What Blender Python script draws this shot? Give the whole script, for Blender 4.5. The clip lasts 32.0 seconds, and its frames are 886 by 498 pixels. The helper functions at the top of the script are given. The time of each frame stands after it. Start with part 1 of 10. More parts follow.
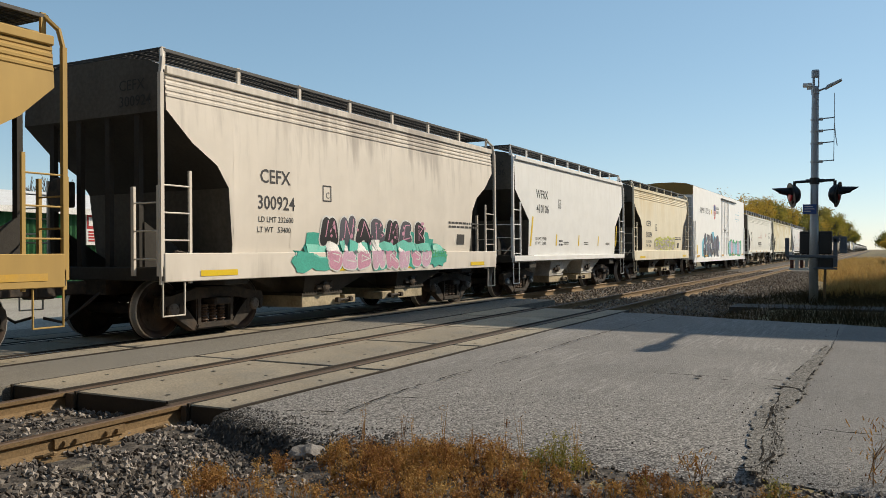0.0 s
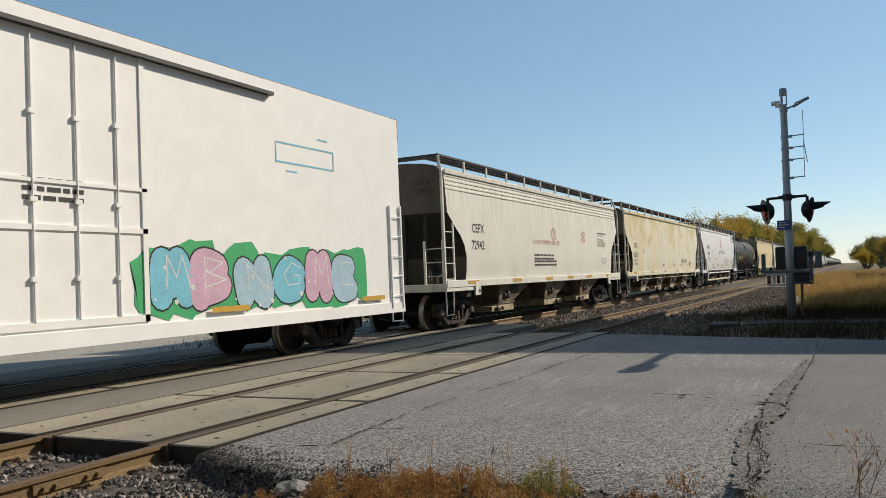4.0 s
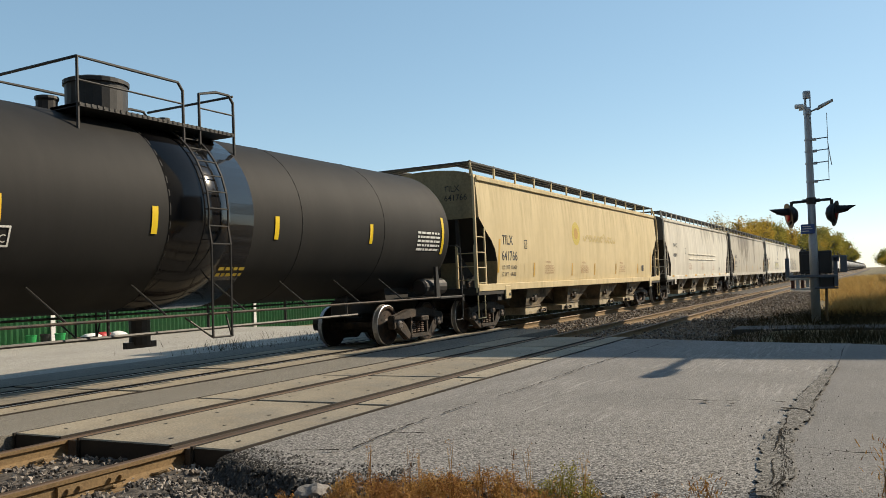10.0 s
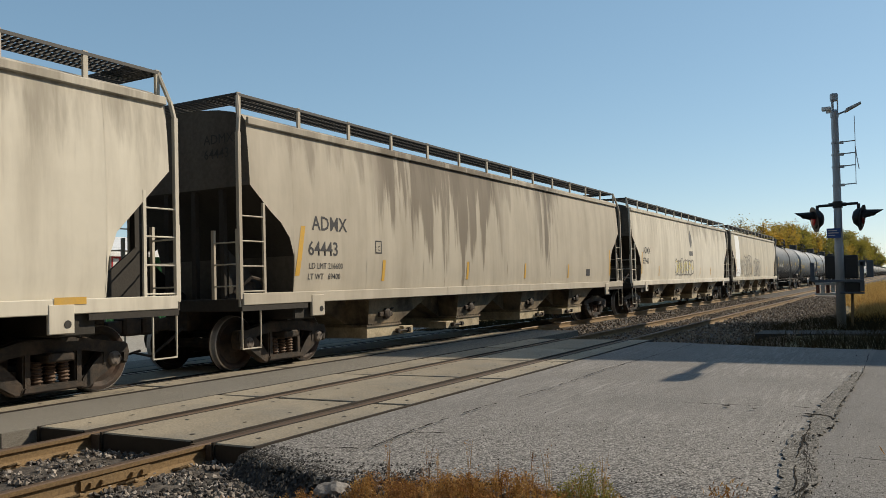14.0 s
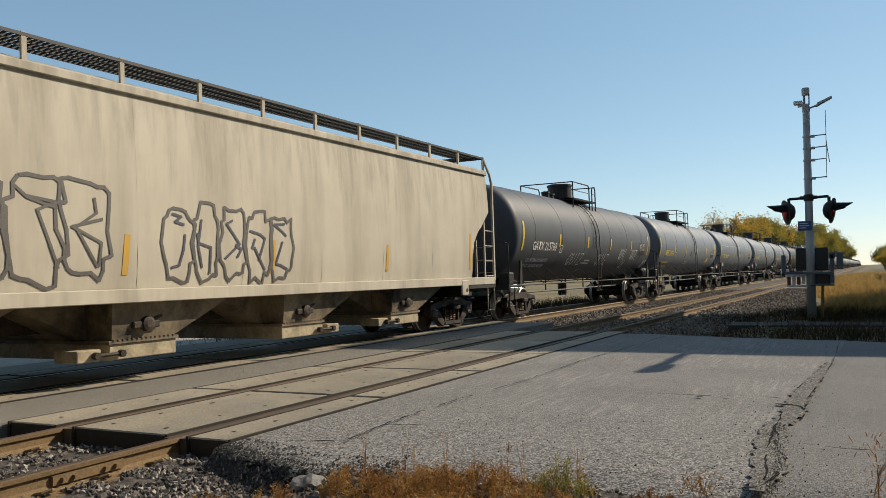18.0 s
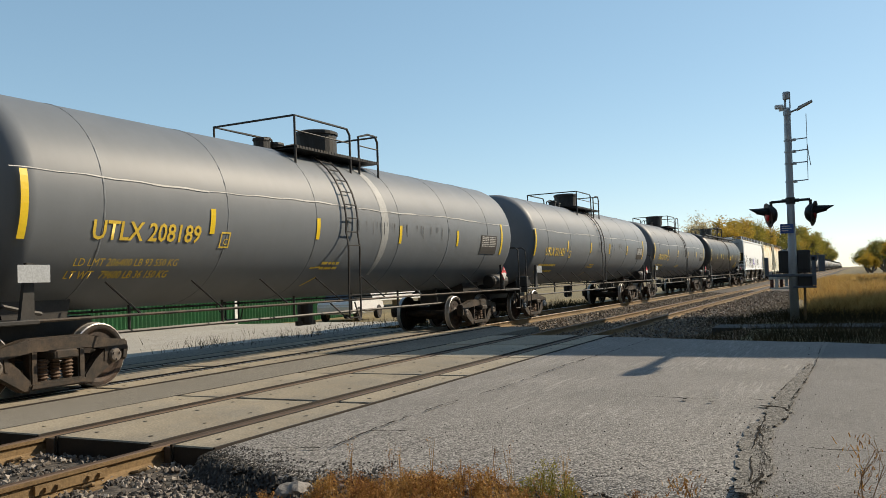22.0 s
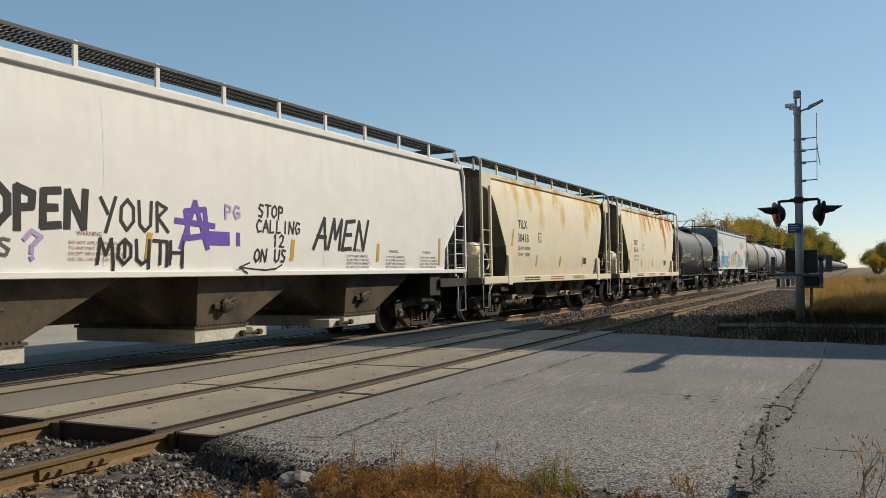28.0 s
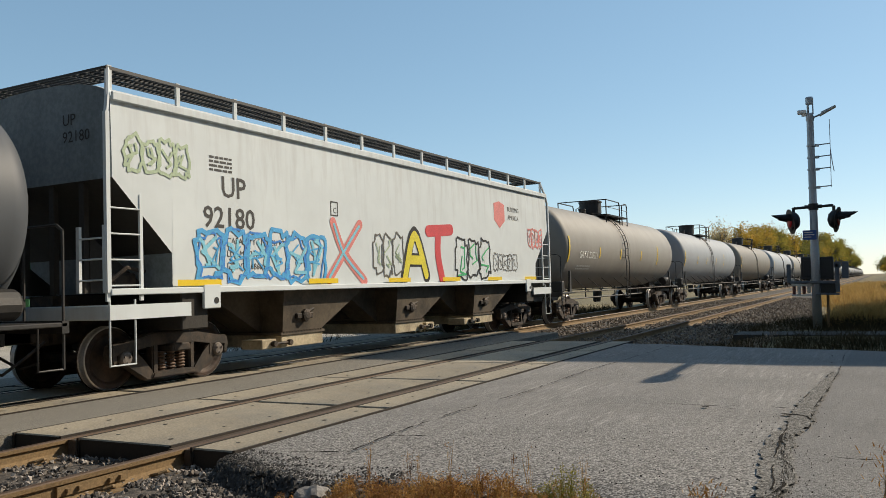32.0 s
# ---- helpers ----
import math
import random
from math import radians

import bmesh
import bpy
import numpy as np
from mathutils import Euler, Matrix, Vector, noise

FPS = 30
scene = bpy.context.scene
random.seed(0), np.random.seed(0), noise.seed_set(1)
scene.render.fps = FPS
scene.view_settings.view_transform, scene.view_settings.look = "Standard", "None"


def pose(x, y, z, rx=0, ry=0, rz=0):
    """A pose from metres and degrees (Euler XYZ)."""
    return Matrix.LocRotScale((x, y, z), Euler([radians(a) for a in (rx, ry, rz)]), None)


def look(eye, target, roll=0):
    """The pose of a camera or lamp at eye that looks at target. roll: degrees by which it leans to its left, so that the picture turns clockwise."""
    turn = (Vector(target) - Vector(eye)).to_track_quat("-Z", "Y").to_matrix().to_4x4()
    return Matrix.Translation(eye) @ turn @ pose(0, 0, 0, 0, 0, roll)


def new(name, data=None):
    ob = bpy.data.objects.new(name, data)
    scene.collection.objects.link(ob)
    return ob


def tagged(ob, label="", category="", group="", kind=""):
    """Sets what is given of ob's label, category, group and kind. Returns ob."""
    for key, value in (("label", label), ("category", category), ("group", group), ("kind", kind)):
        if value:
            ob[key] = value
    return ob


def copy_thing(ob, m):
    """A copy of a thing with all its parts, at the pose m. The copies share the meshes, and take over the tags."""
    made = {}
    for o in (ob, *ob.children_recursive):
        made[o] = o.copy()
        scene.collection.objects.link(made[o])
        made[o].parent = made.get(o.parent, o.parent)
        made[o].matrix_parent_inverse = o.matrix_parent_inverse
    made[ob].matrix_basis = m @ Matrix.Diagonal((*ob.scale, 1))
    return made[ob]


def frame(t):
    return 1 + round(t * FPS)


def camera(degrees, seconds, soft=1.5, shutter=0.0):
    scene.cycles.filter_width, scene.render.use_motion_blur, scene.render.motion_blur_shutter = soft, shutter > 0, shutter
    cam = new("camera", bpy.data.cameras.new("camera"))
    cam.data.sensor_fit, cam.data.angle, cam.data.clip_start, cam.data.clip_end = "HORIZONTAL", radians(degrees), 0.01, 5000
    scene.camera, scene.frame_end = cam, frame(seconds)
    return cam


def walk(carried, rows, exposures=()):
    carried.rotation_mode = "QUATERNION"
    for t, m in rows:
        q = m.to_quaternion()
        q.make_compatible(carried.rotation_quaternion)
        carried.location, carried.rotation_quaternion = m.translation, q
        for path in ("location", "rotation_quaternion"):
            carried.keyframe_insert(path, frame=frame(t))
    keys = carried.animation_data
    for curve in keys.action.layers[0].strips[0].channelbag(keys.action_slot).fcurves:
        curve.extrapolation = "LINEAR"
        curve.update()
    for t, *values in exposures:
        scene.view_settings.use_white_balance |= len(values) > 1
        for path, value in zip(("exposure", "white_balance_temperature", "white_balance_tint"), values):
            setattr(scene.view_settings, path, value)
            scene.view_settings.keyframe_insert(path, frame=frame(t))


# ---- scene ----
cam = camera(56.92, 32.0, soft=0.55)
EYE = (0.0, 0.0, 1.314)
# seconds, tilt, roll, heading of the hand-held camera
TURNS = [
    (0, 90.23, 0.41, -62.10), (0.5, 90.20, 0.73, -61.98), (1, 90.16, 0.94, -62.67),
    (1.5, 90.47, 1.71, -61.86), (2, 91.37, 1.94, -61.84), (2.5, 91.66, 1.95, -62.62),
    (3, 92.18, 2.05, -63.16), (3.5, 92.26, 2.36, -63.33), (5.5, 91.88, 2.26, -63.79),
    (6, 91.98, 2.13, -63.41), (6.5, 91.92, 2.37, -63.43), (7, 91.78, 2.51, -63.85),
    (7.5, 91.81, 2.75, -63.86), (8, 92.01, 2.98, -64.75), (8.5, 91.99, 2.64, -64.14),
    (9, 91.96, 2.76, -63.52), (9.5, 92.06, 2.62, -62.95), (10, 92.51, 2.40, -62.07),
    (10.5, 92.91, 2.17, -61.76), (11, 92.93, 2.15, -61.68), (11.5, 92.80, 2.16, -61.60),
    (12, 92.45, 2.40, -62.55), (12.5, 92.48, 2.34, -62.39), (13, 92.55, 2.23, -61.56),
    (13.5, 92.50, 1.93, -61.79), (14, 92.58, 1.71, -60.61), (14.5, 92.77, 1.73, -59.98),
    (15, 92.84, 1.80, -61.19), (15.5, 92.80, 2.03, -62.42), (17.5, 92.03, 1.81, -62.16),
    (18, 92.00, 1.78, -62.29), (18.5, 91.97, 1.78, -61.74), (19, 91.94, 1.57, -61.56),
    (19.5, 92.04, 1.25, -60.70), (20, 92.24, 1.17, -61.14), (20.5, 92.20, 1.03, -61.40),
    (21, 92.43, 1.45, -62.12), (21.5, 92.28, 1.99, -62.05), (22, 92.31, 2.20, -63.32),
    (22.5, 92.16, 1.81, -62.80), (23, 91.96, 1.90, -62.34), (23.5, 91.70, 1.94, -63.10),
    (24, 91.77, 1.86, -63.46), (24.5, 91.82, 1.88, -62.96), (26.5, 91.72, 1.64, -63.29),
    (27, 91.73, 1.79, -63.50), (27.5, 91.71, 1.28, -63.63), (28, 91.83, 1.10, -62.93),
    (28.5, 91.92, 1.15, -62.82), (29, 91.97, 1.46, -63.55), (29.5, 92.37, 1.59, -63.79),
    (30, 92.45, 1.88, -63.47), (30.5, 92.38, 1.95, -62.95), (31, 92.41, 1.97, -63.17),
    (31.5, 92.47, 1.87, -62.25), (32, 92.72, 1.92, -61.99),
]
# seconds, stops, kelvin, tint
EXPOSURES = [(0, -0.17, 7100, 10), (1, -0.18, 6850, 10), (2, -0.35, 6850, 10), (3, -0.24, 6850, 10), (6, -0.35, 6800, 10), (7, -0.24, 6850, 10), (8, -0.2, 6900, 10), (9, -0.17, 7050, 10), (10, 0.08, 7350, 10), (11, 0.11, 7300, 10), (12, -0.25, 7300, 10), (13, -0.17, 7250, 10), (14, -0.24, 7100, 10), (15, -0.09, 7000, 10), (18, -0.14, 7150, 10), (19, -0.15, 7350, 10), (20, -0.02, 7400, 10), (21, 0.03, 7350, 10), (22, 0.06, 7350, 10), (23, 0.04, 7500, 10), (24, 0.0, 7450, 10), (27, 0.02, 7500, 10), (28, -0.33, 7100, 10), (29, -0.45, 6900, 10), (30, -0.35, 7050, 10), (31, -0.2, 6950, 10), (32, -0.08, 7100, 10)]
walk(cam, [(t, pose(*EYE, rx, ry, rz)) for t, rx, ry, rz in TURNS], EXPOSURES)

# ---- world, sun ----
SUN_EL, SUN_AZ = 35.0, -37.0      # degrees; azimuth counted from +x towards +y
world = bpy.data.worlds.new("world")
scene.world = world
world.use_nodes = True
wn = world.node_tree.nodes
sky = wn.new("ShaderNodeTexSky")
sky.sky_type = "NISHITA"
sky.sun_disc = False
sky.sun_elevation = radians(SUN_EL)
sky.sun_rotation = radians(90 - SUN_AZ)
sky.air_density, sky.dust_density, sky.ozone_density = 0.8, 0.15, 5.0
wn["Background"].inputs[1].default_value = 0.15
haze = wn.new("ShaderNodeHueSaturation")
haze.inputs["Saturation"].default_value, haze.inputs["Hue"].default_value = 1.19, 0.491
haze.inputs["Value"].default_value = 2.0
soft = wn.new("ShaderNodeGamma")
soft.inputs["Gamma"].default_value = 0.60
world.node_tree.links.new(sky.outputs[0], soft.inputs["Color"])
world.node_tree.links.new(soft.outputs[0], haze.inputs["Color"])
world.node_tree.links.new(haze.outputs[0], wn["Background"].inputs[0])
sun = new("sun", bpy.data.lights.new("sun", "SUN"))
sun.data.energy, sun.data.angle, sun.data.color = 5.2, radians(0.5), (1.0, 0.905, 0.765)
_d = Vector((math.cos(radians(SUN_AZ)) * math.cos(radians(SUN_EL)), math.sin(radians(SUN_AZ)) * math.cos(radians(SUN_EL)), math.sin(radians(SUN_EL))))
sun.matrix_world = look(_d * 50, (0, 0, 0))

# ---- materials ----


def mat(name, col, rough=0.6, metal=0.0, col2=None, scale=4.0, mix=0.5, bump=0.0, bscale=60.0, stretch=(1, 1, 1), fine=0.12, spec=0.5, emit=0.0, col3=None, scale3=0.5, mix3=0.5, rand=0.0):
    """A surface with two scales of variation: broad stains (col2, col3) and fine grain."""
    m = bpy.data.materials.new(name)
    m.use_nodes = True
    nt = m.node_tree
    n, l = nt.nodes, nt.links
    b = n["Principled BSDF"]
    b.inputs["Roughness"].default_value = rough
    b.inputs["Metallic"].default_value = metal
    b.inputs["Specular IOR Level"].default_value = spec
    tc = n.new("ShaderNodeTexCoord")
    mp = n.new("ShaderNodeMapping")
    mp.inputs["Scale"].default_value = stretch
    l.new(tc.outputs["Object"], mp.inputs["Vector"])

    def noise_of(sc, detail=6, vec=mp.outputs[0]):
        t = n.new("ShaderNodeTexNoise")
        t.inputs["Scale"].default_value, t.inputs["Detail"].default_value, t.inputs["Roughness"].default_value = sc, detail, 0.62
        l.new(vec, t.inputs["Vector"])
        return t.outputs["Fac"]

    def ramp(f, a, b_):
        r = n.new("ShaderNodeMapRange")
        r.inputs[1].default_value, r.inputs[2].default_value = a, b_
        l.new(f, r.inputs[0])
        return r.outputs[0]

    def mixed(fac, a, b_, kind="MIX"):
        x = n.new("ShaderNodeMix")
        x.data_type, x.blend_type = "RGBA", kind
        for sock, v in ((x.inputs[0], fac), (x.inputs[6], a), (x.inputs[7], b_)):
            if hasattr(v, "is_output"):
                l.new(v, sock)
            else:
                sock.default_value = v
        return x.outputs[2]
    c = (*col, 1)
    if col2:
        f = ramp(noise_of(scale), 0.42, 0.68)
        mm = n.new("ShaderNodeMath")
        mm.operation = "MULTIPLY"
        mm.inputs[1].default_value = mix
        l.new(f, mm.inputs[0])
        c = mixed(mm.outputs[0], c, (*col2, 1))
    if col3:
        f = ramp(noise_of(scale3, 3), 0.5, 0.66)
        mm = n.new("ShaderNodeMath")
        mm.operation = "MULTIPLY"
        mm.inputs[1].default_value = mix3
        l.new(f, mm.inputs[0])
        c = mixed(mm.outputs[0], c, (*col3, 1))
    if rand:
        oi = n.new("ShaderNodeObjectInfo")
        r = n.new("ShaderNodeMapRange")
        r.inputs[3].default_value, r.inputs[4].default_value = 1 - rand, 1 + rand
        l.new(oi.outputs["Random"], r.inputs[0])
        hv = n.new("ShaderNodeHueSaturation")
        l.new(r.outputs[0], hv.inputs["Value"])
        if hasattr(c, "is_output"):
            l.new(c, hv.inputs["Color"])
        else:
            hv.inputs["Color"].default_value = c
        c = hv.outputs[0]
    if fine:
        g = ramp(noise_of(bscale * 0.7, 3, tc.outputs["Object"]), 0.38, 0.62)
        hv = n.new("ShaderNodeMapRange")
        hv.inputs[3].default_value, hv.inputs[4].default_value = 1 - fine, 1 + fine
        l.new(g, hv.inputs[0])
        v = n.new("ShaderNodeHueSaturation")
        l.new(hv.outputs[0], v.inputs["Value"])
        if hasattr(c, "is_output"):
            l.new(c, v.inputs["Color"])
        else:
            v.inputs["Color"].default_value = c
        c = v.outputs[0]
    if hasattr(c, "is_output"):
        l.new(c, b.inputs["Base Color"])
    else:
        b.inputs["Base Color"].default_value = c
    if bump:
        bp = n.new("ShaderNodeBump")
        bp.inputs["Strength"].default_value, bp.inputs["Distance"].default_value = bump, 0.02
        l.new(noise_of(bscale, 4, tc.outputs["Object"]), bp.inputs["Height"])
        l.new(bp.outputs[0], b.inputs["Normal"])
    if emit:
        b.inputs["Emission Color"].default_value = (*col, 1)
        b.inputs["Emission Strength"].default_value = emit
    return m


def paint(name, col, dirt=(0.22, 0.19, 0.15), amount=0.45, rust=None, rust_amount=0.0, rough=0.68, streak=1.2, spec=0.3):
    """Weathered paint of a rail car: dirt streaks that run down the side, broad stains, optional rust."""
    return mat(name, col, rough, 0.0, dirt, streak, amount, 0.10, 2.6, (1.0, 1.0, 0.13), 0.025, spec, 0, rust, 0.42, rust_amount)



def runs(m, col, z_top, length, x0, x1, amount=0.9, scale=2.2, soft=0.16, stretch=0.12):
    """Soft stains that run down from a height: streaky noise that fades out along the run and beyond the ends of the stretch."""
    n, l = m.node_tree.nodes, m.node_tree.links
    b = n["Principled BSDF"]
    src = b.inputs["Base Color"].links[0].from_socket
    tc = n.new("ShaderNodeTexCoord")
    mp = n.new("ShaderNodeMapping")
    mp.inputs["Scale"].default_value = (1.0, 1.0, stretch)
    l.new(tc.outputs["Object"], mp.inputs["Vector"])
    t = n.new("ShaderNodeTexNoise")
    t.inputs["Scale"].default_value, t.inputs["Detail"].default_value, t.inputs["Roughness"].default_value = scale, 5, 0.6
    l.new(mp.outputs[0], t.inputs["Vector"])
    sp = n.new("ShaderNodeSeparateXYZ")
    l.new(tc.outputs["Object"], sp.inputs[0])

    def span(sock, a, b_, smooth=True):
        r = n.new("ShaderNodeMapRange")
        r.interpolation_type = "SMOOTHSTEP" if smooth else "LINEAR"
        r.inputs[1].default_value, r.inputs[2].default_value = a, b_
        l.new(sock, r.inputs[0])
        return r.outputs[0]

    def calc(op, p, q):
        k = n.new("ShaderNodeMath")
        k.operation, k.use_clamp = op, True
        for sock, v in zip(k.inputs, (p, q)):
            if hasattr(v, "is_output"):
                l.new(v, sock)
            else:
                sock.default_value = v
        return k.outputs[0]
    fall = span(sp.outputs["Z"], z_top - length, z_top)
    ends = calc("MULTIPLY", span(sp.outputs["X"], x0, x0 + 0.8), span(sp.outputs["X"], x1, x1 - 0.8))
    # a run reaches further down where the streak noise is stronger
    k = n.new("ShaderNodeMath")
    k.operation = "SUBTRACT"
    l.new(t.outputs["Fac"], k.inputs[0])
    inv = n.new("ShaderNodeMapRange")
    inv.inputs[3].default_value, inv.inputs[4].default_value = 0.68, 0.36
    l.new(fall, inv.inputs[0])
    l.new(inv.outputs[0], k.inputs[1])
    f = calc("MULTIPLY", calc("MULTIPLY", span(k.outputs[0], 0.0, soft), ends), amount)
    x = n.new("ShaderNodeMix")
    x.data_type = "RGBA"
    l.new(f, x.inputs[0])
    l.new(src, x.inputs[6])
    x.inputs[7].default_value = (*col, 1)
    l.new(x.outputs[2], b.inputs["Base Color"])
    return m


def asphalt(name, col, light, dark, cell, worn, bump=0.5, coarse=None):
    """Worn asphalt: single chips of stone in a darker binder, broad stains, tyre scuffs and fine dust."""
    m = bpy.data.materials.new(name)
    m.use_nodes = True
    n, l = m.node_tree.nodes, m.node_tree.links
    b = n["Principled BSDF"]
    b.inputs["Roughness"].default_value, b.inputs["Specular IOR Level"].default_value = 0.88, 0.3
    tc = n.new("ShaderNodeTexCoord")

    def field(kind, sc, stretch=(1, 1, 1), turn=0.0, detail=4):
        mp = n.new("ShaderNodeMapping")
        mp.inputs["Scale"].default_value, mp.inputs["Rotation"].default_value[2] = stretch, turn
        l.new(tc.outputs["Object"], mp.inputs["Vector"])
        t = n.new("ShaderNodeTex" + kind)
        t.inputs["Scale"].default_value = sc
        if kind == "Noise":
            t.inputs["Detail"].default_value = detail
        l.new(mp.outputs[0], t.inputs["Vector"])
        return t

    def span(sock, a, b_, lo=0.0, hi=1.0):
        r = n.new("ShaderNodeMapRange")
        r.inputs[1].default_value, r.inputs[2].default_value, r.inputs[3].default_value, r.inputs[4].default_value = a, b_, lo, hi
        l.new(sock, r.inputs[0])
        return r.outputs[0]

    def blend(fac, a, c):
        x = n.new("ShaderNodeMix")
        x.data_type = "RGBA"
        for sock, v in ((x.inputs[0], fac), (x.inputs[6], a), (x.inputs[7], c)):
            if hasattr(v, "is_output"):
                l.new(v, sock)
            else:
                sock.default_value = v
        return x.outputs[2]

    def times(p, q):
        k = n.new("ShaderNodeMath")
        k.operation = "MULTIPLY"
        for sock, v in zip(k.inputs, (p, q)):
            if hasattr(v, "is_output"):
                l.new(v, sock)
            else:
                sock.default_value = v
        return k.outputs[0]
    c = blend(span(field("Noise", 0.55).outputs["Fac"], 0.35, 0.65), (*col, 1), (*[v * 1.16 for v in col], 1))
    c = blend(span(field("Noise", 2.6, (0.4, 1.0, 1)).outputs["Fac"], 0.5, 0.75, 0.0, 0.55), c, (*[v * 0.78 for v in col], 1))
    # scuffs: pale strokes in two directions, in patches
    patch_ = span(field("Noise", 0.7).outputs["Fac"], 0.44, 0.56)
    for turn, sc in ((0.55, 5.0), (1.9, 4.0), (1.25, 7.0)):
        f = times(span(field("Noise", sc, (0.22, 3.6, 1), turn, 2).outputs["Fac"], 0.585, 0.64, 0.0, worn), patch_)
        c = blend(f, c, (*light, 1))
    bare = 1.0
    if coarse:
        # the stretch nearest to the broken edge has lost its binder and shows bare pale stone
        sp = n.new("ShaderNodeSeparateXYZ")
        l.new(tc.outputs["Object"], sp.inputs[0])
        wob = n.new("ShaderNodeMath")
        wob.operation = "MULTIPLY_ADD"
        wob.inputs[1].default_value = 3.0
        l.new(field("Noise", 0.9).outputs["Fac"], wob.inputs[0])
        l.new(sp.outputs["X"], wob.inputs[2])
        c = blend(span(wob.outputs[0], coarse[1], coarse[0], 0.0, 0.8), c, (*[v_ * 1.42 for v_ in col], 1))
        bare = span(wob.outputs[0], coarse[1], coarse[0], 0.38, 1.0)
    v = field("Voronoi", cell)
    chip = n.new("ShaderNodeSeparateColor")
    l.new(v.outputs["Color"], chip.inputs[0])
    c = blend(times(span(chip.outputs[0], 0.5, 0.95, 0.0, 0.85), bare), c, (*light, 1))
    c = blend(times(span(chip.outputs[1], 0.62, 0.92, 0.0, 0.9), bare), c, (*dark, 1))
    c = blend(times(span(v.outputs["Distance"], 0.48, 0.7, 0.0, 0.75), bare), c, (*dark, 1))
    l.new(c, b.inputs["Base Color"])
    bp = n.new("ShaderNodeBump")
    bp.invert = True
    bp.inputs["Strength"].default_value, bp.inputs["Distance"].default_value = bump, 0.006
    l.new(v.outputs["Distance"], bp.inputs["Height"])
    l.new(bp.outputs[0], b.inputs["Normal"])
    return m


M = {}
M["asphalt"] = asphalt("asphalt", (0.192, 0.183, 0.173), (0.45, 0.43, 0.40), (0.052, 0.049, 0.047), 62, 0.26, 0.8, (7.2, 9.8))
M["asphalt_dark"] = asphalt("asphalt_dark", (0.215, 0.20, 0.17), (0.30, 0.28, 0.245), (0.11, 0.10, 0.085), 120, 0.2, 0.35)
M["asphalt_fine"] = asphalt("fine_grey_asphalt", (0.160, 0.155, 0.150), (0.31, 0.30, 0.286), (0.06, 0.057, 0.053), 85, 0.15, 0.6, (6.6, 9.0))
M["patch_dust"] = asphalt("crumbled_dark_asphalt", (0.165, 0.156, 0.142), (0.32, 0.305, 0.28), (0.04, 0.037, 0.033), 60, 0.0, 0.9)
# Crumbled asphalt, made much darker to hold the shade of the edge slope
M["asphalt_shade_edge"] = asphalt("shaded_crumbled_edge", (0.05, 0.047, 0.043), (0.13, 0.123, 0.112), (0.015, 0.014, 0.013), 48, 0.0, 1.0)
M["crack"] = mat("crack_soil", (0.022, 0.020, 0.018), 0.95, 0, (0.055, 0.049, 0.042), 9, 0.5, 0.8, 60, spec=0.05)
M["concrete"] = mat("panel_concrete", (0.305, 0.263, 0.196), 0.85, 0, (0.195, 0.168, 0.128), 1.2, 0.6, 0.3, 60, fine=0.2, col3=(0.20, 0.185, 0.155), scale3=0.9, mix3=0.6, rand=0.14)
M["hole"] = mat("bolt_recess_dark", (0.03, 0.028, 0.025), 0.9)
# End walls: dirty paint with the shade of the lead ends mixed in
M["end_wall"] = mat("shaded_sooty_end", (0.115, 0.104, 0.087), 0.75, 0, (0.05, 0.043, 0.034), 1.0, 0.75, 0.1, 20, (1, 1, 0.3))
# Grime, blackened further to carry the deep shade of the end recesses
M["grime_shade"] = mat("grimy_shaded_sheet", (0.035, 0.031, 0.026), 0.8, 0, (0.018, 0.015, 0.012), 1.1, 0.7, 0.2, 30, (1, 1, 0.4))
M["ballast"] = mat("ballast_bed", (0.085, 0.072, 0.06), 0.95, 0, (0.028, 0.023, 0.02), 9, 0.8, 1.0, 24, fine=0.5)
M["rail"] = mat("rusty_rail_side", (0.225, 0.148, 0.072), 0.85, 0.1, (0.15, 0.10, 0.052), 3, 0.7, 0.3, 70, (0.3, 1, 1), 0.15)
M["rail_top"] = mat("worn_rail_top", (0.36, 0.30, 0.25), 0.38, 0.9, (0.25, 0.17, 0.11), 2, 0.5, 0.1, 40, (0.2, 1, 1))
M["rail_dull"] = mat("dull_rail_top", (0.10, 0.062, 0.038), 0.65, 0.3, (0.06, 0.036, 0.022), 3, 0.6, 0.2, 40, (0.2, 1, 1))
M["tie"] = mat("weathered_tie_wood", (0.19, 0.165, 0.125), 0.92, 0, (0.09, 0.075, 0.055), 2.5, 0.7, 0.8, 18, (4, 0.35, 4), 0.25, rand=0.2)
M["soil"] = mat("dry_grass_soil", (0.16, 0.125, 0.06), 0.95, 0, (0.12, 0.10, 0.045), 0.35, 0.7, 0.8, 12, fine=0.4, col3=(0.28, 0.21, 0.09), scale3=0.06, mix3=0.6)
M["gravel_lot"] = mat("pale_gravel_lot", (0.37, 0.345, 0.30), 0.95, 0, (0.28, 0.26, 0.225), 0.5, 0.6, 0.7, 40, fine=0.3)
M["steel_black"] = mat("black_steel", (0.028, 0.028, 0.028), 0.55, 0.2, (0.06, 0.05, 0.042), 2, 0.5, 0.1, 40)
M["grate"] = mat("walkway_grating", (0.06, 0.06, 0.06), 0.6, 0.4)
M["wheel"] = mat("rusty_wheel", (0.016, 0.012, 0.010), 0.65, 0.2, (0.085, 0.048, 0.031), 3, 0.75, 0.3, 40)
M["tread"] = mat("polished_wheel_rim", (0.52, 0.50, 0.48), 0.35, 0.6)
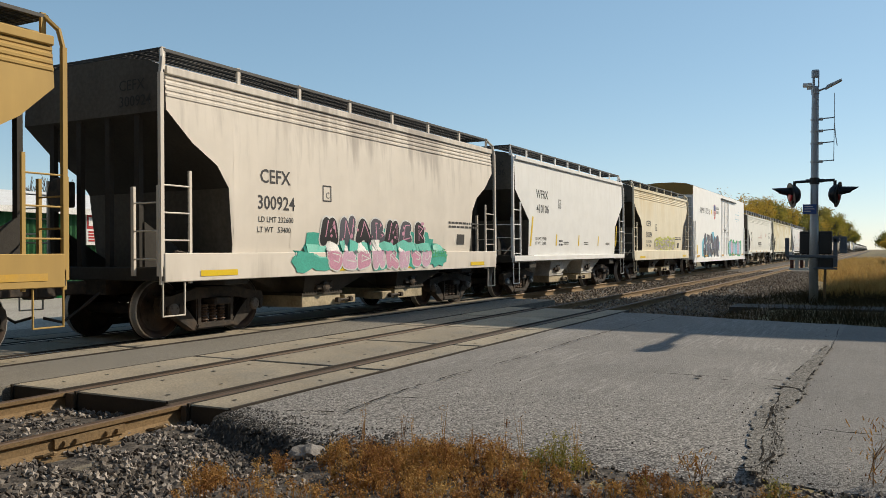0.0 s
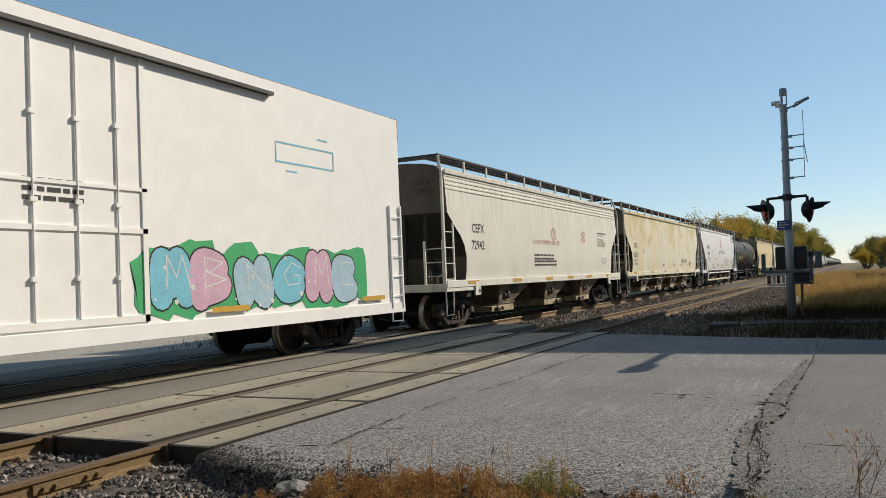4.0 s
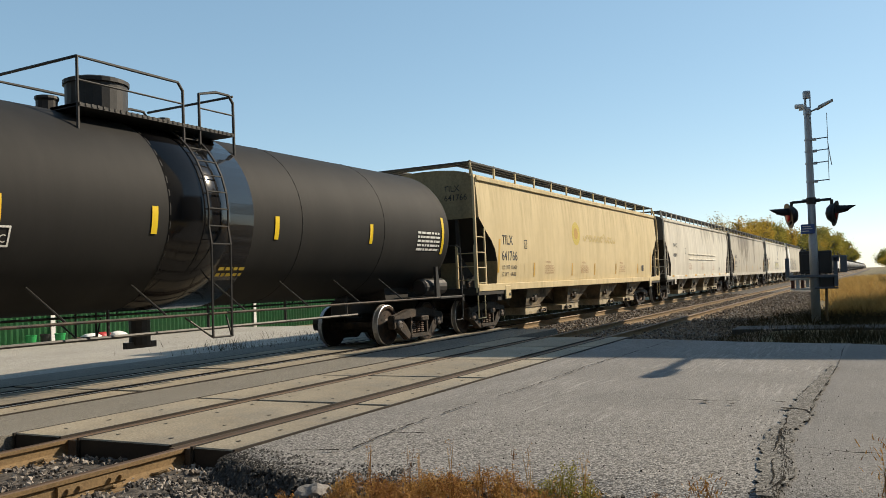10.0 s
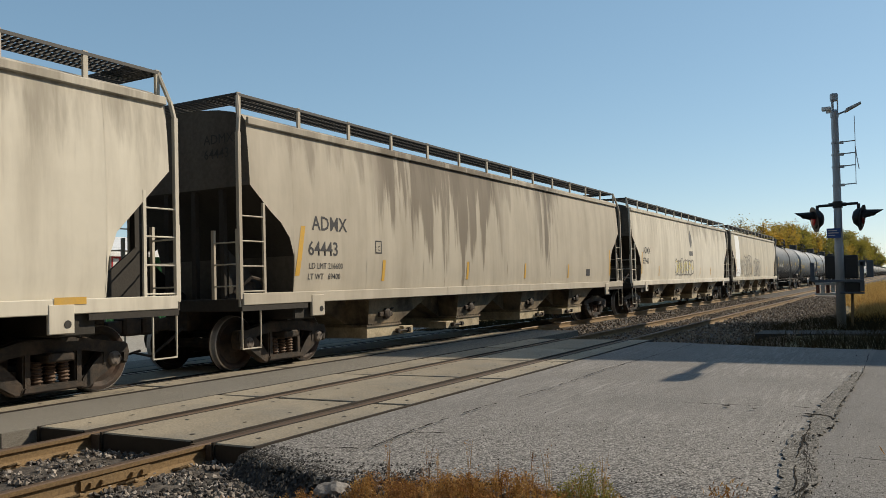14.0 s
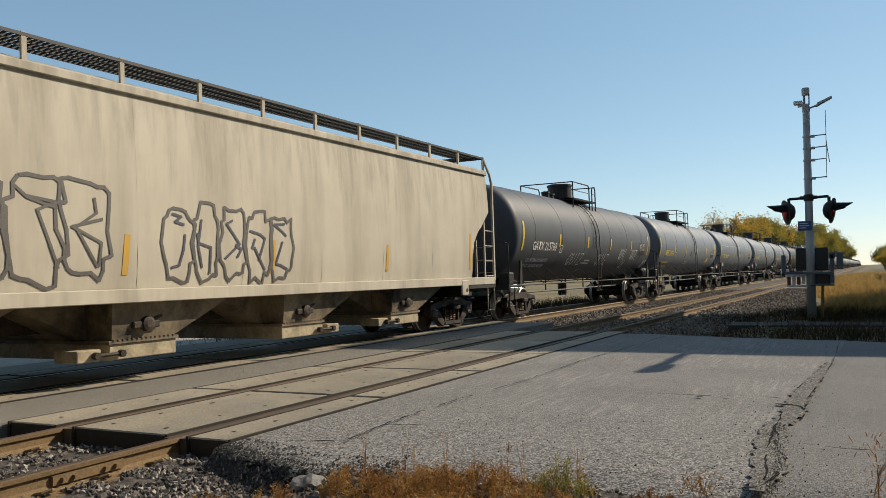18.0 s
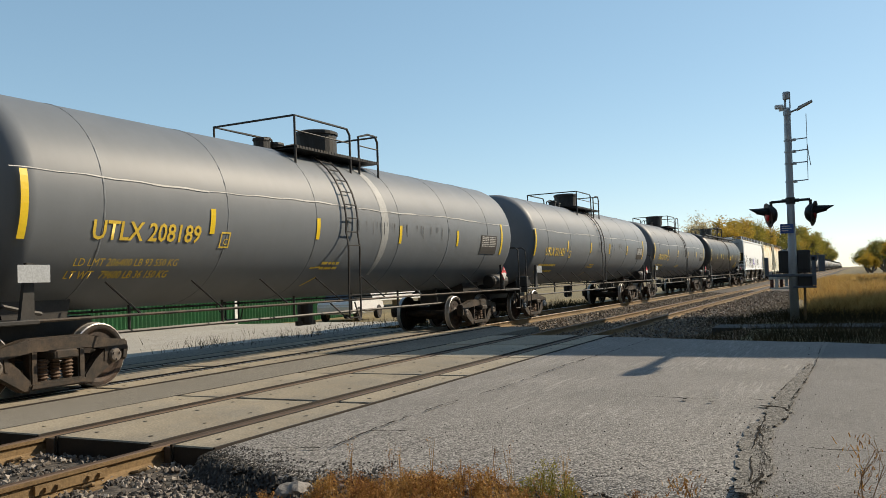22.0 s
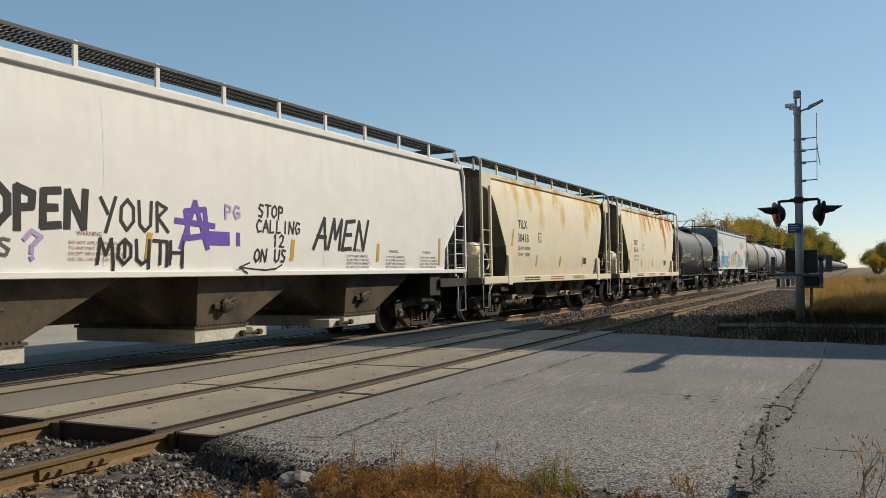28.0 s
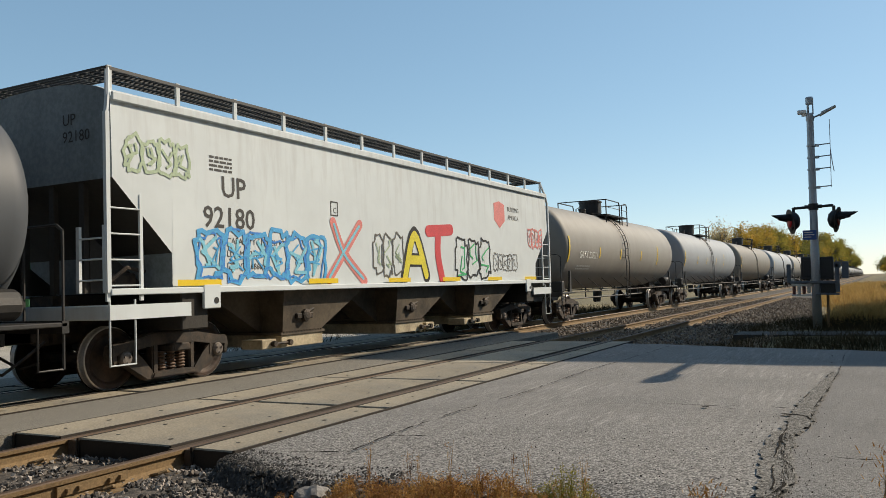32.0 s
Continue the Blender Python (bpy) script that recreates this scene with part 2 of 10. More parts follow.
M["truck"] = mat("dusty_cast_steel", (0.026, 0.021, 0.017), 0.72, 0.1, (0.105, 0.070, 0.046), 5, 0.7, 0.4, 50)
M["cap"] = mat("bearing_cap_steel", (0.19, 0.165, 0.145), 0.6, 0.3, (0.07, 0.05, 0.04), 6, 0.6)
M["spring"] = mat("coil_spring_steel", (0.13, 0.085, 0.06), 0.7, 0.2)
M["hub_blue"] = mat("blue_bearing_cap", (0.10, 0.15, 0.20), 0.5, 0.3, (0.16, 0.15, 0.14), 8, 0.6)
M["yellow"] = mat("yellow_reflective_strip", (0.80, 0.56, 0.03), 0.4, fine=0.03)
M["orange"] = mat("faded_orange_strip", (0.62, 0.36, 0.05), 0.5, 0, (0.5, 0.33, 0.12), 5, 0.5, fine=0.03)
M["ink"] = mat("black_lettering", (0.035, 0.035, 0.04), 0.6)
M["ink_soft"] = mat("faded_black_lettering", (0.045, 0.043, 0.042), 0.7, fine=0.05)
M["ink_white"] = mat("white_lettering", (0.70, 0.70, 0.68), 0.6)
M["ink_yellow"] = mat("yellow_lettering", (0.72, 0.50, 0.06), 0.6)
M["ink_red"] = mat("faded_red_lettering", (0.50, 0.19, 0.14), 0.6)
M["galv"] = mat("galvanised_mast", (0.40, 0.42, 0.44), 0.5, 0.6, (0.30, 0.32, 0.34), 2, 0.5)
M["black"] = mat("black_hood", (0.012, 0.012, 0.014), 0.45)
M["red_lens"] = mat("red_lens", (0.20, 0.012, 0.012), 0.2)
M["red_lit"] = mat("lit_red_lamp", (0.35, 0.012, 0.018), 0.3, emit=0.10)
# Near-black: paints the shade on slab sides, also draws the dark joint lines
M["panel_edge"] = mat("shade_dark_slab_edge", (0.028, 0.022, 0.017), 0.8, 0.2, (0.05, 0.035, 0.025), 4, 0.5)
M["rubber_seal"] = mat("rusty_flangeway", (0.075, 0.05, 0.032), 0.85, 0, (0.03, 0.022, 0.016), 5, 0.6, 0.3, 60, (0.2, 1, 1))
M["sign_blue"] = mat("blue_sign", (0.02, 0.07, 0.26), 0.4)
M["white_paint"] = mat("white_paint", (0.78, 0.78, 0.76), 0.5, 0, (0.6, 0.58, 0.54), 2, 0.5)


# ---- building helpers ----
def grp(name, m, label, category, group=""):
    e = new(name)
    e.empty_display_size = 0.3
    e.matrix_world = m
    return tagged(e, label, category, group)


def mesh_of(name, bm, *mats, smooth=False):
    me = bpy.data.meshes.new(name)
    bmesh.ops.recalc_face_normals(bm, faces=bm.faces[:])
    bm.to_mesh(me)
    bm.free()
    for m in mats:
        me.materials.append(m)
    if smooth:
        me.shade_smooth()
    return me


def put(name, me, parent=None, at=(0, 0, 0), rot=(0, 0, 0), label="", kind=""):
    ob = new(name, me)
    ob.parent = parent
    ob.location = at
    ob.rotation_euler = [radians(a) for a in rot]
    return tagged(ob, label, kind=kind)


def part(name, bm, material, parent, label="", smooth=False, kind=""):
    return put(name, mesh_of(name, bm, material, smooth=smooth), parent, label=label, kind=kind)


def box(bm, x0, x1, y0, y1, z0, z1, mi=0, bev=0.0):
    vs = [bm.verts.new((x, y, z)) for z in (z0, z1) for y in (y0, y1) for x in (x0, x1)]
    fs = [bm.faces.new([vs[i] for i in f]) for f in ((0, 1, 3, 2), (4, 6, 7, 5), (0, 4, 5, 1), (2, 3, 7, 6), (0, 2, 6, 4), (1, 5, 7, 3))]
    for f in fs:
        f.material_index = mi
    if bev:
        bmesh.ops.bevel(bm, geom=list({e for f in fs for e in f.edges}), offset=bev, segments=1, affect="EDGES")
    return vs


def beam(bm, a, b, r, seg=6, mi=0, r2=None):
    """A round bar from a to b."""
    a, b = Vector(a), Vector(b)
    d = (b - a)
    q = d.to_track_quat("Z", "Y")
    r2 = r if r2 is None else r2
    ra = [bm.verts.new(a + q @ Vector((r * math.cos(2 * math.pi * i / seg), r * math.sin(2 * math.pi * i / seg), 0))) for i in range(seg)]
    rb = [bm.verts.new(b + q @ Vector((r2 * math.cos(2 * math.pi * i / seg), r2 * math.sin(2 * math.pi * i / seg), 0))) for i in range(seg)]
    for i in range(seg):
        bm.faces.new((ra[i], ra[(i + 1) % seg], rb[(i + 1) % seg], rb[i])).material_index = mi
    bm.faces.new(ra[::-1]).material_index = mi
    bm.faces.new(rb).material_index = mi


def pipe(bm, pts, r, seg=6, mi=0):
    """A bent round tube in one piece through the points."""
    pts = [Vector(p) for p in pts]
    dirs = [(q - p).normalized() for p, q in zip(pts, pts[1:])]
    turn = dirs[0].to_track_quat("Z", "Y")
    rings = []
    for i, p in enumerate(pts):
        d = dirs[0] if i == 0 else dirs[-1] if i == len(dirs) else dirs[i - 1] + dirs[i]
        d = d.normalized() if d.length > 1e-4 else dirs[i - 1]
        turn = (turn @ Vector((0, 0, 1))).rotation_difference(d) @ turn
        rings.append([bm.verts.new(p + turn @ Vector((r * math.cos(2 * math.pi * k / seg), r * math.sin(2 * math.pi * k / seg), 0))) for k in range(seg)])
    for ra, rb in zip(rings, rings[1:]):
        for k in range(seg):
            bm.faces.new((ra[k], ra[(k + 1) % seg], rb[(k + 1) % seg], rb[k])).material_index = mi
    bm.faces.new(rings[0][::-1]).material_index = mi
    bm.faces.new(rings[-1]).material_index = mi


def prism(bm, poly, axis, lo, hi, mi=0):
    """Extrudes a polygon of (u, v) along an axis: 'y' puts u, v on x, z; 'x' puts them on y, z; 'z' on x, y."""
    def p(u, v, w):
        return {"y": (u, w, v), "x": (w, u, v), "z": (u, v, w)}[axis]
    a = [bm.verts.new(p(u, v, lo)) for u, v in poly]
    b = [bm.verts.new(p(u, v, hi)) for u, v in poly]
    n = len(poly)
    for i in range(n):
        bm.faces.new((a[i], a[(i + 1) % n], b[(i + 1) % n], b[i])).material_index = mi
    bm.faces.new(a[::-1]).material_index = mi
    bm.faces.new(b).material_index = mi


def lathe(bm, prof, axis_pt, axis, seg=20, mi=0, mats=None):
    """Spins a profile of (along, radius) round an axis ('x', 'y' or 'z') through a point."""
    rings = []
    for u, r in prof:
        ring = []
        for i in range(seg):
            c, s_ = r * math.cos(2 * math.pi * i / seg), r * math.sin(2 * math.pi * i / seg)
            o = {"x": (u, c, s_), "y": (c, u, s_), "z": (c, s_, u)}[axis]
            ring.append(bm.verts.new(Vector(axis_pt) + Vector(o)))
        rings.append(ring)
    for k, (r0, r1) in enumerate(zip(rings, rings[1:])):
        for i in range(seg):
            bm.faces.new((r0[i], r0[(i + 1) % seg], r1[(i + 1) % seg], r1[i])).material_index = mats[k] if mats else mi
    if prof[0][1] > 1e-4:
        bm.faces.new(rings[0][::-1]).material_index = mi
    if prof[-1][1] > 1e-4:
        bm.faces.new(rings[-1]).material_index = mi
    bmesh.ops.remove_doubles(bm, verts=[v for r in (rings[0], rings[-1]) for v in r], dist=1e-5)


B = bmesh.new

# ---- ground, road and tracks ----
NEAR_Y, FAR_Y, HALF = 6.17, 10.61, 0.755     # track centre lines; half the distance of the rail heads
X0, STEP, NPAN = 5.24, 2.53, 5               # crossing slabs of the near track
XEND = X0 + STEP * NPAN


def lattice(x0, x1, y0, y1, z0, z1, nx, ny, w):
    """An open grating in one piece: nx bars across and ny bars along, each w wide."""
    bm = B()
    lx = [v for i in range(nx) for v in (x0 + (x1 - x0 - w) * i / (nx - 1), x0 + (x1 - x0 - w) * i / (nx - 1) + w)]
    ly = [v for i in range(ny) for v in (y0 + (y1 - y0 - w) * i / (ny - 1), y0 + (y1 - y0 - w) * i / (ny - 1) + w)]
    g = [[[bm.verts.new((x, y, z)) for z in (z0, z1)] for y in ly] for x in lx]

    def solid(i, j):
        return 0 <= i < len(lx) - 1 and 0 <= j < len(ly) - 1 and (i % 2 == 0 or j % 2 == 0)
    for i in range(len(lx) - 1):
        for j in range(len(ly) - 1):
            if not solid(i, j):
                continue
            for k in (0, 1):
                bm.faces.new((g[i][j][k], g[i + 1][j][k], g[i + 1][j + 1][k], g[i][j + 1][k]))
            for di, dj, a, b in ((-1, 0, (0, 0), (0, 1)), (1, 0, (1, 0), (1, 1)), (0, -1, (0, 0), (1, 0)), (0, 1, (0, 1), (1, 1))):
                if not solid(i + di, j + dj):
                    p, q = g[i + a[0]][j + a[1]], g[i + b[0]][j + b[1]]
                    bm.faces.new((p[0], q[0], q[1], p[1]))
    return bm


def sheet(name, xs, ys, zf, material, label="", jitter=0.0, kind="structure"):
    bm = B()
    rows = [[bm.verts.new((x, y, zf(x, y))) for y in ys] for x in xs]
    for a, b in zip(rows, rows[1:]):
        for i in range(len(ys) - 1):
            bm.faces.new((a[i], b[i], b[i + 1], a[i + 1]))
    ob = put(name, mesh_of(name, bm, material, smooth=True))
    return tagged(ob, label, kind=kind)


def steps(a, b, n):
    return [a + (b - a) * i / n for i in range(n + 1)]


def ground_z(x, y):
    r = math.hypot(x - 8, y)
    z = -0.34 + (0.02 if x < 6 else 0.10) * noise.noise(Vector((x * 0.25, y * 0.25, 0))) * (1 if r < 60 else 0)
    if x < 5.6 and y < 4.95:
        z += 0.285 * max(0.0, min(1.0, (4.25 - y) / 0.9))
    if x > 15 and y < 3.6:
        z = z * 0.3 - 0.02 - 0.22 * max(0.0, (y - 2.4) / 1.2)
    return z


_gx = [-3000, -400, -60, -15] + steps(-4, 60, 90) + [70, 85, 110, 160, 400, 3500]
_gy = [-3000, -400, -80, -30, -15] + steps(-10, 30, 60) + [40, 60, 120, 400, 3000]
sheet("ground", _gx, _gy, ground_z, M["soil"], "dry autumn grass and soil reaching the horizon")


def slab(name, x0, x1, y0, y1, z, material, label, thick=0.3, wave=0.012, cell=0.5):
    """A paved slab with a slightly uneven top and ragged sides."""
    nx, ny = max(2, int((x1 - x0) / cell)), max(2, int((y1 - y0) / cell))
    bm = B()
    g = []
    for i in range(nx + 1):
        row = []
        for j in range(ny + 1):
            x, y = x0 + (x1 - x0) * i / nx, y0 + (y1 - y0) * j / ny
            row.append(bm.verts.new((x, y, z + wave * noise.noise(Vector((x * 0.5, y * 0.5, 3))))))
        g.append(row)
    for i in range(nx):
        for j in range(ny):
            bm.faces.new((g[i][j], g[i + 1][j], g[i + 1][j + 1], g[i][j + 1]))
    rim = [g[i][0] for i in range(nx + 1)] + [g[nx][j] for j in range(1, ny + 1)] + [g[i][ny] for i in range(nx - 1, -1, -1)] + [g[0][j] for j in range(ny - 1, 0, -1)]
    low = [bm.verts.new((v.co.x, v.co.y, z - thick)) for v in rim]
    for i in range(len(rim)):
        k = (i + 1) % len(rim)
        bm.faces.new((rim[k], rim[i], low[i], low[k]))
    ob = put(name, mesh_of(name, bm, material, smooth=False))
    return tagged(ob, label, kind="structure")


def crack_y(x):
    """The old joint in the road, along which the coarse and the fine asphalt meet."""
    pts = ((5.0, 0.62), (5.7, 0.6), (6.8, 0.73), (8.5, 0.75), (10.2, 0.61), (11.7, 0.56), (13.6, 0.5), (16.4, 0.45))
    for (xa, ya), (xb, yb) in zip(pts, pts[1:]):
        if x < xb:
            return ya + (yb - ya) * max(0.0, (x - xa) / (xb - xa))
    return 0.45


def road_near(y):
    """The ragged near edge of the road."""
    e = 5.06 - 0.30 * max(0.0, min(1.0, (y - 2.6) / 1.0)) * max(0.0, min(1.0, (4.75 - y) / 0.5)) + 0.16 * noise.noise(Vector((y * 1.3, 0, 0))) + 0.07 * noise.noise(Vector((y * 6, 1, 0)))
    return e + (0.15 * (4.8 - y) if y > 4.0 else 0.0)


def road_sheet():
    """The near arm of the road: its verge is ragged and its far side runs slightly askew."""
    bm = B()
    ys = steps(-45, -3, 60) + steps(-2.95, 4.79, 150)
    n = 46
    g = []
    for y in ys:
        near = road_near(y)
        far = 15.7 + 0.32 * max(-3.0, min(6.0, y)) + 0.10 * noise.noise(Vector((y * 1.1, 5, 0)))
        g.append([bm.verts.new((near + (far - near) * (i / n) ** 1.25, crack_y(near + (far - near) * (i / n) ** 1.25) if abs(y - 0.64) < 0.17 else y, 0.012 * noise.noise(Vector((i * 0.2, y * 0.4, 2))) - 0.05 * (max(0, 1 - i / 2.5)) - 0.012 * max(0, 3.5 - y) * 0.1)) for i in range(n + 1)])
    for a, b in zip(g, g[1:]):
        for i in range(n):
            bm.faces.new((a[i], a[i + 1], b[i + 1], b[i]))
    for col, sgn in ((0, 1), (n, -1)):
        # the sides crumble down in a ragged slope, its shade painted in as a darker tone
        rows = [[r[col] for r in g]]
        for k, (out, z) in enumerate(((0.05, -0.10), (0.16, -0.19), (0.32, -0.29), (0.45, -0.42))):
            rows.append([bm.verts.new((v.co.x - sgn * (out + 0.09 * noise.noise(Vector((v.co.y * 4.7, k * 3.1, 1))) + 0.05 * noise.noise(Vector((v.co.y * 17, k, 4)))), v.co.y, z + 0.05 * noise.noise(Vector((v.co.y * 6, k, 7))))) for v in rows[0]])
        for ra, rb in zip(rows, rows[1:]):
            for i in range(len(ra) - 1):
                bm.faces.new((ra[i], ra[i + 1], rb[i + 1], rb[i])).material_index = 2
    e = g[-1]
    lo = [bm.verts.new((v.co.x, v.co.y, -0.4)) for v in e]
    for i in range(n):
        bm.faces.new((e[i], e[i + 1], lo[i + 1], lo[i]))
    for fc in bm.faces:
        c = fc.calc_center_median()
        if c.y < crack_y(c.x) and c.z > -0.1 and fc.material_index == 0:
            fc.material_index = 1
    ob = put("road", mesh_of("road", bm, M["asphalt"], M["asphalt_fine"], M["asphalt_shade_edge"], smooth=False))
    return tagged(ob, "worn grey asphalt road with exposed aggregate", kind="structure")


road = road_sheet()
slab("road_between_tracks", 4.9, 21.2, 7.775, 9.11, -0.004, M["asphalt_dark"], "grey asphalt strip between the two tracks")
slab("road_far_arm", 1.0, 21.0, 12.10, 13.6, -0.01, M["asphalt_dark"], "grey asphalt beyond the far track")
sheet("gravel_lot", steps(-30, 26, 60), steps(13.6, 46, 40), lambda x, y: -0.06 + 0.03 * noise.noise(Vector((x * 0.3, y * 0.3, 7))), M["gravel_lot"], "pale gravel and asphalt lot")
slab("pavement", 21.0, 22.4, -8, 3.2, -0.075, mat("pavement_concrete", (0.06, 0.056, 0.051), 0.9, 0, (0.035, 0.033, 0.03), 1.5, 0.6, 0.4, 40), "worn grey concrete footway strip beside the road")


def ballast_z(y, yc):
    d = abs(y - yc)
    return -0.17 if d < 1.5 else -0.17 - (0.07 if y < yc else 0.13) * (d - 1.5)


def bed(name, x0, x1, y0, y1, cell, label):
    nx, ny = int((x1 - x0) / cell), int((y1 - y0) / 0.12)
    sheet(name, steps(x0, x1, nx), steps(y0, y1, ny), lambda x, y: max(ballast_z(y, NEAR_Y), ballast_z(y, FAR_Y)) + 0.03 * noise.noise(Vector((x * 5, y * 5, 0))), M["ballast"], label)


bed("ballast_bed_near_end", -40, X0 - 0.02, 3.4, 13.2, 0.25, "grey crushed-stone ballast under both tracks")
bed("ballast_bed_far_end", XEND - 0.3, 34, 1.6, 13.4, 0.25, "grey crushed-stone ballast under both tracks")
bed("ballast_bed_middle", 34, 60, 2.7, 13.4, 0.5, "grey crushed-stone ballast under both tracks")
bed("ballast_bed_distance", 60, 900, 3.8, 13.4, 20, "grey crushed-stone ballast running to the horizon")


def scatter_stones(name, n, area, size, label, seed, tone="stone_mix"):
    """Loose angular stones in one mesh."""
    rng = random.Random(seed)
    base = [(1, 0, -.6), (-.5, .87, -.6), (-.5, -.87, -.6), (.5, .8, .5), (-1, .1, .4), (.5, -.85, .5), (0, 0, 1)]
    faces = [(0, 1, 3), (1, 4, 3), (1, 2, 4), (2, 5, 4), (2, 0, 5), (0, 3, 5), (3, 4, 6), (4, 5, 6), (5, 3, 6), (0, 2, 1)]
    vs, fs = [], []
    x0, x1, y0, y1 = area
    for _ in range(n):
        x, y = rng.uniform(x0, x1), rng.uniform(y0, y1)
        if y > NEAR_Y - 1.3 and y < NEAR_Y + 1.3 and x < X0 and abs((X0 - 0.32 - x) / 0.51 - round((X0 - 0.32 - x) / 0.51)) < 0.25 and rng.random() < 0.93:
            continue
        if x > 30 and y < 1.7 + 0.06 * (x - 30):
            continue
        s_ = rng.uniform(*size)
        z = max(ballast_z(y, NEAR_Y), ballast_z(y, FAR_Y), ground_z(x, y) if y < 5 else -9) + s_ * rng.uniform(0.1, 0.7)
        q = Euler((rng.uniform(0, 6), rng.uniform(0, 6), rng.uniform(0, 6))).to_matrix()
        k = len(vs)
        sc = Vector((rng.uniform(.7, 1.3), rng.uniform(.6, 1.1), rng.uniform(.5, .9))) * s_
        for b in base:
            v = q @ Vector((b[0] * sc.x, b[1] * sc.y, b[2] * sc.z))
            vs.append((x + v.x, y + v.y, z + v.z))
        fs += [tuple(k + i for i in f) for f in faces]
    me = bpy.data.meshes.new(name)
    me.from_pydata(vs, [], fs)
    me.materials.append(M[tone])
    ob = put(name, me)
    return tagged(ob, label, "stones", kind="stuff")


def island_mat(name, cols, rough=0.85):
    """Each loose piece of the mesh takes its own tone."""
    m = mat(name, cols[0], rough, bump=0.3, bscale=70)
    n, l = m.node_tree.nodes, m.node_tree.links
    g = n.new("ShaderNodeNewGeometry")
    r = n.new("ShaderNodeValToRGB")
    r.color_ramp.interpolation = "LINEAR"
    while len(r.color_ramp.elements) < len(cols):
        r.color_ramp.elements.new(0.5)
    for i, c in enumerate(cols):
        r.color_ramp.elements[i].position = i / (len(cols) - 1)
        r.color_ramp.elements[i].color = (*c, 1)
    l.new(g.outputs["Random Per Island"], r.inputs[0])
    l.new(r.outputs[0], n["Principled BSDF"].inputs["Base Color"])
    return m


M["stone_mix"] = island_mat("mixed_ballast_stone", [(0.022, 0.019, 0.017), (0.13, 0.113, 0.098), (0.055, 0.043, 0.036), (0.40, 0.355, 0.31), (0.16, 0.133, 0.11)])
M["stone_far"] = island_mat("brown_grey_ballast_stone", [(0.055, 0.042, 0.031), (0.205, 0.155, 0.112), (0.125, 0.088, 0.06), (0.33, 0.272, 0.205), (0.175, 0.128, 0.09)])
scatter_stones("ballast_stones", 13000, (1.2, 5.25, 3.6, 8.6), (0.012, 0.032), "loose grey crushed ballast stones beside the near rails", 3)
scatter_stones("ballast_stones", 3000, (XEND, 24, 2.2, 9.2), (0.02, 0.045), "loose grey ballast stones past the crossing", 4, "stone_far")
scatter_stones("ballast_stones", 12000, (23.5, 60, 1.7, 9.4), (0.028, 0.055), "loose grey ballast stones between the tracks", 5, "stone_far")
scatter_stones("gravel_scatter", 3600, (3.2, 5.35, -0.8, 4.4), (0.006, 0.024), "loose dark gravel on the road verge", 6)

M["rubble_mix"] = island_mat("brown_asphalt_crumb", [(0.02, 0.019, 0.017), (0.09, 0.082, 0.07), (0.045, 0.04, 0.034), (0.16, 0.148, 0.128)])
M["crumb_mix"] = island_mat("black_asphalt_crumb", [(0.012, 0.012, 0.012), (0.04, 0.038, 0.035), (0.02, 0.02, 0.02), (0.10, 0.093, 0.083)])
scatter_stones("gravel_scatter", 2600, (4.1, 5.6, 3.5, 5.3), (0.006, 0.026), "loose dark gravel at the corner of the road", 8)
scatter_stones("asphalt_rubble", 1500, (4.35, 5.15, 2.6, 4.85), (0.008, 0.03), "black crumbled asphalt at the corner of the road", 9, "crumb_mix")

RAIL = [(-0.07, -0.17), (0.07, -0.17), (0.07, -0.158), (0.02, -0.142), (0.009, -0.12), (0.009, -0.052), (0.033, -0.04), (0.036, -0.008), (0.028, 0.0), (-0.028, 0.0), (-0.036, -0.008), (-0.033, -0.04), (-0.009, -0.052), (-0.009, -0.12), (-0.02, -0.142), (-0.07, -0.158)]


def rail(y, x0, x1, top, label):
    bm = B()
    prism(bm, RAIL, "x", x0, x1)
    bm.faces.ensure_lookup_table()
    for f in bm.faces:
        c = f.calc_center_median()
        if c.z > -0.006 and abs(c.y) < 0.034:
            f.material_index = 1
    ob = put("rail", mesh_of("rail", bm, M["rail"], top), at=(0, y, 0))
    return tagged(ob, label, "rail", "rails", "structure")


for y in (NEAR_Y - HALF, NEAR_Y + HALF):
    r = rail(y, -40, 900, M["rail_dull"], "rust-brown steel rail of the near track")
    bm = B()
    xj = 4.32 if y < NEAR_Y else 2.1
    for s_ in (-1, 1):
        box(bm, xj - 0.32, xj + 0.32, s_ * 0.012 if s_ > 0 else -0.036, 0.036 if s_ > 0 else -0.012, -0.125, -0.055)
        for dx in (-0.24, -0.14, 0.14, 0.24):
            box(bm, xj + dx - 0.014, xj + dx + 0.014, s_ * 0.05 - 0.014, s_ * 0.05 + 0.014, -0.105, -0.077)
    ob = part("joint_bar", bm, M["rail"], r)
for y in (FAR_Y - HALF, FAR_Y + HALF):
    rail(y, -60, 900, M["rail_top"], "rust-brown steel rail of the far track with a bright top")

tie_bm = B()
box(tie_bm, -0.115, 0.115, -1.30, 1.30, -0.36, -0.172, bev=0.012)
tie_me = mesh_of("wooden_tie", tie_bm, M["tie"])
plate_bm = B()
box(plate_bm, -0.1, 0.1, -0.17, 0.17, -0.176, -0.162)
plate_me = mesh_of("tie_plate", plate_bm, M["rail"])
clip_bm = B()
pipe(clip_bm, [(-0.05, -0.02, -0.15), (-0.05, 0.07, -0.13), (0.0, 0.10, -0.115), (0.05, 0.07, -0.13), (0.05, -0.02, -0.15)], 0.014)
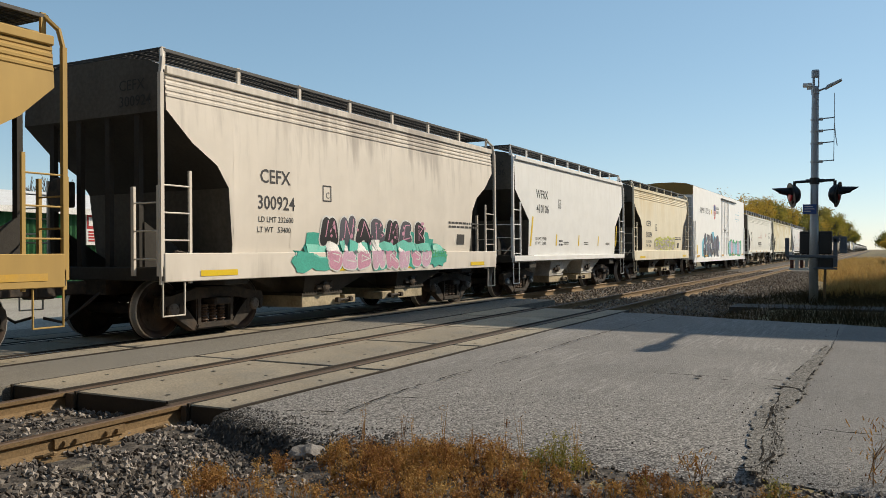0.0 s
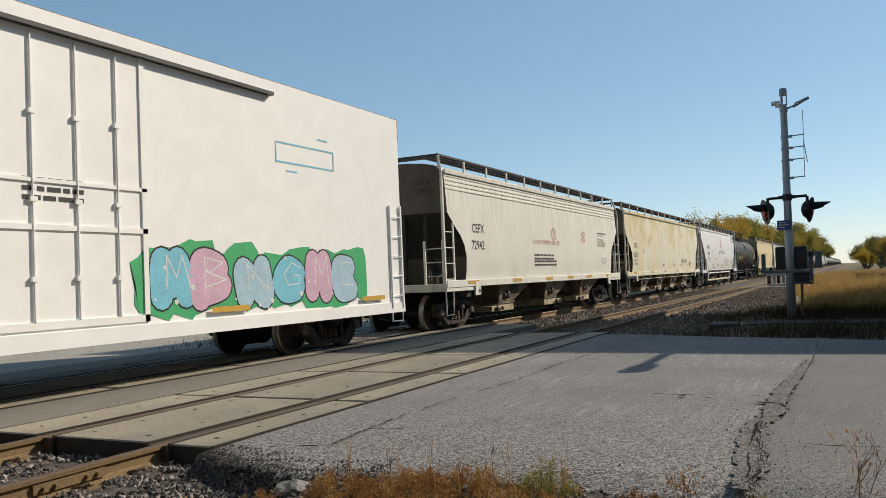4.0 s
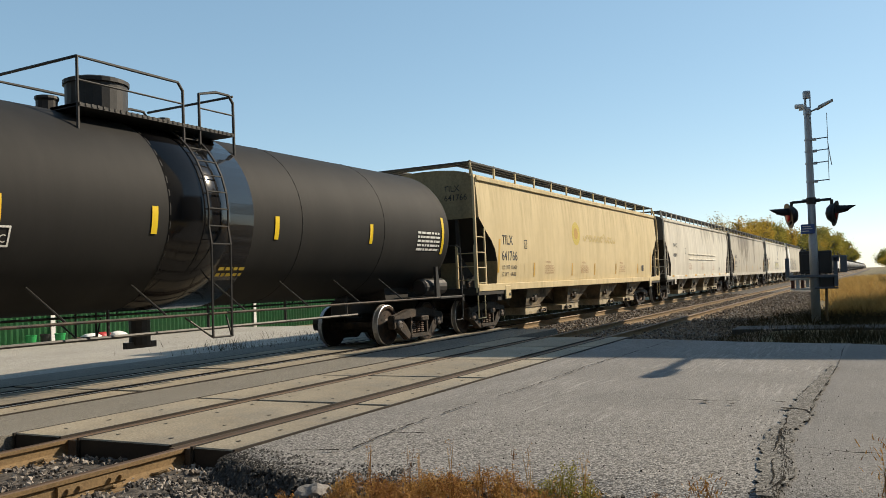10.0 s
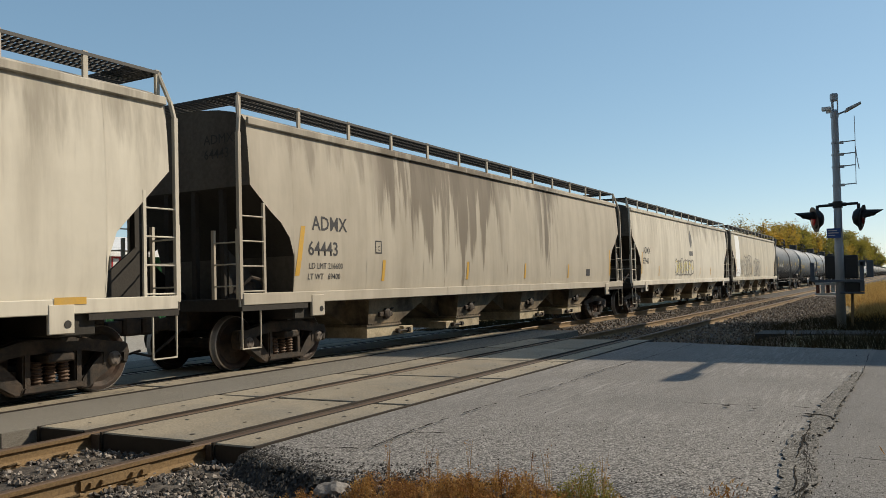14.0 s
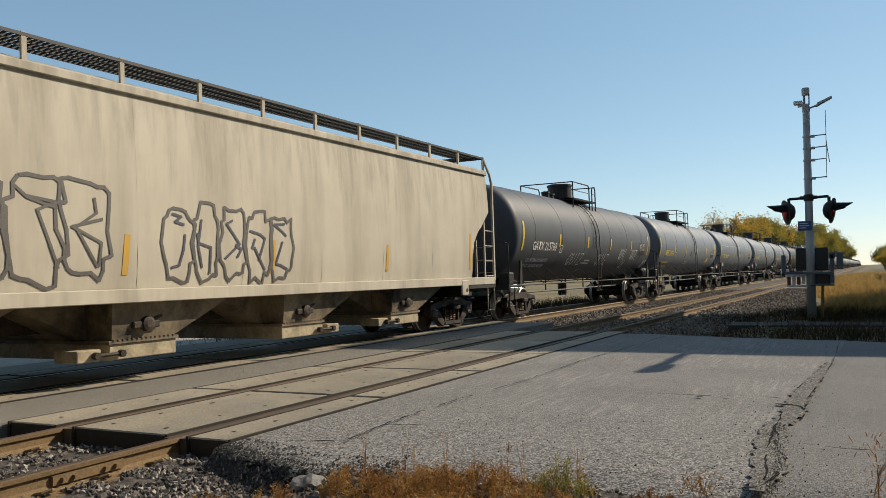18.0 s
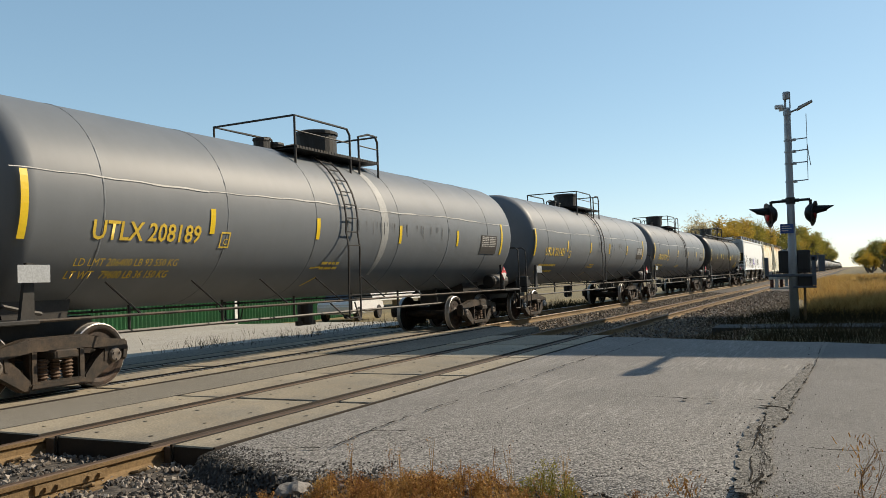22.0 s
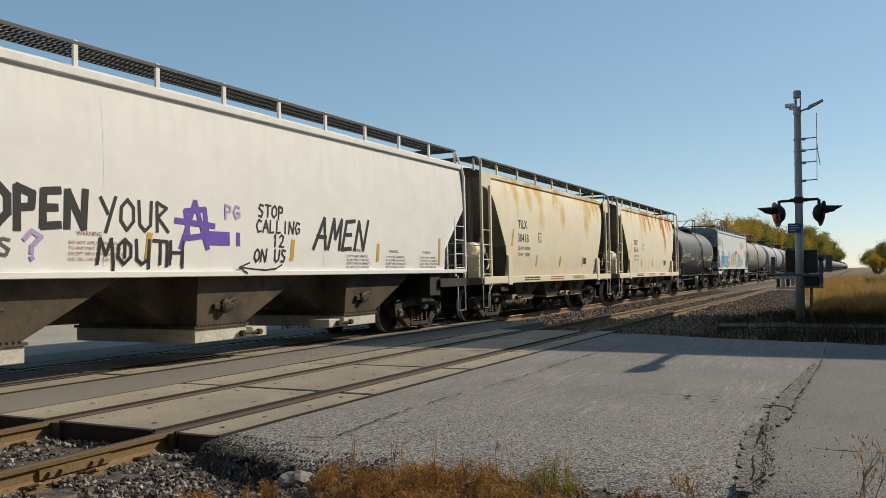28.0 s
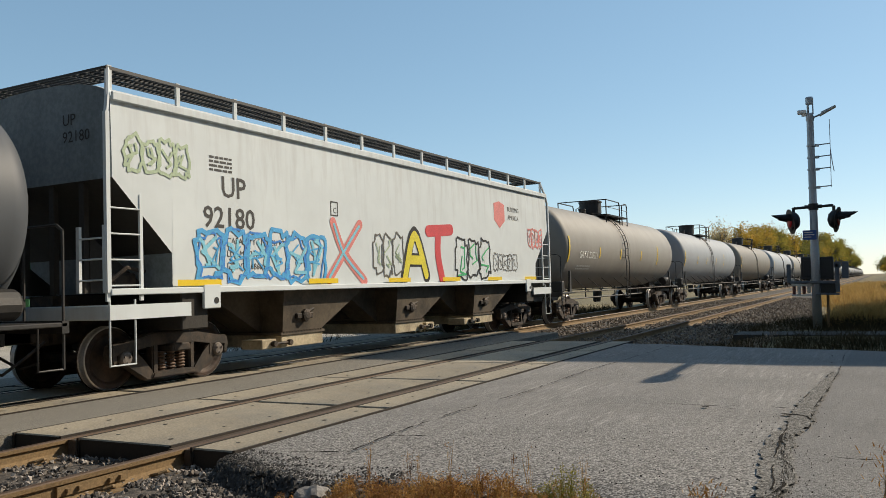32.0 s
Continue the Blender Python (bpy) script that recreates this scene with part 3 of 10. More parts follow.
clip_me = mesh_of("rail_clip", clip_bm, M["rail"])


def ties(yc, xs, detail):
    for k, x in enumerate(xs):
        t = grp("wooden_tie", pose(x, yc, 0, 0, 0, random.uniform(-1.5, 1.5)), "grey weathered wooden railway tie in the ballast", "railway tie", "railway ties")
        put("tie_body", tie_me, t, at=(0, random.uniform(-0.06, 0.06), random.uniform(-0.012, 0.004)))
        if detail:
            for s_ in (-1, 1):
                put("tie_plate", plate_me, t, at=(0, s_ * HALF, 0))
                for e in (-1, 1):
                    put("rail_clip", clip_me, t, at=(0.02 * e, s_ * HALF + e * 0.06, 0), rot=(0, 0, 0 if e > 0 else 180))


ties(NEAR_Y, [X0 - 0.32 - 0.51 * i for i in range(12)], True)
ties(NEAR_Y, [24.2 + 0.51 * i for i in range(40)], False)
ties(NEAR_Y, [18.2 + 0.55 * i for i in range(6)], False)
ties(FAR_Y, [22.2 + 0.51 * i for i in range(40)], False)


def panel_mesh(w, length, holes, seed, t=0.20):
    bm = B()
    g = 0.038
    box(bm, g, length - g, -w / 2, w / 2, -t, 0.004, bev=0.012)
    bm.normal_update()
    # the sides get the near-black tone that stands for their shade
    for fc in bm.faces:
        fc.material_index = 0 if fc.normal.z > 0.3 or fc.calc_center_median().z > -0.005 else 1
    return mesh_of("panel", bm, M["concrete"], M["panel_edge"])


def holes_mesh(w, length, cols, rows, seed):
    rng = random.Random(seed)
    bm = B()
    for i in range(rows):
        for y in cols:
            x = length * (i + 0.5) / rows + rng.uniform(-0.06, 0.06)
            yy = y + rng.uniform(-0.02, 0.02)
            rr = rng.uniform(0.022, 0.032)
            vs = [bm.verts.new((x + rr * math.cos(a), yy + rr * 0.8 * math.sin(a), 0.0085)) for a in [k * math.pi / 4 for k in range(8)]]
            bm.faces.new(vs)
    return mesh_of("bolt_recess", bm, M["hole"])


def crossing(yc, x0, n, step, near_edge, far_edge, label):
    c = grp("crossing_surface", pose(0, 0, 0), label, "railway crossing")
    tagged(c, kind="structure")
    gap = 0.15
    strips = ((near_edge, yc - HALF - 0.10), (yc - HALF + gap, yc + HALF - gap), (yc + HALF + 0.10, far_edge))
    for k, (a, b) in enumerate(strips):
        w = b - a
        pm = panel_mesh(w, step, 0, k)
        for i in range(n):
            p = put("panel", pm, c, at=(x0 + i * step, (a + b) / 2, random.uniform(-0.006, 0.004)))
            cols = (-w * 0.30, w * 0.30) if w > 0.9 else (0.0,)
            put("bolt_recess", holes_mesh(w, step, cols, 4, i * 7 + k), p)
    bm = B()
    for a, b in ((yc - HALF + 0.036, yc - HALF + gap), (yc + HALF - gap, yc + HALF - 0.036), (yc - HALF - 0.10, yc - HALF - 0.036), (yc + HALF + 0.036, yc + HALF + 0.10)):
        box(bm, x0, x0 + n * step, a, b, -0.16, -0.012)
    part("flangeway_filler", bm, M["rubber_seal"], c)
    # thin raised strips draw the dark joints along the slabs
    for a, b in strips:
        for y in (a, b):
            bm = B()
            box(bm, x0 + 0.02, x0 + n * step - 0.02, y - 0.014, y + 0.014, -0.15, 0.0095)
            part("steel_edging", bm, M["panel_edge"], c)
    return c


crossing(NEAR_Y, X0, NPAN, STEP, 4.836, 7.733, "tan precast concrete crossing slabs between the near rails")
crossing(FAR_Y, 2.8, 7, 2.7, 9.15, 12.08, "tan precast concrete crossing slabs between the far rails")


def crack_strip(name, pts, width, seed, label, gaps=0.0, wander=0.8):
    """A ragged crack along a line, drawn as short dark flakes of uneven width; gaps: the share of it that has closed up."""
    rng = random.Random(seed)
    bm = B()
    prev, off, shut = None, 0.0, 0
    for i in range(len(pts) - 1):
        (xa, ya), (xb, yb) = pts[i], pts[i + 1]
        d = Vector((xb - xa, yb - ya))
        m_ = max(2, int(d.length / 0.06))
        d.normalize()
        n_ = Vector((-d.y, d.x))
        for k in range(m_):
            if shut == 0 and rng.random() < gaps * 0.25:
                shut = rng.randint(2, 9)
            if shut:
                shut -= 1
                prev = None
                continue
            off = off * 0.75 + rng.uniform(-1, 1) * width * wander
            w = width * rng.uniform(0.12, 1.0)
            q = Vector((xa, ya)).lerp(Vector((xb, yb)), k / m_) + n_ * off
            va = bm.verts.new((*(q + n_ * w), 0.016 + 0.006 * rng.random()))
            vb = bm.verts.new((*(q - n_ * w), 0.016 + 0.006 * rng.random()))
            if prev:
                bm.faces.new((prev[0], va, vb, prev[1]))
            prev = (va, vb)
    return part(name, bm, M["crack"], road, label)


def pothole(x, y, rx, ry, seed):
    """A small dark break in the surface with a ragged outline."""
    rng = random.Random(seed)
    bm = B()
    vs = []
    for k in range(14):
        a, q = k * 0.4488, rng.uniform(0.5, 1.15)
        vs.append(bm.verts.new((x + rx * q * math.cos(a), y + ry * q * math.sin(a), 0.018)))
    bm.faces.new(vs)
    return part("pothole", bm, M["crack"], road, "small dark break in the asphalt")


def broken_zone(pts, seed):
    """The crumbled strip between the two edges of the old joint: (x, y of one edge, y of the other)."""
    rng = random.Random(seed)
    bm = B()
    prev = None
    for (xa, la, ra), (xb, lb, rb) in zip(pts, pts[1:]):
        m_ = int(abs(xb - xa) / 0.07)
        for k in range(m_):
            u = k / m_
            x = xa + (xb - xa) * u
            lo, hi = la + (lb - la) * u + rng.uniform(-0.035, 0.02), ra + (rb - ra) * u + rng.uniform(-0.02, 0.035)
            row = [bm.verts.new((x, lo + (hi - lo) * j / 3, 0.0135 + rng.uniform(-0.001, 0.0015))) for j in range(4)]
            if prev:
                for j in range(3):
                    bm.faces.new((prev[j], row[j], row[j + 1], prev[j + 1]))
            prev = row
    return part("broken_joint", bm, M["patch_dust"], road, "crumbled darker asphalt along the joint")


broken_zone([(5.1, 0.60, 0.70), (5.7, 0.55, 0.74), (6.5, 0.62, 0.82), (7.2, 0.68, 0.84), (7.9, 0.58, 0.78), (9.1, 0.60, 0.78), (10.6, 0.57, 0.70), (12.2, 0.52, 0.60)], 41)
crack_strip("pavement_crack", [(12.16, 0.58), (10.62, 0.70), (9.07, 0.78), (7.83, 0.76), (7.18, 0.77), (6.4, 0.72), (5.68, 0.67), (5.2, 0.63)], 0.009, 5, "dark crumbled crack", 0.6, 1.0)
crack_strip("pavement_crack", [(16.4, 0.5), (15.19, 0.54), (12.1, 0.53), (9.99, 0.58), (8.65, 0.62), (7.56, 0.59)], 0.008, 15, "dark crumbled crack", 0.5, 1.0)
crack_strip("pavement_crack", [(7.3, 0.76), (6.8, 0.70), (6.21, 0.62), (5.85, 0.61), (5.54, 0.58), (5.2, 0.66), (5.05, 0.82)], 0.014, 16, "wide dark crumbled crack", 0.1, 1.0)
crack_strip("pavement_crack", [(16.2, 0.78), (14.2, 0.70), (12.3, 0.62)], 0.012, 17, "dark crumbled crack", 0.5)
crack_strip("pavement_crack", [(8.34, 0.92), (8.38, 0.78), (8.30, 0.66), (8.05, 0.58)], 0.013, 6, "dark crumbled crack")
crack_strip("pavement_crack", [(8.75, 2.1), (8.72, 1.5), (8.80, 1.1), (8.72, 0.75)], 0.007, 18, "thin dark crack", 0.6)
crack_strip("pavement_crack", [(6.55, 0.5), (6.45, 0.2), (6.5, -0.2)], 0.005, 19, "thin dark crack", 0.5)
pothole(8.36, 0.80, 0.045, 0.10, 1)
pothole(8.66, 1.62, 0.04, 0.045, 2)
pothole(8.55, 1.35, 0.03, 0.035, 3)
crack_strip("pavement_seam", [(5.5, 3.86), (6.26, 3.94), (7.12, 3.96), (7.85, 3.96), (9.4, 3.86), (11.73, 3.9), (13.35, 3.8), (16.5, 3.7)], 0.011, 7, "thin dark seam", 0.06)
crack_strip("pavement_seam", [(6.22, 3.92), (6.30, 3.72), (6.36, 3.5)], 0.008, 8, "thin dark seam")
crack_strip("pavement_seam", [(5.35, 4.3), (5.45, 4.05), (5.5, 3.86)], 0.02, 9, "thin dark seam")

# ---- the train ----
WHEEL_R = 0.457
# shared running gear
_bm = B()
lathe(_bm, [(-0.72, 0.09), (0.72, 0.09)], (0, 0, 0), "y", 10)
axle_me = mesh_of("axle", _bm, M["truck"])
_bm = B()
lathe(_bm, [(0.055, 0.0), (0.055, 0.11), (0.03, 0.15), (0.018, 0.33), (0.05, 0.37), (0.058, 0.395), (0.058, 0.440), (0.047, WHEEL_R), (-0.045, WHEEL_R + 0.004), (-0.062, 0.472), (-0.085, 0.478), (-0.095, 0.47), (-0.095, 0.39), (-0.05, 0.36), (-0.03, 0.15), (-0.06, 0.11), (-0.06, 0.0)], (0, 0, 0), "y", 28,
      mats=[0, 0, 0, 0, 0, 0, 1, 1, 1, 0, 0, 0, 0, 0, 0, 0])
for _k in range(10):   # lugs and stains that show the turning
    _a = _k * 0.6283
    box(_bm, 0.24 * math.cos(_a) - 0.012, 0.24 * math.cos(_a) + 0.012, 0.022, 0.036, 0.24 * math.sin(_a) - 0.012, 0.24 * math.sin(_a) + 0.012)
wheel_me = mesh_of("wheel", _bm, M["wheel"], M["tread"])
WB = 0.915
_bm = B()
# cast side frame: chords, columns and pedestals round open windows
prism(_bm, [(-1.18, 0.50), (-1.14, 0.67), (-0.76, 0.69), (-0.44, 0.79), (0.44, 0.79), (0.76, 0.69), (1.14, 0.67), (1.18, 0.50), (0.80, 0.53), (0.42, 0.63), (-0.42, 0.63), (-0.80, 0.53)], "y", -0.09, 0.09)
for _s in (-1, 1):
    prism(_bm, [(_s * 0.42, 0.66), (_s * 0.31, 0.66), (_s * 0.31, 0.2), (_s * 0.42, 0.2)], "y", -0.085, 0.085)
    prism(_bm, [(_s * 0.96, 0.60), (_s * 0.74, 0.58), (_s * 0.60, 0.40), (_s * 0.40, 0.24), (_s * 0.40, 0.10), (_s * 0.52, 0.10), (_s * 0.80, 0.30), (_s * 0.92, 0.36)], "y", -0.08, 0.08)
    prism(_bm, [(_s * 0.52, 0.70), (_s * 0.40, 0.70), (_s * 0.40, 0.54), (_s * 0.44, 0.62)], "y", -0.07, 0.07)
    prism(_bm, [(_s * 1.18, 0.56), (_s * 1.06, 0.58), (_s * 1.04, 0.40), (_s * 1.13, 0.36)], "y", -0.09, 0.09)
    prism(_bm, [(_s * 0.72, 0.58), (_s * 0.82, 0.58), (_s * 0.80, 0.38), (_s * 0.71, 0.36)], "y", -0.09, 0.09)
prism(_bm, [(-0.46, 0.12), (0.46, 0.12), (0.42, 0.22), (-0.42, 0.22)], "y", -0.11, 0.11)
bmesh.ops.bevel(_bm, geom=_bm.edges[:], offset=0.022, segments=2, affect="EDGES")
side_frame_me = mesh_of("side_frame", _bm, M["truck"])
_bm = B()
box(_bm, -0.17, 0.17, -1.28, 1.28, 0.50, 0.62, bev=0.02)
box(_bm, -0.28, 0.28, -0.35, 0.35, 0.60, 0.74, bev=0.03)
for _s in (-1, 1):
    box(_bm, -0.19, 0.19, _s * 1.13 - 0.14, _s * 1.13 + 0.14, 0.50, 0.60, bev=0.015)
    box(_bm, _s * 0.42, _s * 0.62, -0.95, 0.95, 0.28, 0.38)
    for _e in (-1, 1):
        box(_bm, _s * 0.50 - 0.05, _s * 0.50 + 0.05, _e * 0.75 - 0.1, _e * 0.75 + 0.1, 0.25, 0.60)
bolster_me = mesh_of("bolster", _bm, M["truck"])
_bm = B()
lathe(_bm, [(0.0, 0.05)] + [(0.023 * (_z + 0.5), 0.08 if _z % 2 else 0.052) for _z in range(12)] + [(0.285, 0.05)], (0, 0, 0.222), "z", 10)
spring_me = mesh_of("coil_spring", _bm, M["spring"])
_bm = B()
lathe(_bm, [(0.02, 0.10), (-0.035, 0.105), (-0.065, 0.085), (-0.07, 0.05), (-0.068, 0.0)], (0, 0, 0), "y", 14)
for _k in range(3):
    _a = _k * 2.094 + 0.5
    lathe(_bm, [(-0.06, 0.018), (-0.085, 0.016)], (0.058 * math.cos(_a), 0, 0.058 * math.sin(_a)), "y", 6)
cap_me = mesh_of("bearing_cap", _bm, M["cap"])
_bm = B()
lathe(_bm, [(0.02, 0.10), (-0.035, 0.105), (-0.065, 0.085), (-0.07, 0.05), (-0.068, 0.0)], (0, 0, 0), "y", 14)
for _k in range(3):
    _a = _k * 2.094 + 0.2
    box(_bm, 0.058 * math.cos(_a) - 0.02, 0.058 * math.cos(_a) + 0.02, -0.088, -0.06, 0.058 * math.sin(_a) - 0.02, 0.058 * math.sin(_a) + 0.02)
cap_blue_me = mesh_of("bearing_cap", _bm, M["hub_blue"])
_bm = B()
box(_bm, -0.75, 0.0, -0.07, 0.07, 0.72, 0.92, bev=0.02)
box(_bm, -0.95, -0.62, -0.14, 0.16, 0.68, 0.98, bev=0.04)
pipe(_bm, [(0, -0.35, 0.75), (-0.3, -0.35, 0.55), (-0.6, -0.3, 0.35), (-0.8, -0.15, 0.42)], 0.022)
coupler_me = mesh_of("coupler", _bm, M["truck"])

FAR_CAR = [False]  # cars that never come near are built with fewer small parts
WHEELS = {}       # wheel sets of each car: (object, local x)
CARS = []         # (car, position of the lead end at the start)


def running_gear(car, centres, seed):
    rng = random.Random(seed)
    WHEELS[car] = []
    for k, cx in enumerate(centres):
        t = put("truck", bolster_me, car, at=(cx, 0, 0), label="dusty cast-steel truck bolster and brake beams")
        blue = rng.random() < 0.25
        for s_ in (-1, 1):
            put("side_frame", side_frame_me, t, at=(0, s_ * 1.03, 0))
            for dx in () if FAR_CAR[0] else (-0.19, 0.0, 0.19):
                put("coil_spring", spring_me, t, at=(dx, s_ * 1.03, 0))
            for e in () if FAR_CAR[0] else (-1, 1):
                put("bearing_cap", cap_blue_me if blue else cap_me, t, at=(e * WB, s_ * 1.09, WHEEL_R), rot=(0, 0, 0 if s_ < 0 else 180))
        for e in (-1, 1):
            w = put("wheelset", axle_me, car, at=(cx + e * WB, 0, WHEEL_R))
            for s_ in (-1, 1):
                put("wheel", wheel_me, w, at=(0, s_ * HALF, 0), rot=(0, 0, 180 if s_ < 0 else 0))
            WHEELS[car].append((w, cx + e * WB))


def couplers(car, length):
    put("coupler", coupler_me, car)
    put("coupler", coupler_me, car, at=(length, 0, 0), rot=(0, 0, 180))


def ladder_mesh(z0, z1, w, rungs, r=0.022, plane="x"):
    """Two uprights and rungs; it stands along x (side ladder) or along y (end ladder)."""
    bm = B()

    def p(u, z):
        return (u, 0, z) if plane == "x" else (0, u, z)
    for u in (0, w):
        a, b = p(u, z0), p(u, z1)
        if plane == "x":
            box(bm, u - 0.025, u + 0.025, -0.012, 0.025, z0, z1)
        else:
            box(bm, -0.015, 0.03, u - 0.03, u + 0.03, z0, z1)
    for i in range(rungs):
        z = z0 + (z1 - z0) * (i + 0.6) / (rungs + 0.2)
        beam(bm, p(0, z), p(w, z), r * 0.6)
    return bm


TEXTS = []
DISH = {}         # how far the side sheet of a car is pulled in at (x, z)


def settle(bm, car):
    """Lays painted marks onto the dished sheet of their car."""
    f = DISH.get(car)
    if f:
        for v in bm.verts:
            v.co.y -= f(v.co.x, v.co.z)
    return bm


def word(car, s, x, z, size, material, wf, font_scale=1.0, shear=0.0, label="", y0=None, bold=0.0):
    TEXTS.append((car, s, x, z, size, material, wf, font_scale, shear, label, bold))


def strokes(car, name, lines, width, material, wf, label="", lift=0.014):
    """Painted strokes laid on the side of a car: polylines of (x, z)."""
    bm = B()
    for pts in lines:
        for (xa, za), (xb, zb) in zip(pts, pts[1:]):
            d = Vector((xb - xa, zb - za))
            if d.length < 1e-4:
                continue
            d.normalize()
            n_ = Vector((-d.y, d.x)) * width / 2
            m_ = max(1, int(abs(zb - za) / 0.12))
            prev = None
            for k in range(m_ + 1):
                u = k / m_
                x = xa - d.x * width * 0.3 + (xb - xa + 2 * d.x * width * 0.3) * u
                z = za - d.y * width * 0.3 + (zb - za + 2 * d.y * width * 0.3) * u
                a = bm.verts.new((x + n_.x, -wf(z + n_.y) - lift * 0.35, z + n_.y))
                b = bm.verts.new((x - n_.x, -wf(z - n_.y) - lift * 0.35, z - n_.y))
                if prev:
                    bm.faces.new((prev[0], prev[1], b, a))
                prev = (a, b)
            lift += 0.00008
    if not bm.verts:
        bm.free()
        return None
    return part(name, settle(bm, car), material, car, label)


def patch(car, name, x0, x1, z0, z1, material, wf, lift=0.012, slant=0.0, label=""):
    bm = B()
    n = max(1, int((z1 - z0) / 0.08))
    rows = []
    for k in range(n + 1):
        z = z0 + (z1 - z0) * k / n
        sx = slant * k / n
        rows.append((bm.verts.new((x0 + sx, -wf(z) - lift * 0.35, z)), bm.verts.new((x1 + sx, -wf(z) - lift * 0.35, z))))
    for a, b in zip(rows, rows[1:]):
        bm.faces.new((a[0], a[1], b[1], b[0]))
    return part(name, settle(bm, car), material, car, label)


def bars(car, x, z, w, rows, h, material, wf, seed=0, name="stencil_line"):
    """Small writing that cannot be read: rows of plain bars."""
    rng = random.Random(seed)
    bm = B()
    for i in range(rows):
        zz = z - i * h * 1.9
        xx = x
        while xx < x + w:
            ww = rng.uniform(1.5, 5) * h
            e = min(xx + ww, x + w)
            vs = [bm.verts.new((u, -wf(v) - 0.0045, v)) for u, v in ((xx, zz), (e, zz), (e, zz + h), (xx, zz + h))]
            bm.faces.new(vs)
            xx = e + h * 0.7
    return part(name, settle(bm, car), material, car)


def plate_box(car, x, z, s_, material, wf):
    strokes(car, "stencil_box", [[(x, z), (x + s_, z), (x + s_, z + s_ * 1.15), (x, z + s_ * 1.15), (x, z)]], 0.025, material, wf)
    word(car, "C", x + s_ * 0.32, z + s_ * 0.2, s_ * 0.5, material, wf)


def side_fn(kind, ze):
    if kind == "flat":
        return lambda z: 1.60 - 0.035 * ((z - 2.7) / 1.5) ** 2
    if kind == "curved":
        return lambda z: 1.61 - 0.10 * max(0, (z - 2.6) / 1.6) ** 2 - 0.10 * max(0, (1.9 - z) / 0.9) ** 2
    return lambda z: 1.61 - 0.22 * max(0, (z - 2.6) / 1.6) ** 2 - 0.16 * max(0, (2.1 - z) / 1.1) ** 2     # round


def hopper(name, x_lead, L, P, seed):
    """A covered hopper car. P: paint, side ('flat', 'curved', 'round'), cut (outline of the side sheet at its ends), bays, posts, eave, top."""
    car = grp(name, pose(x_lead, FAR_Y, 0), P["label"], "rail car", "rail cars of the freight train")
    ze, zt, zs = P.get("eave", 4.06), P.get("top", 4.36), P.get("sill", 1.20)
    zp = P.get("plat_z", 1.18)
    wf = side_fn(P["side"], ze)
    car_mat, cut, rng = P["paint"], P["cut"], random.Random(seed)
    xe = cut[0][0]

    def zlow(x):
        u = min(x, L - x)
        pts = [(xe, cut[0][1])] + list(cut[1:])
        if u >= pts[-1][0]:
            return zs
        for (xa, za), (xb, zb) in zip(pts, pts[1:]):
            if u <= xb:
                return za + (zb - za) * (u - xa) / max(1e-6, xb - xa)
        return zs
    # body: side sheets, roof and slope sheets lofted along the car
    us = sorted({round(c[0], 3) for c in cut} | {cut[-1][0] + 0.001})
    nse = P.get("seams", 7)
    sx = [cut[-1][0] + (L - 2 * cut[-1][0]) * i / (nse - 1) for i in range(nse)]
    stations = us + [a + (b - a) * k / 6 for a, b in zip(sx, sx[1:]) for k in range(7) if us[-1] + 0.05 < a + (b - a) * k / 6 < L - us[-1] - 0.05 and (k or a > sx[0])] + [L - u for u in reversed(us)]
    stations = sorted({round(x, 4) for x in stations})

    def dish(x, z):
        """The sheet between two seams is pulled in a little by the welds and the load."""
        if not sx[0] < x < sx[-1]:
            return 0.0
        u = (x - sx[0]) / (sx[1] - sx[0])
        return -P.get("dish", 0.012) * abs(math.sin(math.pi * u)) ** 0.8 * max(0.0, math.sin(math.pi * min(1.0, max(0.0, (z - zs) / (ze - zs)))))
    DISH[car] = dish
    bm = B()
    rings = []
    for x in stations:
        zl = zlow(x)
        half = [(-wf(zl + (ze - zl) * k / 8) - dish(x, zl + (ze - zl) * k / 8), zl + (ze - zl) * k / 8) for k in range(9)]
        we = wf(ze)
        roof = [(-we * math.cos(math.pi / 2 * k / 5) ** 0.9 if k < 5 else 0.0, ze + (zt - ze) * math.sin(math.pi / 2 * k / 5)) for k in range(1, 6)]
        left = half + roof
        ring = left + [(-y, z) for y, z in reversed(left[:-1])]
        rings.append([bm.verts.new((x, y, z)) for y, z in ring])
    n = len(rings[0])
    for a, b in zip(rings, rings[1:]):
        for i in range(n):
            bm.faces.new((a[i], a[(i + 1) % n], b[(i + 1) % n], b[i]))
    bm.faces.new(rings[0][::-1])
    bm.faces.new(rings[-1])
    bm.normal_update()
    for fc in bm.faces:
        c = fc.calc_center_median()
        # slope sheets (1) and end walls (2) take tones with their shade painted in
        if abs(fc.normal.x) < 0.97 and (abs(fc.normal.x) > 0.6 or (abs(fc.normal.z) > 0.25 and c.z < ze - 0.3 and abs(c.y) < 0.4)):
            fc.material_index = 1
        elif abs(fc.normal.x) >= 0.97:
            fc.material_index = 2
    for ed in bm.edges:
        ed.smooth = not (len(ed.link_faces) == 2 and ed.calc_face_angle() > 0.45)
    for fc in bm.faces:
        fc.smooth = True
    me = mesh_of("hopper_body", bm, car_mat, P.get("grime_shade", M["grime_shade"]), P.get("end_wall", M["end_wall"]))
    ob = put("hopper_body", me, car)
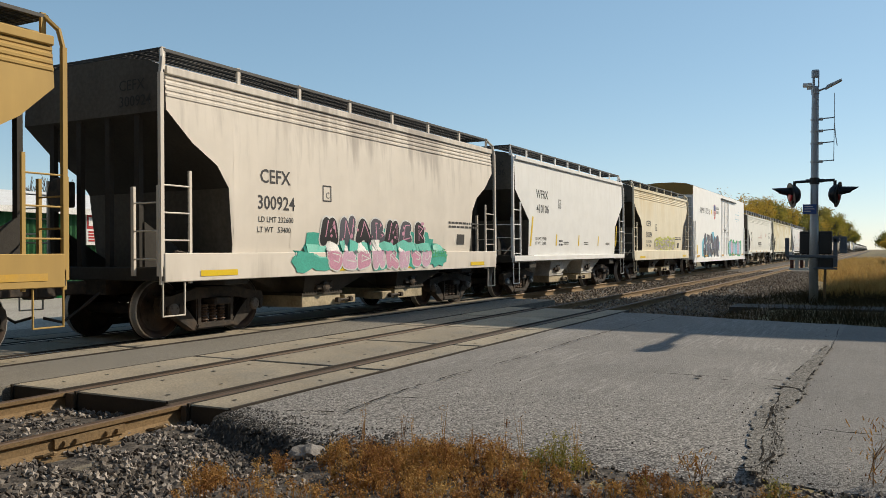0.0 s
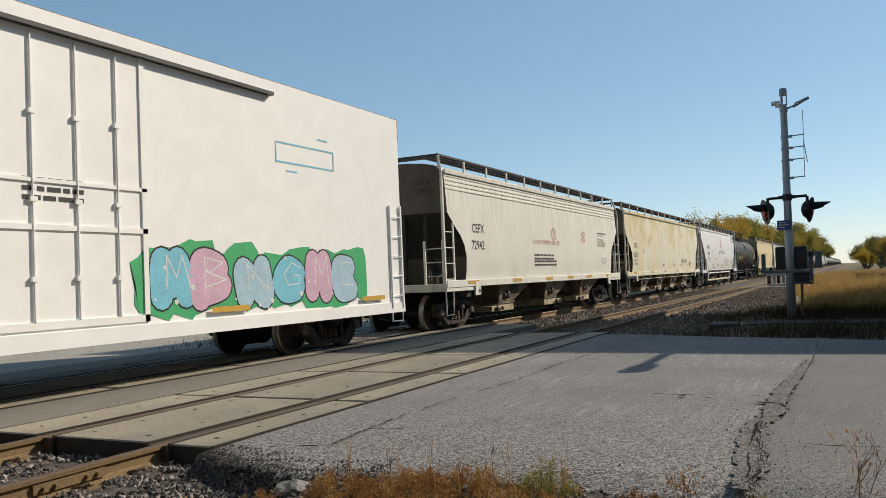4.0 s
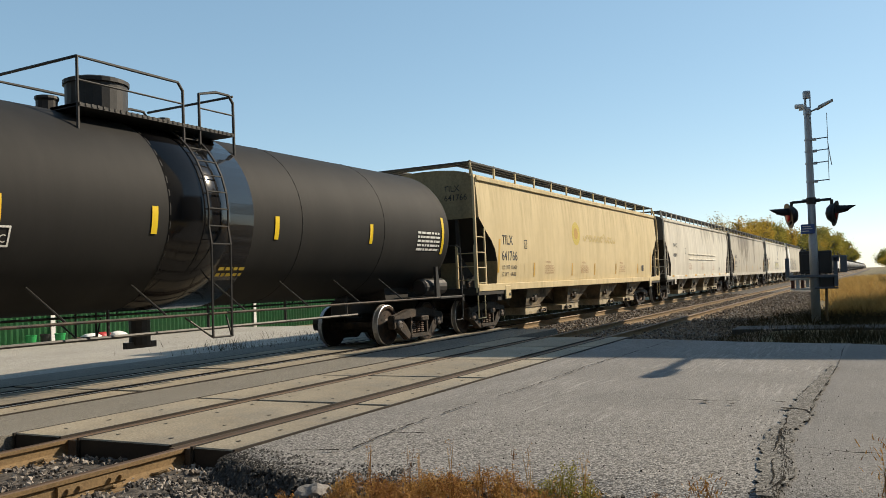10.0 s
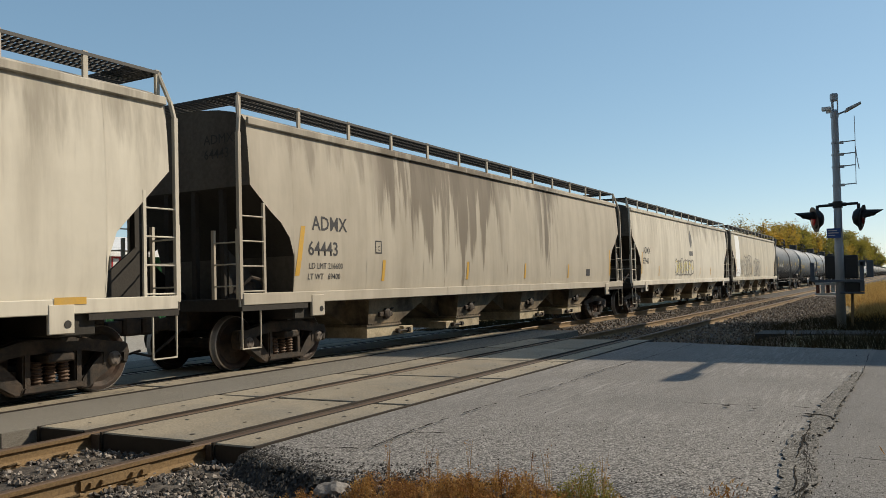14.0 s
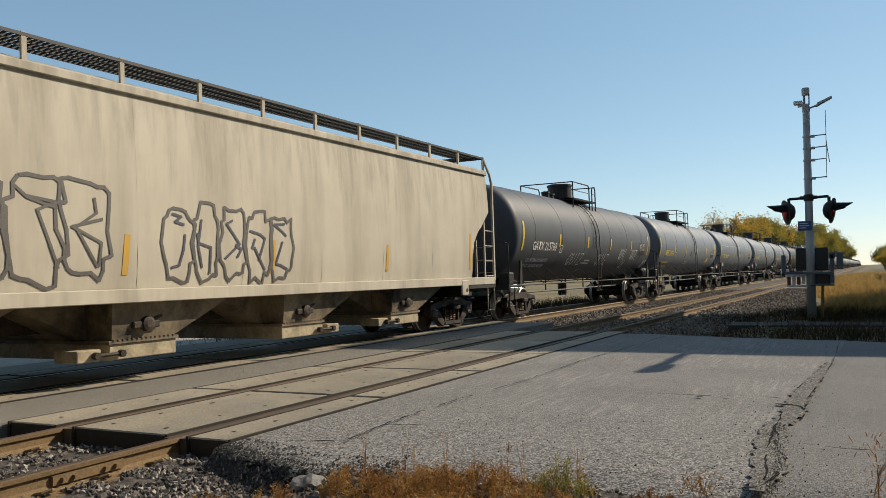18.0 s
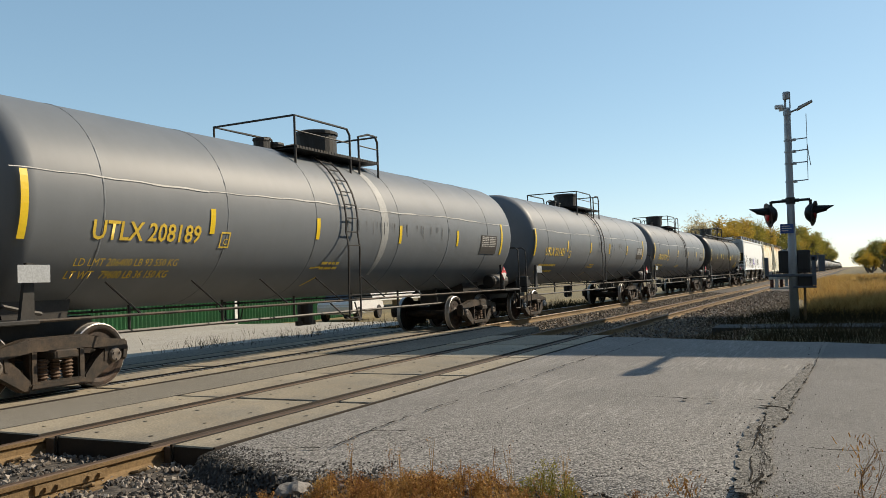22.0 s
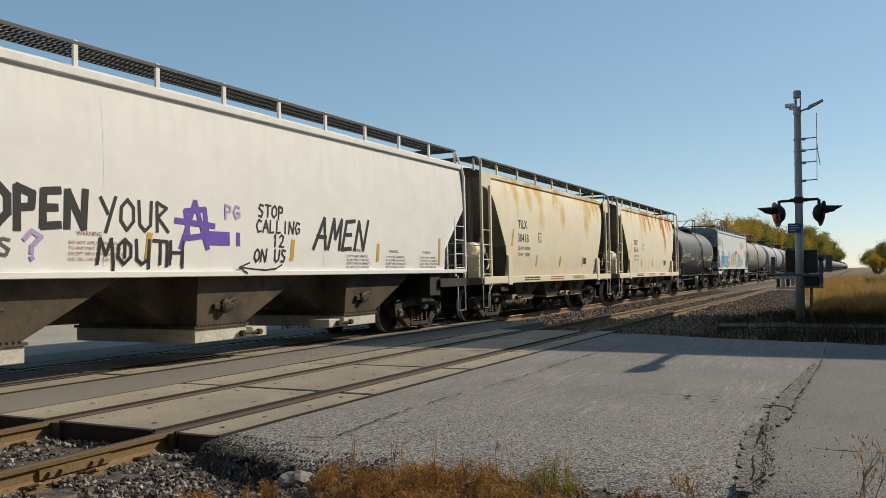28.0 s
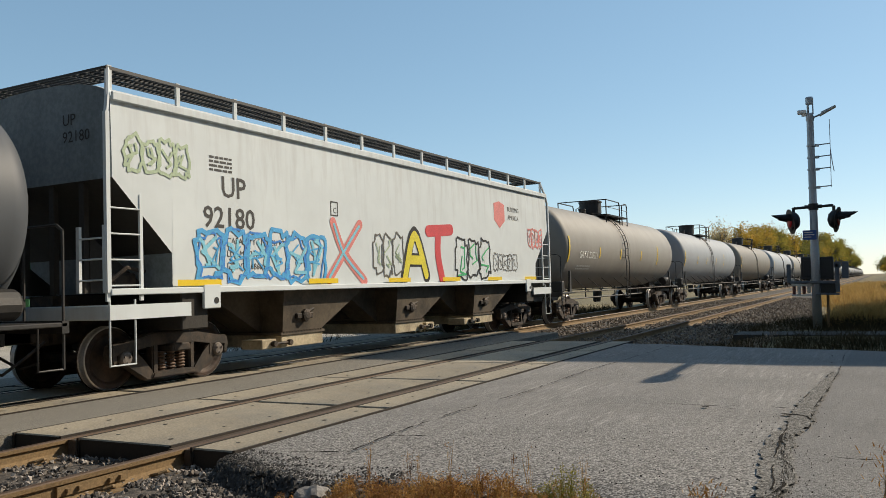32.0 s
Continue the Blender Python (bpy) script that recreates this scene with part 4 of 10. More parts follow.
    # weld seams on the side sheet
    for x in sx:
        strokes(car, "weld_seam", [[(x, zs + 0.1), (x, ze - 0.06)]], 0.016, P.get("seam_mat", car_mat), wf, lift=0.0025)
    trim = P.get("trim", car_mat)
    for k in range(P.get("ribs", 0)):
        bm = B()
        z = ze - 0.10 - k * P.get("rib_gap", 0.085)
        box(bm, xe, L - xe, -wf(z) - 0.016, -wf(z) + 0.02, z - 0.028, z + 0.028, bev=0.01)
        part("side_rib", bm, trim, car)
    for xa in (P.get("board_from", 0.15) - 0.02, L - P.get("board_from", 0.15) - 0.50):
        # cross board at the roof end
        zb = P.get("board_z", 4.50)
        part("cross_board", lattice(xa, xa + 0.53, -1.45, 1.45, zb - 0.04, zb - 0.006, 7, 5, 0.022), M["grate"], car, "dark open steel grating")
    for s_ in (-1, 1):
        # top chord and side sill
        bm = B()
        y = s_ * (wf(ze) + 0.01)
        box(bm, xe, L - xe, min(y, y + s_ * 0.05), max(y, y + s_ * P.get("ledge", 0.085)), ze - 0.06, ze + 0.06, bev=0.012)
        part("top_chord", bm, trim, car)
        bm = B()
        y = s_ * 1.585
        box(bm, P.get("sill_from", 0.05), L - P.get("sill_from", 0.05), min(y, y + s_ * 0.06), max(y, y + s_ * 0.06), P.get("sill_lo", zs - 0.10), P.get("sill_hi", zs + 0.09), bev=0.01)
        part("side_sill", bm, trim, car)
        lo = P.get("sill_lo", zs - 0.10)
        if P.get("jack"):
            # slotted jacking plates and the rod that hangs below the sill
            for a in (1.72, L - 2.08):
                bm = B()
                box(bm, a, a + 0.36, s_ * 1.63 - 0.025, s_ * 1.63 + 0.025, lo - 0.24, lo + 0.13, bev=0.012)
                jp = part("jacking_plate", bm, trim, car)
                bm = B()
                lathe(bm, [(-0.004, 0.05), (0.004, 0.05)], (a + 0.26, s_ * 1.657, lo - 0.12), "y", 12)
                part("jack_hole", bm, M["steel_black"], jp)
        if P.get("rod"):
            bm = B()
            pipe(bm, [(2.3, s_ * 1.6, lo - 0.16), (L - 2.3, s_ * 1.6, lo - 0.16)], 0.014, 6)
            for k in range(7):
                a = 2.6 + (L - 5.2) * k / 6
                box(bm, a - 0.014, a + 0.014, s_ * 1.6 - 0.01, s_ * 1.6 + 0.01, lo - 0.17, lo + 0.01)
            part("uncoupling_rod", bm, trim, car, "thin rod hung below the sill")
        # running board on posts
        yb = s_ * P.get("board_y", 1.16)
        bm = B()
        x0, x1 = P.get("board_from", 0.15), L - P.get("board_from", 0.15)
        zb = P.get("board_z", 4.50)
        for yy in (-0.30, -0.1, 0.1, 0.30):
            box(bm, x0, x1, yb + yy - 0.012, yb + yy + 0.012, zb - 0.045, zb)
        nb = int((x1 - x0) / 0.085)
        for i in range(nb + 1):
            x = x0 + (x1 - x0) * i / nb
            box(bm, x - 0.008, x + 0.008, yb - 0.30, yb + 0.30, zb - 0.03, zb - 0.004)
        part("running_board", bm, M["grate"], car, "dark open steel grating")
        np_ = P["posts"]
        bm = B()
        zlo = ze + 0.06
        box(bm, -0.035, 0.035, -0.02, 0.02, zlo, zb + 0.015)
        post_me = mesh_of("walkway_post", bm, trim)
        for i in range(np_):
            x = x0 + 0.06 + (x1 - x0 - 0.12) * i / (np_ - 1)
            put("walkway_post", post_me, car, at=(x, s_ * (wf(ze) - 0.02) if abs(wf(ze)) < abs(yb) + 0.3 else s_ * (abs(yb) + 0.29), 0))
        # ladders at both ends
        for at_end in (0, 1):
            lw = 0.56
            lx = 0.03 if not at_end else L - 0.03 - lw
            long_first = (at_end == 0)
            bm = ladder_mesh(zs - 0.12, P.get("ladder_top", 2.75), lw, 4)
            lad = part("side_ladder", bm, trim, car)
            lad.location = (lx, s_ * 1.60, 0)
            bm = B()
            xx = 0.03 if not at_end else L - 0.03
            pt, inw = P.get("post_top", ze + 0.05), 1 if not at_end else -1
            box(bm, xx - 0.032, xx + 0.032, s_ * 1.60 - 0.03, s_ * 1.60 + 0.03, zs, pt - 0.28)
            zb_, yb_ = P.get("board_z", 4.50), P.get("board_y", 1.16) + 0.28
            for pa, pb in (((0.0, 1.60, pt - 0.30), (0.05, 1.57, pt - 0.05)), ((0.05, 1.57, pt - 0.06), (0.16, yb_, zb_ - 0.01))):
                beam(bm, (xx + inw * pa[0], s_ * pa[1], pa[2]), (xx + inw * pb[0], s_ * pb[1], pb[2]), 0.034, 6)
            part("corner_post", bm, trim, car)
            bm = ladder_mesh(zs, 2.3, 0.52, 3, plane="y")
            lad = part("end_ladder", bm, trim, car)
            lad.location = (xx - (0.03 if not at_end else -0.03), s_ * 1.58 - (0.52 if s_ > 0 else 0), 0)
    # roof hatches
    nh = P.get("hatches", 5)
    bm = B()
    box(bm, -0.5, 0.5, -0.4, 0.4, zt - 0.02, zt + 0.13, bev=0.03)
    hatch_me = mesh_of("roof_hatch", bm, car_mat)
    for i in range(nh):
        put("roof_hatch", hatch_me, car, at=(L * (i + 0.7) / (nh + 0.4), 0, 0))
    # end platforms, bolster webs and centre sill
    bm = B()
    box(bm, 0.2, L - 0.2, -0.25, 0.25, 0.70, zs - 0.02)
    part("centre_sill", bm, M["truck"], car)
    for at_end in (0, 1):
        f = (lambda x: x) if not at_end else (lambda x: L - x)
        bm = B()
        a, b = sorted((f(0.03), f(0.22)))
        box(bm, a, b, -1.58, 1.58, zp - 0.17, zp + 0.03, bev=0.015)
        a, b = sorted((f(0.22), f(1.3)))
        box(bm, a, b, -1.3, 1.3, zp - 0.12, zp - 0.06)
        for s_ in (-1, 1):
            a, b = sorted((f(0.03), f(cut[-1][0] + 0.3)))
            box(bm, a, b, s_ * 1.61 - 0.02, s_ * 1.61 + 0.02, zp - 0.17, zp + 0.03)
        part("end_platform", bm, P.get("plat_mat", P.get("end_mat", M["grime_shade"])), car)
        bm = B()
        a, b = sorted((f(1.35), f(1.9)))
        box(bm, a, b, -1.56, 1.56, 0.82, zs + 0.05, bev=0.02)
        # near-black here paints the shade between sill and truck
        part("body_bolster", bm, M["grime_shade"], car)
        for y in (-0.95, -0.32, 0.32, 0.95):
            bm = B()
            a, b = sorted((f(xe + 0.02), f(xe + 0.10)))
            box(bm, a, b, y - 0.05, y + 0.05, zs, cut[0][1] + 0.1)
            part("end_post", bm, P.get("end_mat", M["grime_shade"]), car)
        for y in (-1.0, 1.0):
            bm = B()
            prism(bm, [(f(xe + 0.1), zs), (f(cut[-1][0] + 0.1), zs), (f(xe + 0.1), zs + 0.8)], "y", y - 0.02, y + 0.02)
            part("end_gusset", bm, P.get("end_mat", M["grime_shade"]), car)
        # brake wheel, pipes and a small box on the platform
        if not at_end:
            bm = B()
            lathe(bm, [(0.0, 0.25), (0.02, 0.27), (0.04, 0.25)], (-0.03, 0.55, 2.25), "x", 16)
            for k in range(6):
                a_ = k * math.pi / 3
                beam(bm, (0, 0.55, 2.25), (0, 0.55 + 0.25 * math.cos(a_), 2.25 + 0.25 * math.sin(a_)), 0.012)
            part("brake_wheel", bm, M["truck"], car)
            bm = B()
            box(bm, 0.0, 0.18, 0.4, 0.7, 2.05, 2.45, bev=0.02)
            part("brake_housing", bm, M["truck"], car)
            bm = B()
            beam(bm, (0.09, 0.55, 2.05), (0.09, 0.55, zs), 0.02)
            part("brake_chain_rod", bm, M["truck"], car)
            bm = B()
            box(bm, 0.55, 0.95, -1.1, -0.75, zs, zs + 0.28, bev=0.03)
            part("control_valve", bm, M["truck"], car)
            bm = B()
            pipe(bm, [(0.3, -1.2, zs + 0.1), (0.6, -1.3, zs + 0.35), (1.0, -1.2, zs + 0.30)], 0.03)
            part("air_pipe", bm, M["truck"], car)
        else:
            bm = B()
            box(bm, L - 0.9, L - 0.6, -0.9, -0.55, zs, zs + 0.2, bev=0.02)
            part("tool_box", bm, M["truck"], car)
        # grab irons by the ladder and the stirrup step below it
        for s_ in (-1, 1):
            bm = B()
            a, b = f(0.05), f(0.47)
            pipe(bm, [(a, s_ * 1.6, zs - 0.1), (a, s_ * 1.6, 0.42), (b, s_ * 1.6, 0.42), (b, s_ * 1.6, zs - 0.1)], 0.016)
            part("stirrup_step", bm, trim, car)
    # outlet hoppers below the sill
    nb = P["bays"]
    b0, b1 = P.get("bay_span", (2.55, L - 2.55))
    bl = (b1 - b0) / nb
    for i in range(nb):
        cx = b0 + bl * (i + 0.5)
        bm = B()
        top, bot = zs - 0.04, P.get("bay_bottom", 0.42)
        tw, bw = bl * 0.5 - 0.05, P.get("outlet", 0.54)
        if P["side"] == "round":
            loop_t = [(cx - tw, -1.45), (cx + tw, -1.45), (cx + tw, 1.45), (cx - tw, 1.45)]
            loop_b = [(cx - bw, -1.30), (cx + bw, -1.30), (cx + bw, 1.30), (cx - bw, 1.30)]
            zg = bot
        else:
            # the slope sheet at the lead side lies well inside the side sheets
            loop_t = [(cx - bw - 0.08, -1.45), (cx + tw, -1.45), (cx + tw, 1.45), (cx - bw - 0.08, 1.45), (cx - bw - 0.06, 0.85), (cx - tw, 0.8), (cx - tw, -0.8), (cx - bw - 0.06, -0.85)]
            loop_b = [(cx - bw, -1.33), (cx + bw, -1.33), (cx + bw, 1.33), (cx - bw, 1.33), (cx - bw, 0.85), (cx - bw - 0.01, 0.8), (cx - bw - 0.01, -0.8), (cx - bw, -0.85)]
            zg = bot + 0.15
        t = [bm.verts.new((*v, top)) for v in loop_t]
        m_ = [bm.verts.new((*v, zg)) for v in loop_b]
        for k in range(len(t)):
            bm.faces.new((t[k], t[(k + 1) % len(t)], m_[(k + 1) % len(t)], m_[k]))
        bm.faces.new(m_)
        bm.faces.new(t[::-1])
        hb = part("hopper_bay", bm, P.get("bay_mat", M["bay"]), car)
        bm = B()
        box(bm, cx - bw - 0.05, cx + bw + 0.08, -1.34, 1.34, bot - 0.10, zg - 0.03, bev=0.01)
        part("outlet_gate", bm, P.get("gate_mat", M["gate"]), hb)
        if not FAR_CAR[0]:
            bm = B()
            box(bm, cx - bw - 0.08, cx + bw + 0.10, -1.37, 1.37, zg - 0.03, zg + 0.015)
            for k in range(14):
                a = cx - bw + (2 * bw) * k / 13
                box(bm, a - 0.014, a + 0.014, -1.385, -1.35, zg + 0.012, zg + 0.03)
            part("outlet_flange", bm, P.get("bay_mat", M["bay"]), hb)
            sd = -1 if (i + nb) % 2 else 1
            bm = B()
            a, b = sorted((cx + sd * (bw + 0.20), cx + sd * (bw + 0.58)))
            box(bm, a, b, -1.36, -0.9, bot - 0.09, bot + 0.07, bev=0.01)
            part("gate_frame", bm, P.get("gate_mat", M["gate"]), hb)
            bm = B()
            beam(bm, (cx + sd * (bw - 0.12), -1.40, bot - 0.01), (cx + sd * (bw + 0.34), -1.40, bot - 0.01), 0.028)
            for u in (-0.10, 0.32):
                lathe(bm, [(-0.05, 0.05), (0.03, 0.05)], (cx + sd * (bw + u), -1.40, bot - 0.01), "y", 8)
            part("gate_rack", bm, M["truck"], hb, "dark gate opening shaft")
        bm = B()
        zv = (top + bot) / 2
        box(bm, cx - 0.24, cx + 0.24, -1.43, -1.33, zv - 0.06, zv + 0.04, bev=0.015)
        lathe(bm, [(0.05, 0.11), (-0.05, 0.11), (-0.07, 0.06)], (cx + 0.02, -1.40, zv), "y", 10)
        beam(bm, (cx - 0.2, -1.40, zv - 0.04), (cx + 0.3, -1.38, zv + 0.11), 0.03)
        part("vibrator_bracket", bm, M["truck"], hb)
    running_gear(car, (1.63, L - 1.63), seed)
    couplers(car, L)
    CARS.append((car, x_lead, L))
    return car, wf, L


def tank(name, x_lead, L, P, seed):
    """A tank car: shell with dished heads, top platform, ladder, end platforms and side rail."""
    car = grp(name, pose(x_lead, FAR_Y, 0), P["label"], "rail car", "rail cars of the freight train")
    R, zc, e = P.get("R", 1.50), P.get("zc", 2.62), P.get("inset", 0.6)
    e2 = P.get("inset_tail", 0.3)
    bm = B()
    prof = [(e, 0.0), (e + 0.02, 0.3 * R), (e + 0.07, 0.55 * R), (e + 0.14, 0.75 * R), (e + 0.20, 0.86 * R), (e + 0.27, 0.93 * R), (e + 0.35, 0.975 * R), (e + 0.44, 0.995 * R), (e + 0.52, R)]
    full = prof + [(L / 2 - 1.2, R), (L / 2 + 1.2, R)] + [(L - u + e - e2, r) for u, r in reversed(prof)]
    lathe(bm, full, (0, 0, zc), "x", 56)
    put("tank_shell", mesh_of("tank_shell", bm, P["paint"], smooth=True), car)

    def wf(z):
        d = z - zc
        return math.sqrt(max(0.01, R * R - d * d)) + 0.008
    dark = P.get("fittings", M["steel_black"])
    # ring seams
    for u in P.get("rings", (0.13, 0.27, 0.41, 0.59, 0.73, 0.87)):
        bm = B()
        lathe(bm, [(-0.02, R + 0.001), (-0.01, R + 0.008), (0.01, R + 0.008), (0.02, R + 0.001)], (L * u, 0, zc), "x", 40)
        part("ring_seam", bm, P["paint"], car)
    # top platform with railing and manway
    zt = zc + R
    mid = P.get("mid", L / 2)
    px0, px1 = mid - P.get("plat", 1.55), mid + P.get("plat", 1.55)
    bm = B()
    for s_ in (-1, 1):
        box(bm, px0, px1, s_ * 0.75 - 0.30, s_ * 0.75 + 0.30, zt - 0.10, zt - 0.05)
        for i in range(int((px1 - px0) / 0.1)):
            box(bm, px0 + i * 0.1, px0 + i * 0.1 + 0.03, s_ * 0.75 - 0.31, s_ * 0.75 + 0.31, zt - 0.085, zt - 0.045)
    part("platform_grating", bm, dark, car)
    bm = B()
    h = P.get("rail_h", 0.54)
    for s_ in (-1, 1):
        y = s_ * 1.02
        if P.get("rail_style", 0) == 0:
            for a, b in ((px0, px0 + 1.95), (px0 + 2.3, px1)):
                pipe(bm, [(a, y, zt - 0.42), (a, y, zt + h - (0.0 if a == px0 else 0.1)), ((a + b) / 2, y, zt + h), (b - 0.1, y, zt + h), (b, y, zt + h - 0.12), (b, y, zt - 0.42)], 0.025)
                pipe(bm, [(a, y, zt + h * 0.45), (b, y, zt + h * 0.45)], 0.014)
        else:
            pipe(bm, [(px0 - 0.7, y * 0.6, zt - 0.1), (px0, y, zt + h * 0.8), (px0 + 0.9, y, zt + h), (px1 - 0.1, y, zt + h), (px1, y, zt + h - 0.1), (px1, y, zt - 0.42)], 0.025)
            pipe(bm, [(mid + 0.3, y, zt - 0.2), (mid + 0.3, y, zt + h)], 0.022)
    for xx in (px0, px1):
        pipe(bm, [(xx, -1.02, zt + h), (xx, 1.02, zt + h)] if P.get("rail_style", 0) == 0 else [(px1, -1.02, zt + h), (px1, 1.02, zt + h)], 0.022)
    part("platform_railing", bm, dark, car)
    bm = B()
    mx = mid + P.get("man", -0.4)
    ms = P.get("man_size", 1.0)
    lathe(bm, [(u * ms, v * ms) for u, v in ((-0.15, 0.43), (0.08, 0.43), (0.10, 0.46), (0.54, 0.46), (0.54, 0.49), (0.60, 0.49), (0.63, 0.42), (0.64, 0.2), (0.64, 0.0))], (mx, 0, zt), "z", 24)
    box(bm, mx + 0.44 * ms, mx + 0.56 * ms, -0.06, 0.06, zt + 0.44 * ms, zt + 0.58 * ms)
    part("manway", bm, dark, car)
    for dx, r, hh in ((-1.2, 0.15, 0.18), (0.75, 0.17, 0.14), (1.05, 0.10, 0.22)):
        bm = B()
        if abs(mid + dx - mx) < 0.66:
            dx = -dx
        lathe(bm, [(-0.12, r), (hh, r), (hh + 0.03, r * 1.15), (hh + 0.07, r * 1.1), (hh + 0.08, 0.0)], (mid + dx, 0.1, zt), "z", 12)
        part("valve", bm, dark, car)
    # ladders over both shoulders
    bm = B()
    beam(bm, (0, 0, 0), (0.42, 0, 0), 0.013, 5)
    rung_me = mesh_of("rung", bm, dark)
    for s_ in (-1, 1):
        bm = B()
        lx0 = mid + P.get("ladder", 0.35)
        lx1 = lx0 + 0.42
        arc = [(math.cos(a) * (R + 0.07), math.sin(a) * (R + 0.07)) for a in [radians(82 - 10 * i) for i in range(10)]] + [(R + 0.10, -0.5), (R + 0.08, -1.5), (R + 0.08, -1.95)]
        for x in (lx0, lx1):
            pipe(bm, [(x, s_ * y, zc + z) for y, z in arc], 0.02, 5)
        spots = []
        for i in range(13):
            k = i / 12 * (len(arc) - 1)
            a = int(min(k, len(arc) - 2))
            y = arc[a][0] + (arc[a + 1][0] - arc[a][0]) * (k - a)
            z = arc[a][1] + (arc[a + 1][1] - arc[a][1]) * (k - a)
            spots.append((lx0, s_ * y, zc + z))
        pipe(bm, [(lx0 - 0.45, s_ * 1.45, 0.98), (lx0, s_ * 1.55, 0.66), (lx1, s_ * 1.55, 0.66), (lx1 - 0.0, s_ * 1.45, 0.98)], 0.016)
        lad = part("tank_ladder", bm, dark, car)
        for at in () if FAR_CAR[0] else spots:
            put("rung", rung_me, lad, at=at)
        # long side handrail on brackets
        bm = B()
        pipe(bm, [(1.2, s_ * 1.52, 1.02), (L - 1.2, s_ * 1.52, 1.02)], 0.024)
        part("side_handrail", bm, P.get("rail_mat", M["truck"]), car)
        for i in range(0 if FAR_CAR[0] else 8):
            x = 2.9 + (L - 5.8) * i / 7
            bm = B()
            pipe(bm, [(x, s_ * 1.52, 1.02), (x - 0.22, s_ * (wf(1.5) + 0.02), 1.50)], 0.016)
            part("rail_bracket", bm, dark, car)
    # underside: bottom outlet, saddles and stub sills
    bm = B()
    lathe(bm, [(0.55, 0.17), (0.95, 0.17)], (L / 2, 0, 0), "z", 12)
    box(bm, L / 2 - 0.3, L / 2 + 0.3, -0.05, 0.05, 0.50, 0.60)
    for i in range(6):
        x = 3.6 + (L - 7.2) * i / 5
        beam(bm, (x, -0.5, 1.15), (x, -0.5, 0.72), 0.025)
    pipe(bm, [(3.2, -0.5, 0.74), (L - 3.2, -0.5, 0.74)], 0.03)
    part("bottom_outlet", bm, dark, car)
    for at_end in (0, 1):
        f = (lambda x: x) if not at_end else (lambda x: L - x)
        bm = B()
        a, b = sorted((f(0.0), f(3.1)))
        box(bm, a, b, -0.28, 0.28, 0.72, 1.02, bev=0.02)
        prism(bm, [(f(1.35), 0.98), (f(2.3), 0.98), (f(2.45), 1.55), (f(1.2), 1.45)], "y", -0.7, 0.7)
        part("stub_sill", bm, dark, car)
        bm = B()
        a, b = sorted((f(0.02), f(1.25)))
        box(bm, a, b, -1.55, 1.55, 0.98, 1.04, bev=0.012)
        a, b = sorted((f(0.0), f(0.10)))
        box(bm, a, b, -1.55, 1.55, 0.90, 1.06)
        part("end_platform", bm, dark, car)
        for s_ in (-1, 1):
            bm = B()
            a, b = f(0.06), f(1.15)
            pipe(bm, [(a, s_ * 1.52, 0.45), (a, s_ * 1.52, 2.2), ], 0.02)
            pipe(bm, [(a, s_ * 1.52, 2.2), (a, s_ * 1.4, 2.28), (a, s_ * 0.75, 2.28), (a, s_ * 0.75, 1.05)], 0.02)
            pipe(bm, [(a, s_ * 1.52, 0.45), (f(0.42), s_ * 1.52, 0.45), (f(0.42), s_ * 1.52, 1.0)], 0.016)
            part("end_handrail", bm, dark, car)
            bm = B()
            prism(bm, [(f(1.05), 1.02), (f(1.25), 1.02), (f(1.25), 1.75), (f(1.15), 1.75)], "y", s_ * 1.42 - 0.03, s_ * 1.42 + 0.03)
            part("corner_bracket", bm, dark, car)
        bm = B()
        if at_end:
            lathe(bm, [(-0.55, 0.0), (-0.55, 0.16), (-0.5, 0.2), (0.5, 0.2), (0.55, 0.16), (0.55, 0.0)], (L - 1.0, -1.15, 1.28), "x", 14)
        else:
            box(bm, 0.5, 0.85, -1.35, -1.0, 1.05, 1.40, bev=0.03)
            pipe(bm, [(0.85, -1.2, 1.25), (1.3, -1.15, 1.15), (1.6, -1.1, 1.1)], 0.03)
        part("brake_cylinder", bm, dark, car)
    # yellow reflective strips
    for x in P.get("strips", ()):
        full_h = 0.62 if x in (P["strips"][0], P["strips"][-1]) else 0.38
        zb = P.get("strip_z", 2.22)
        patch(car, "reflective_strip", x, x + 0.11, zb - (0.17 if full_h > 0.5 else 0.0), zb + (0.70 if full_h > 0.5 else 0.40), M["yellow"], wf)
    running_gear(car, P.get("trucks", (1.75, L - 1.75)), seed)
    couplers(car, L)
    CARS.append((car, x_lead, L))
    return car, wf, L


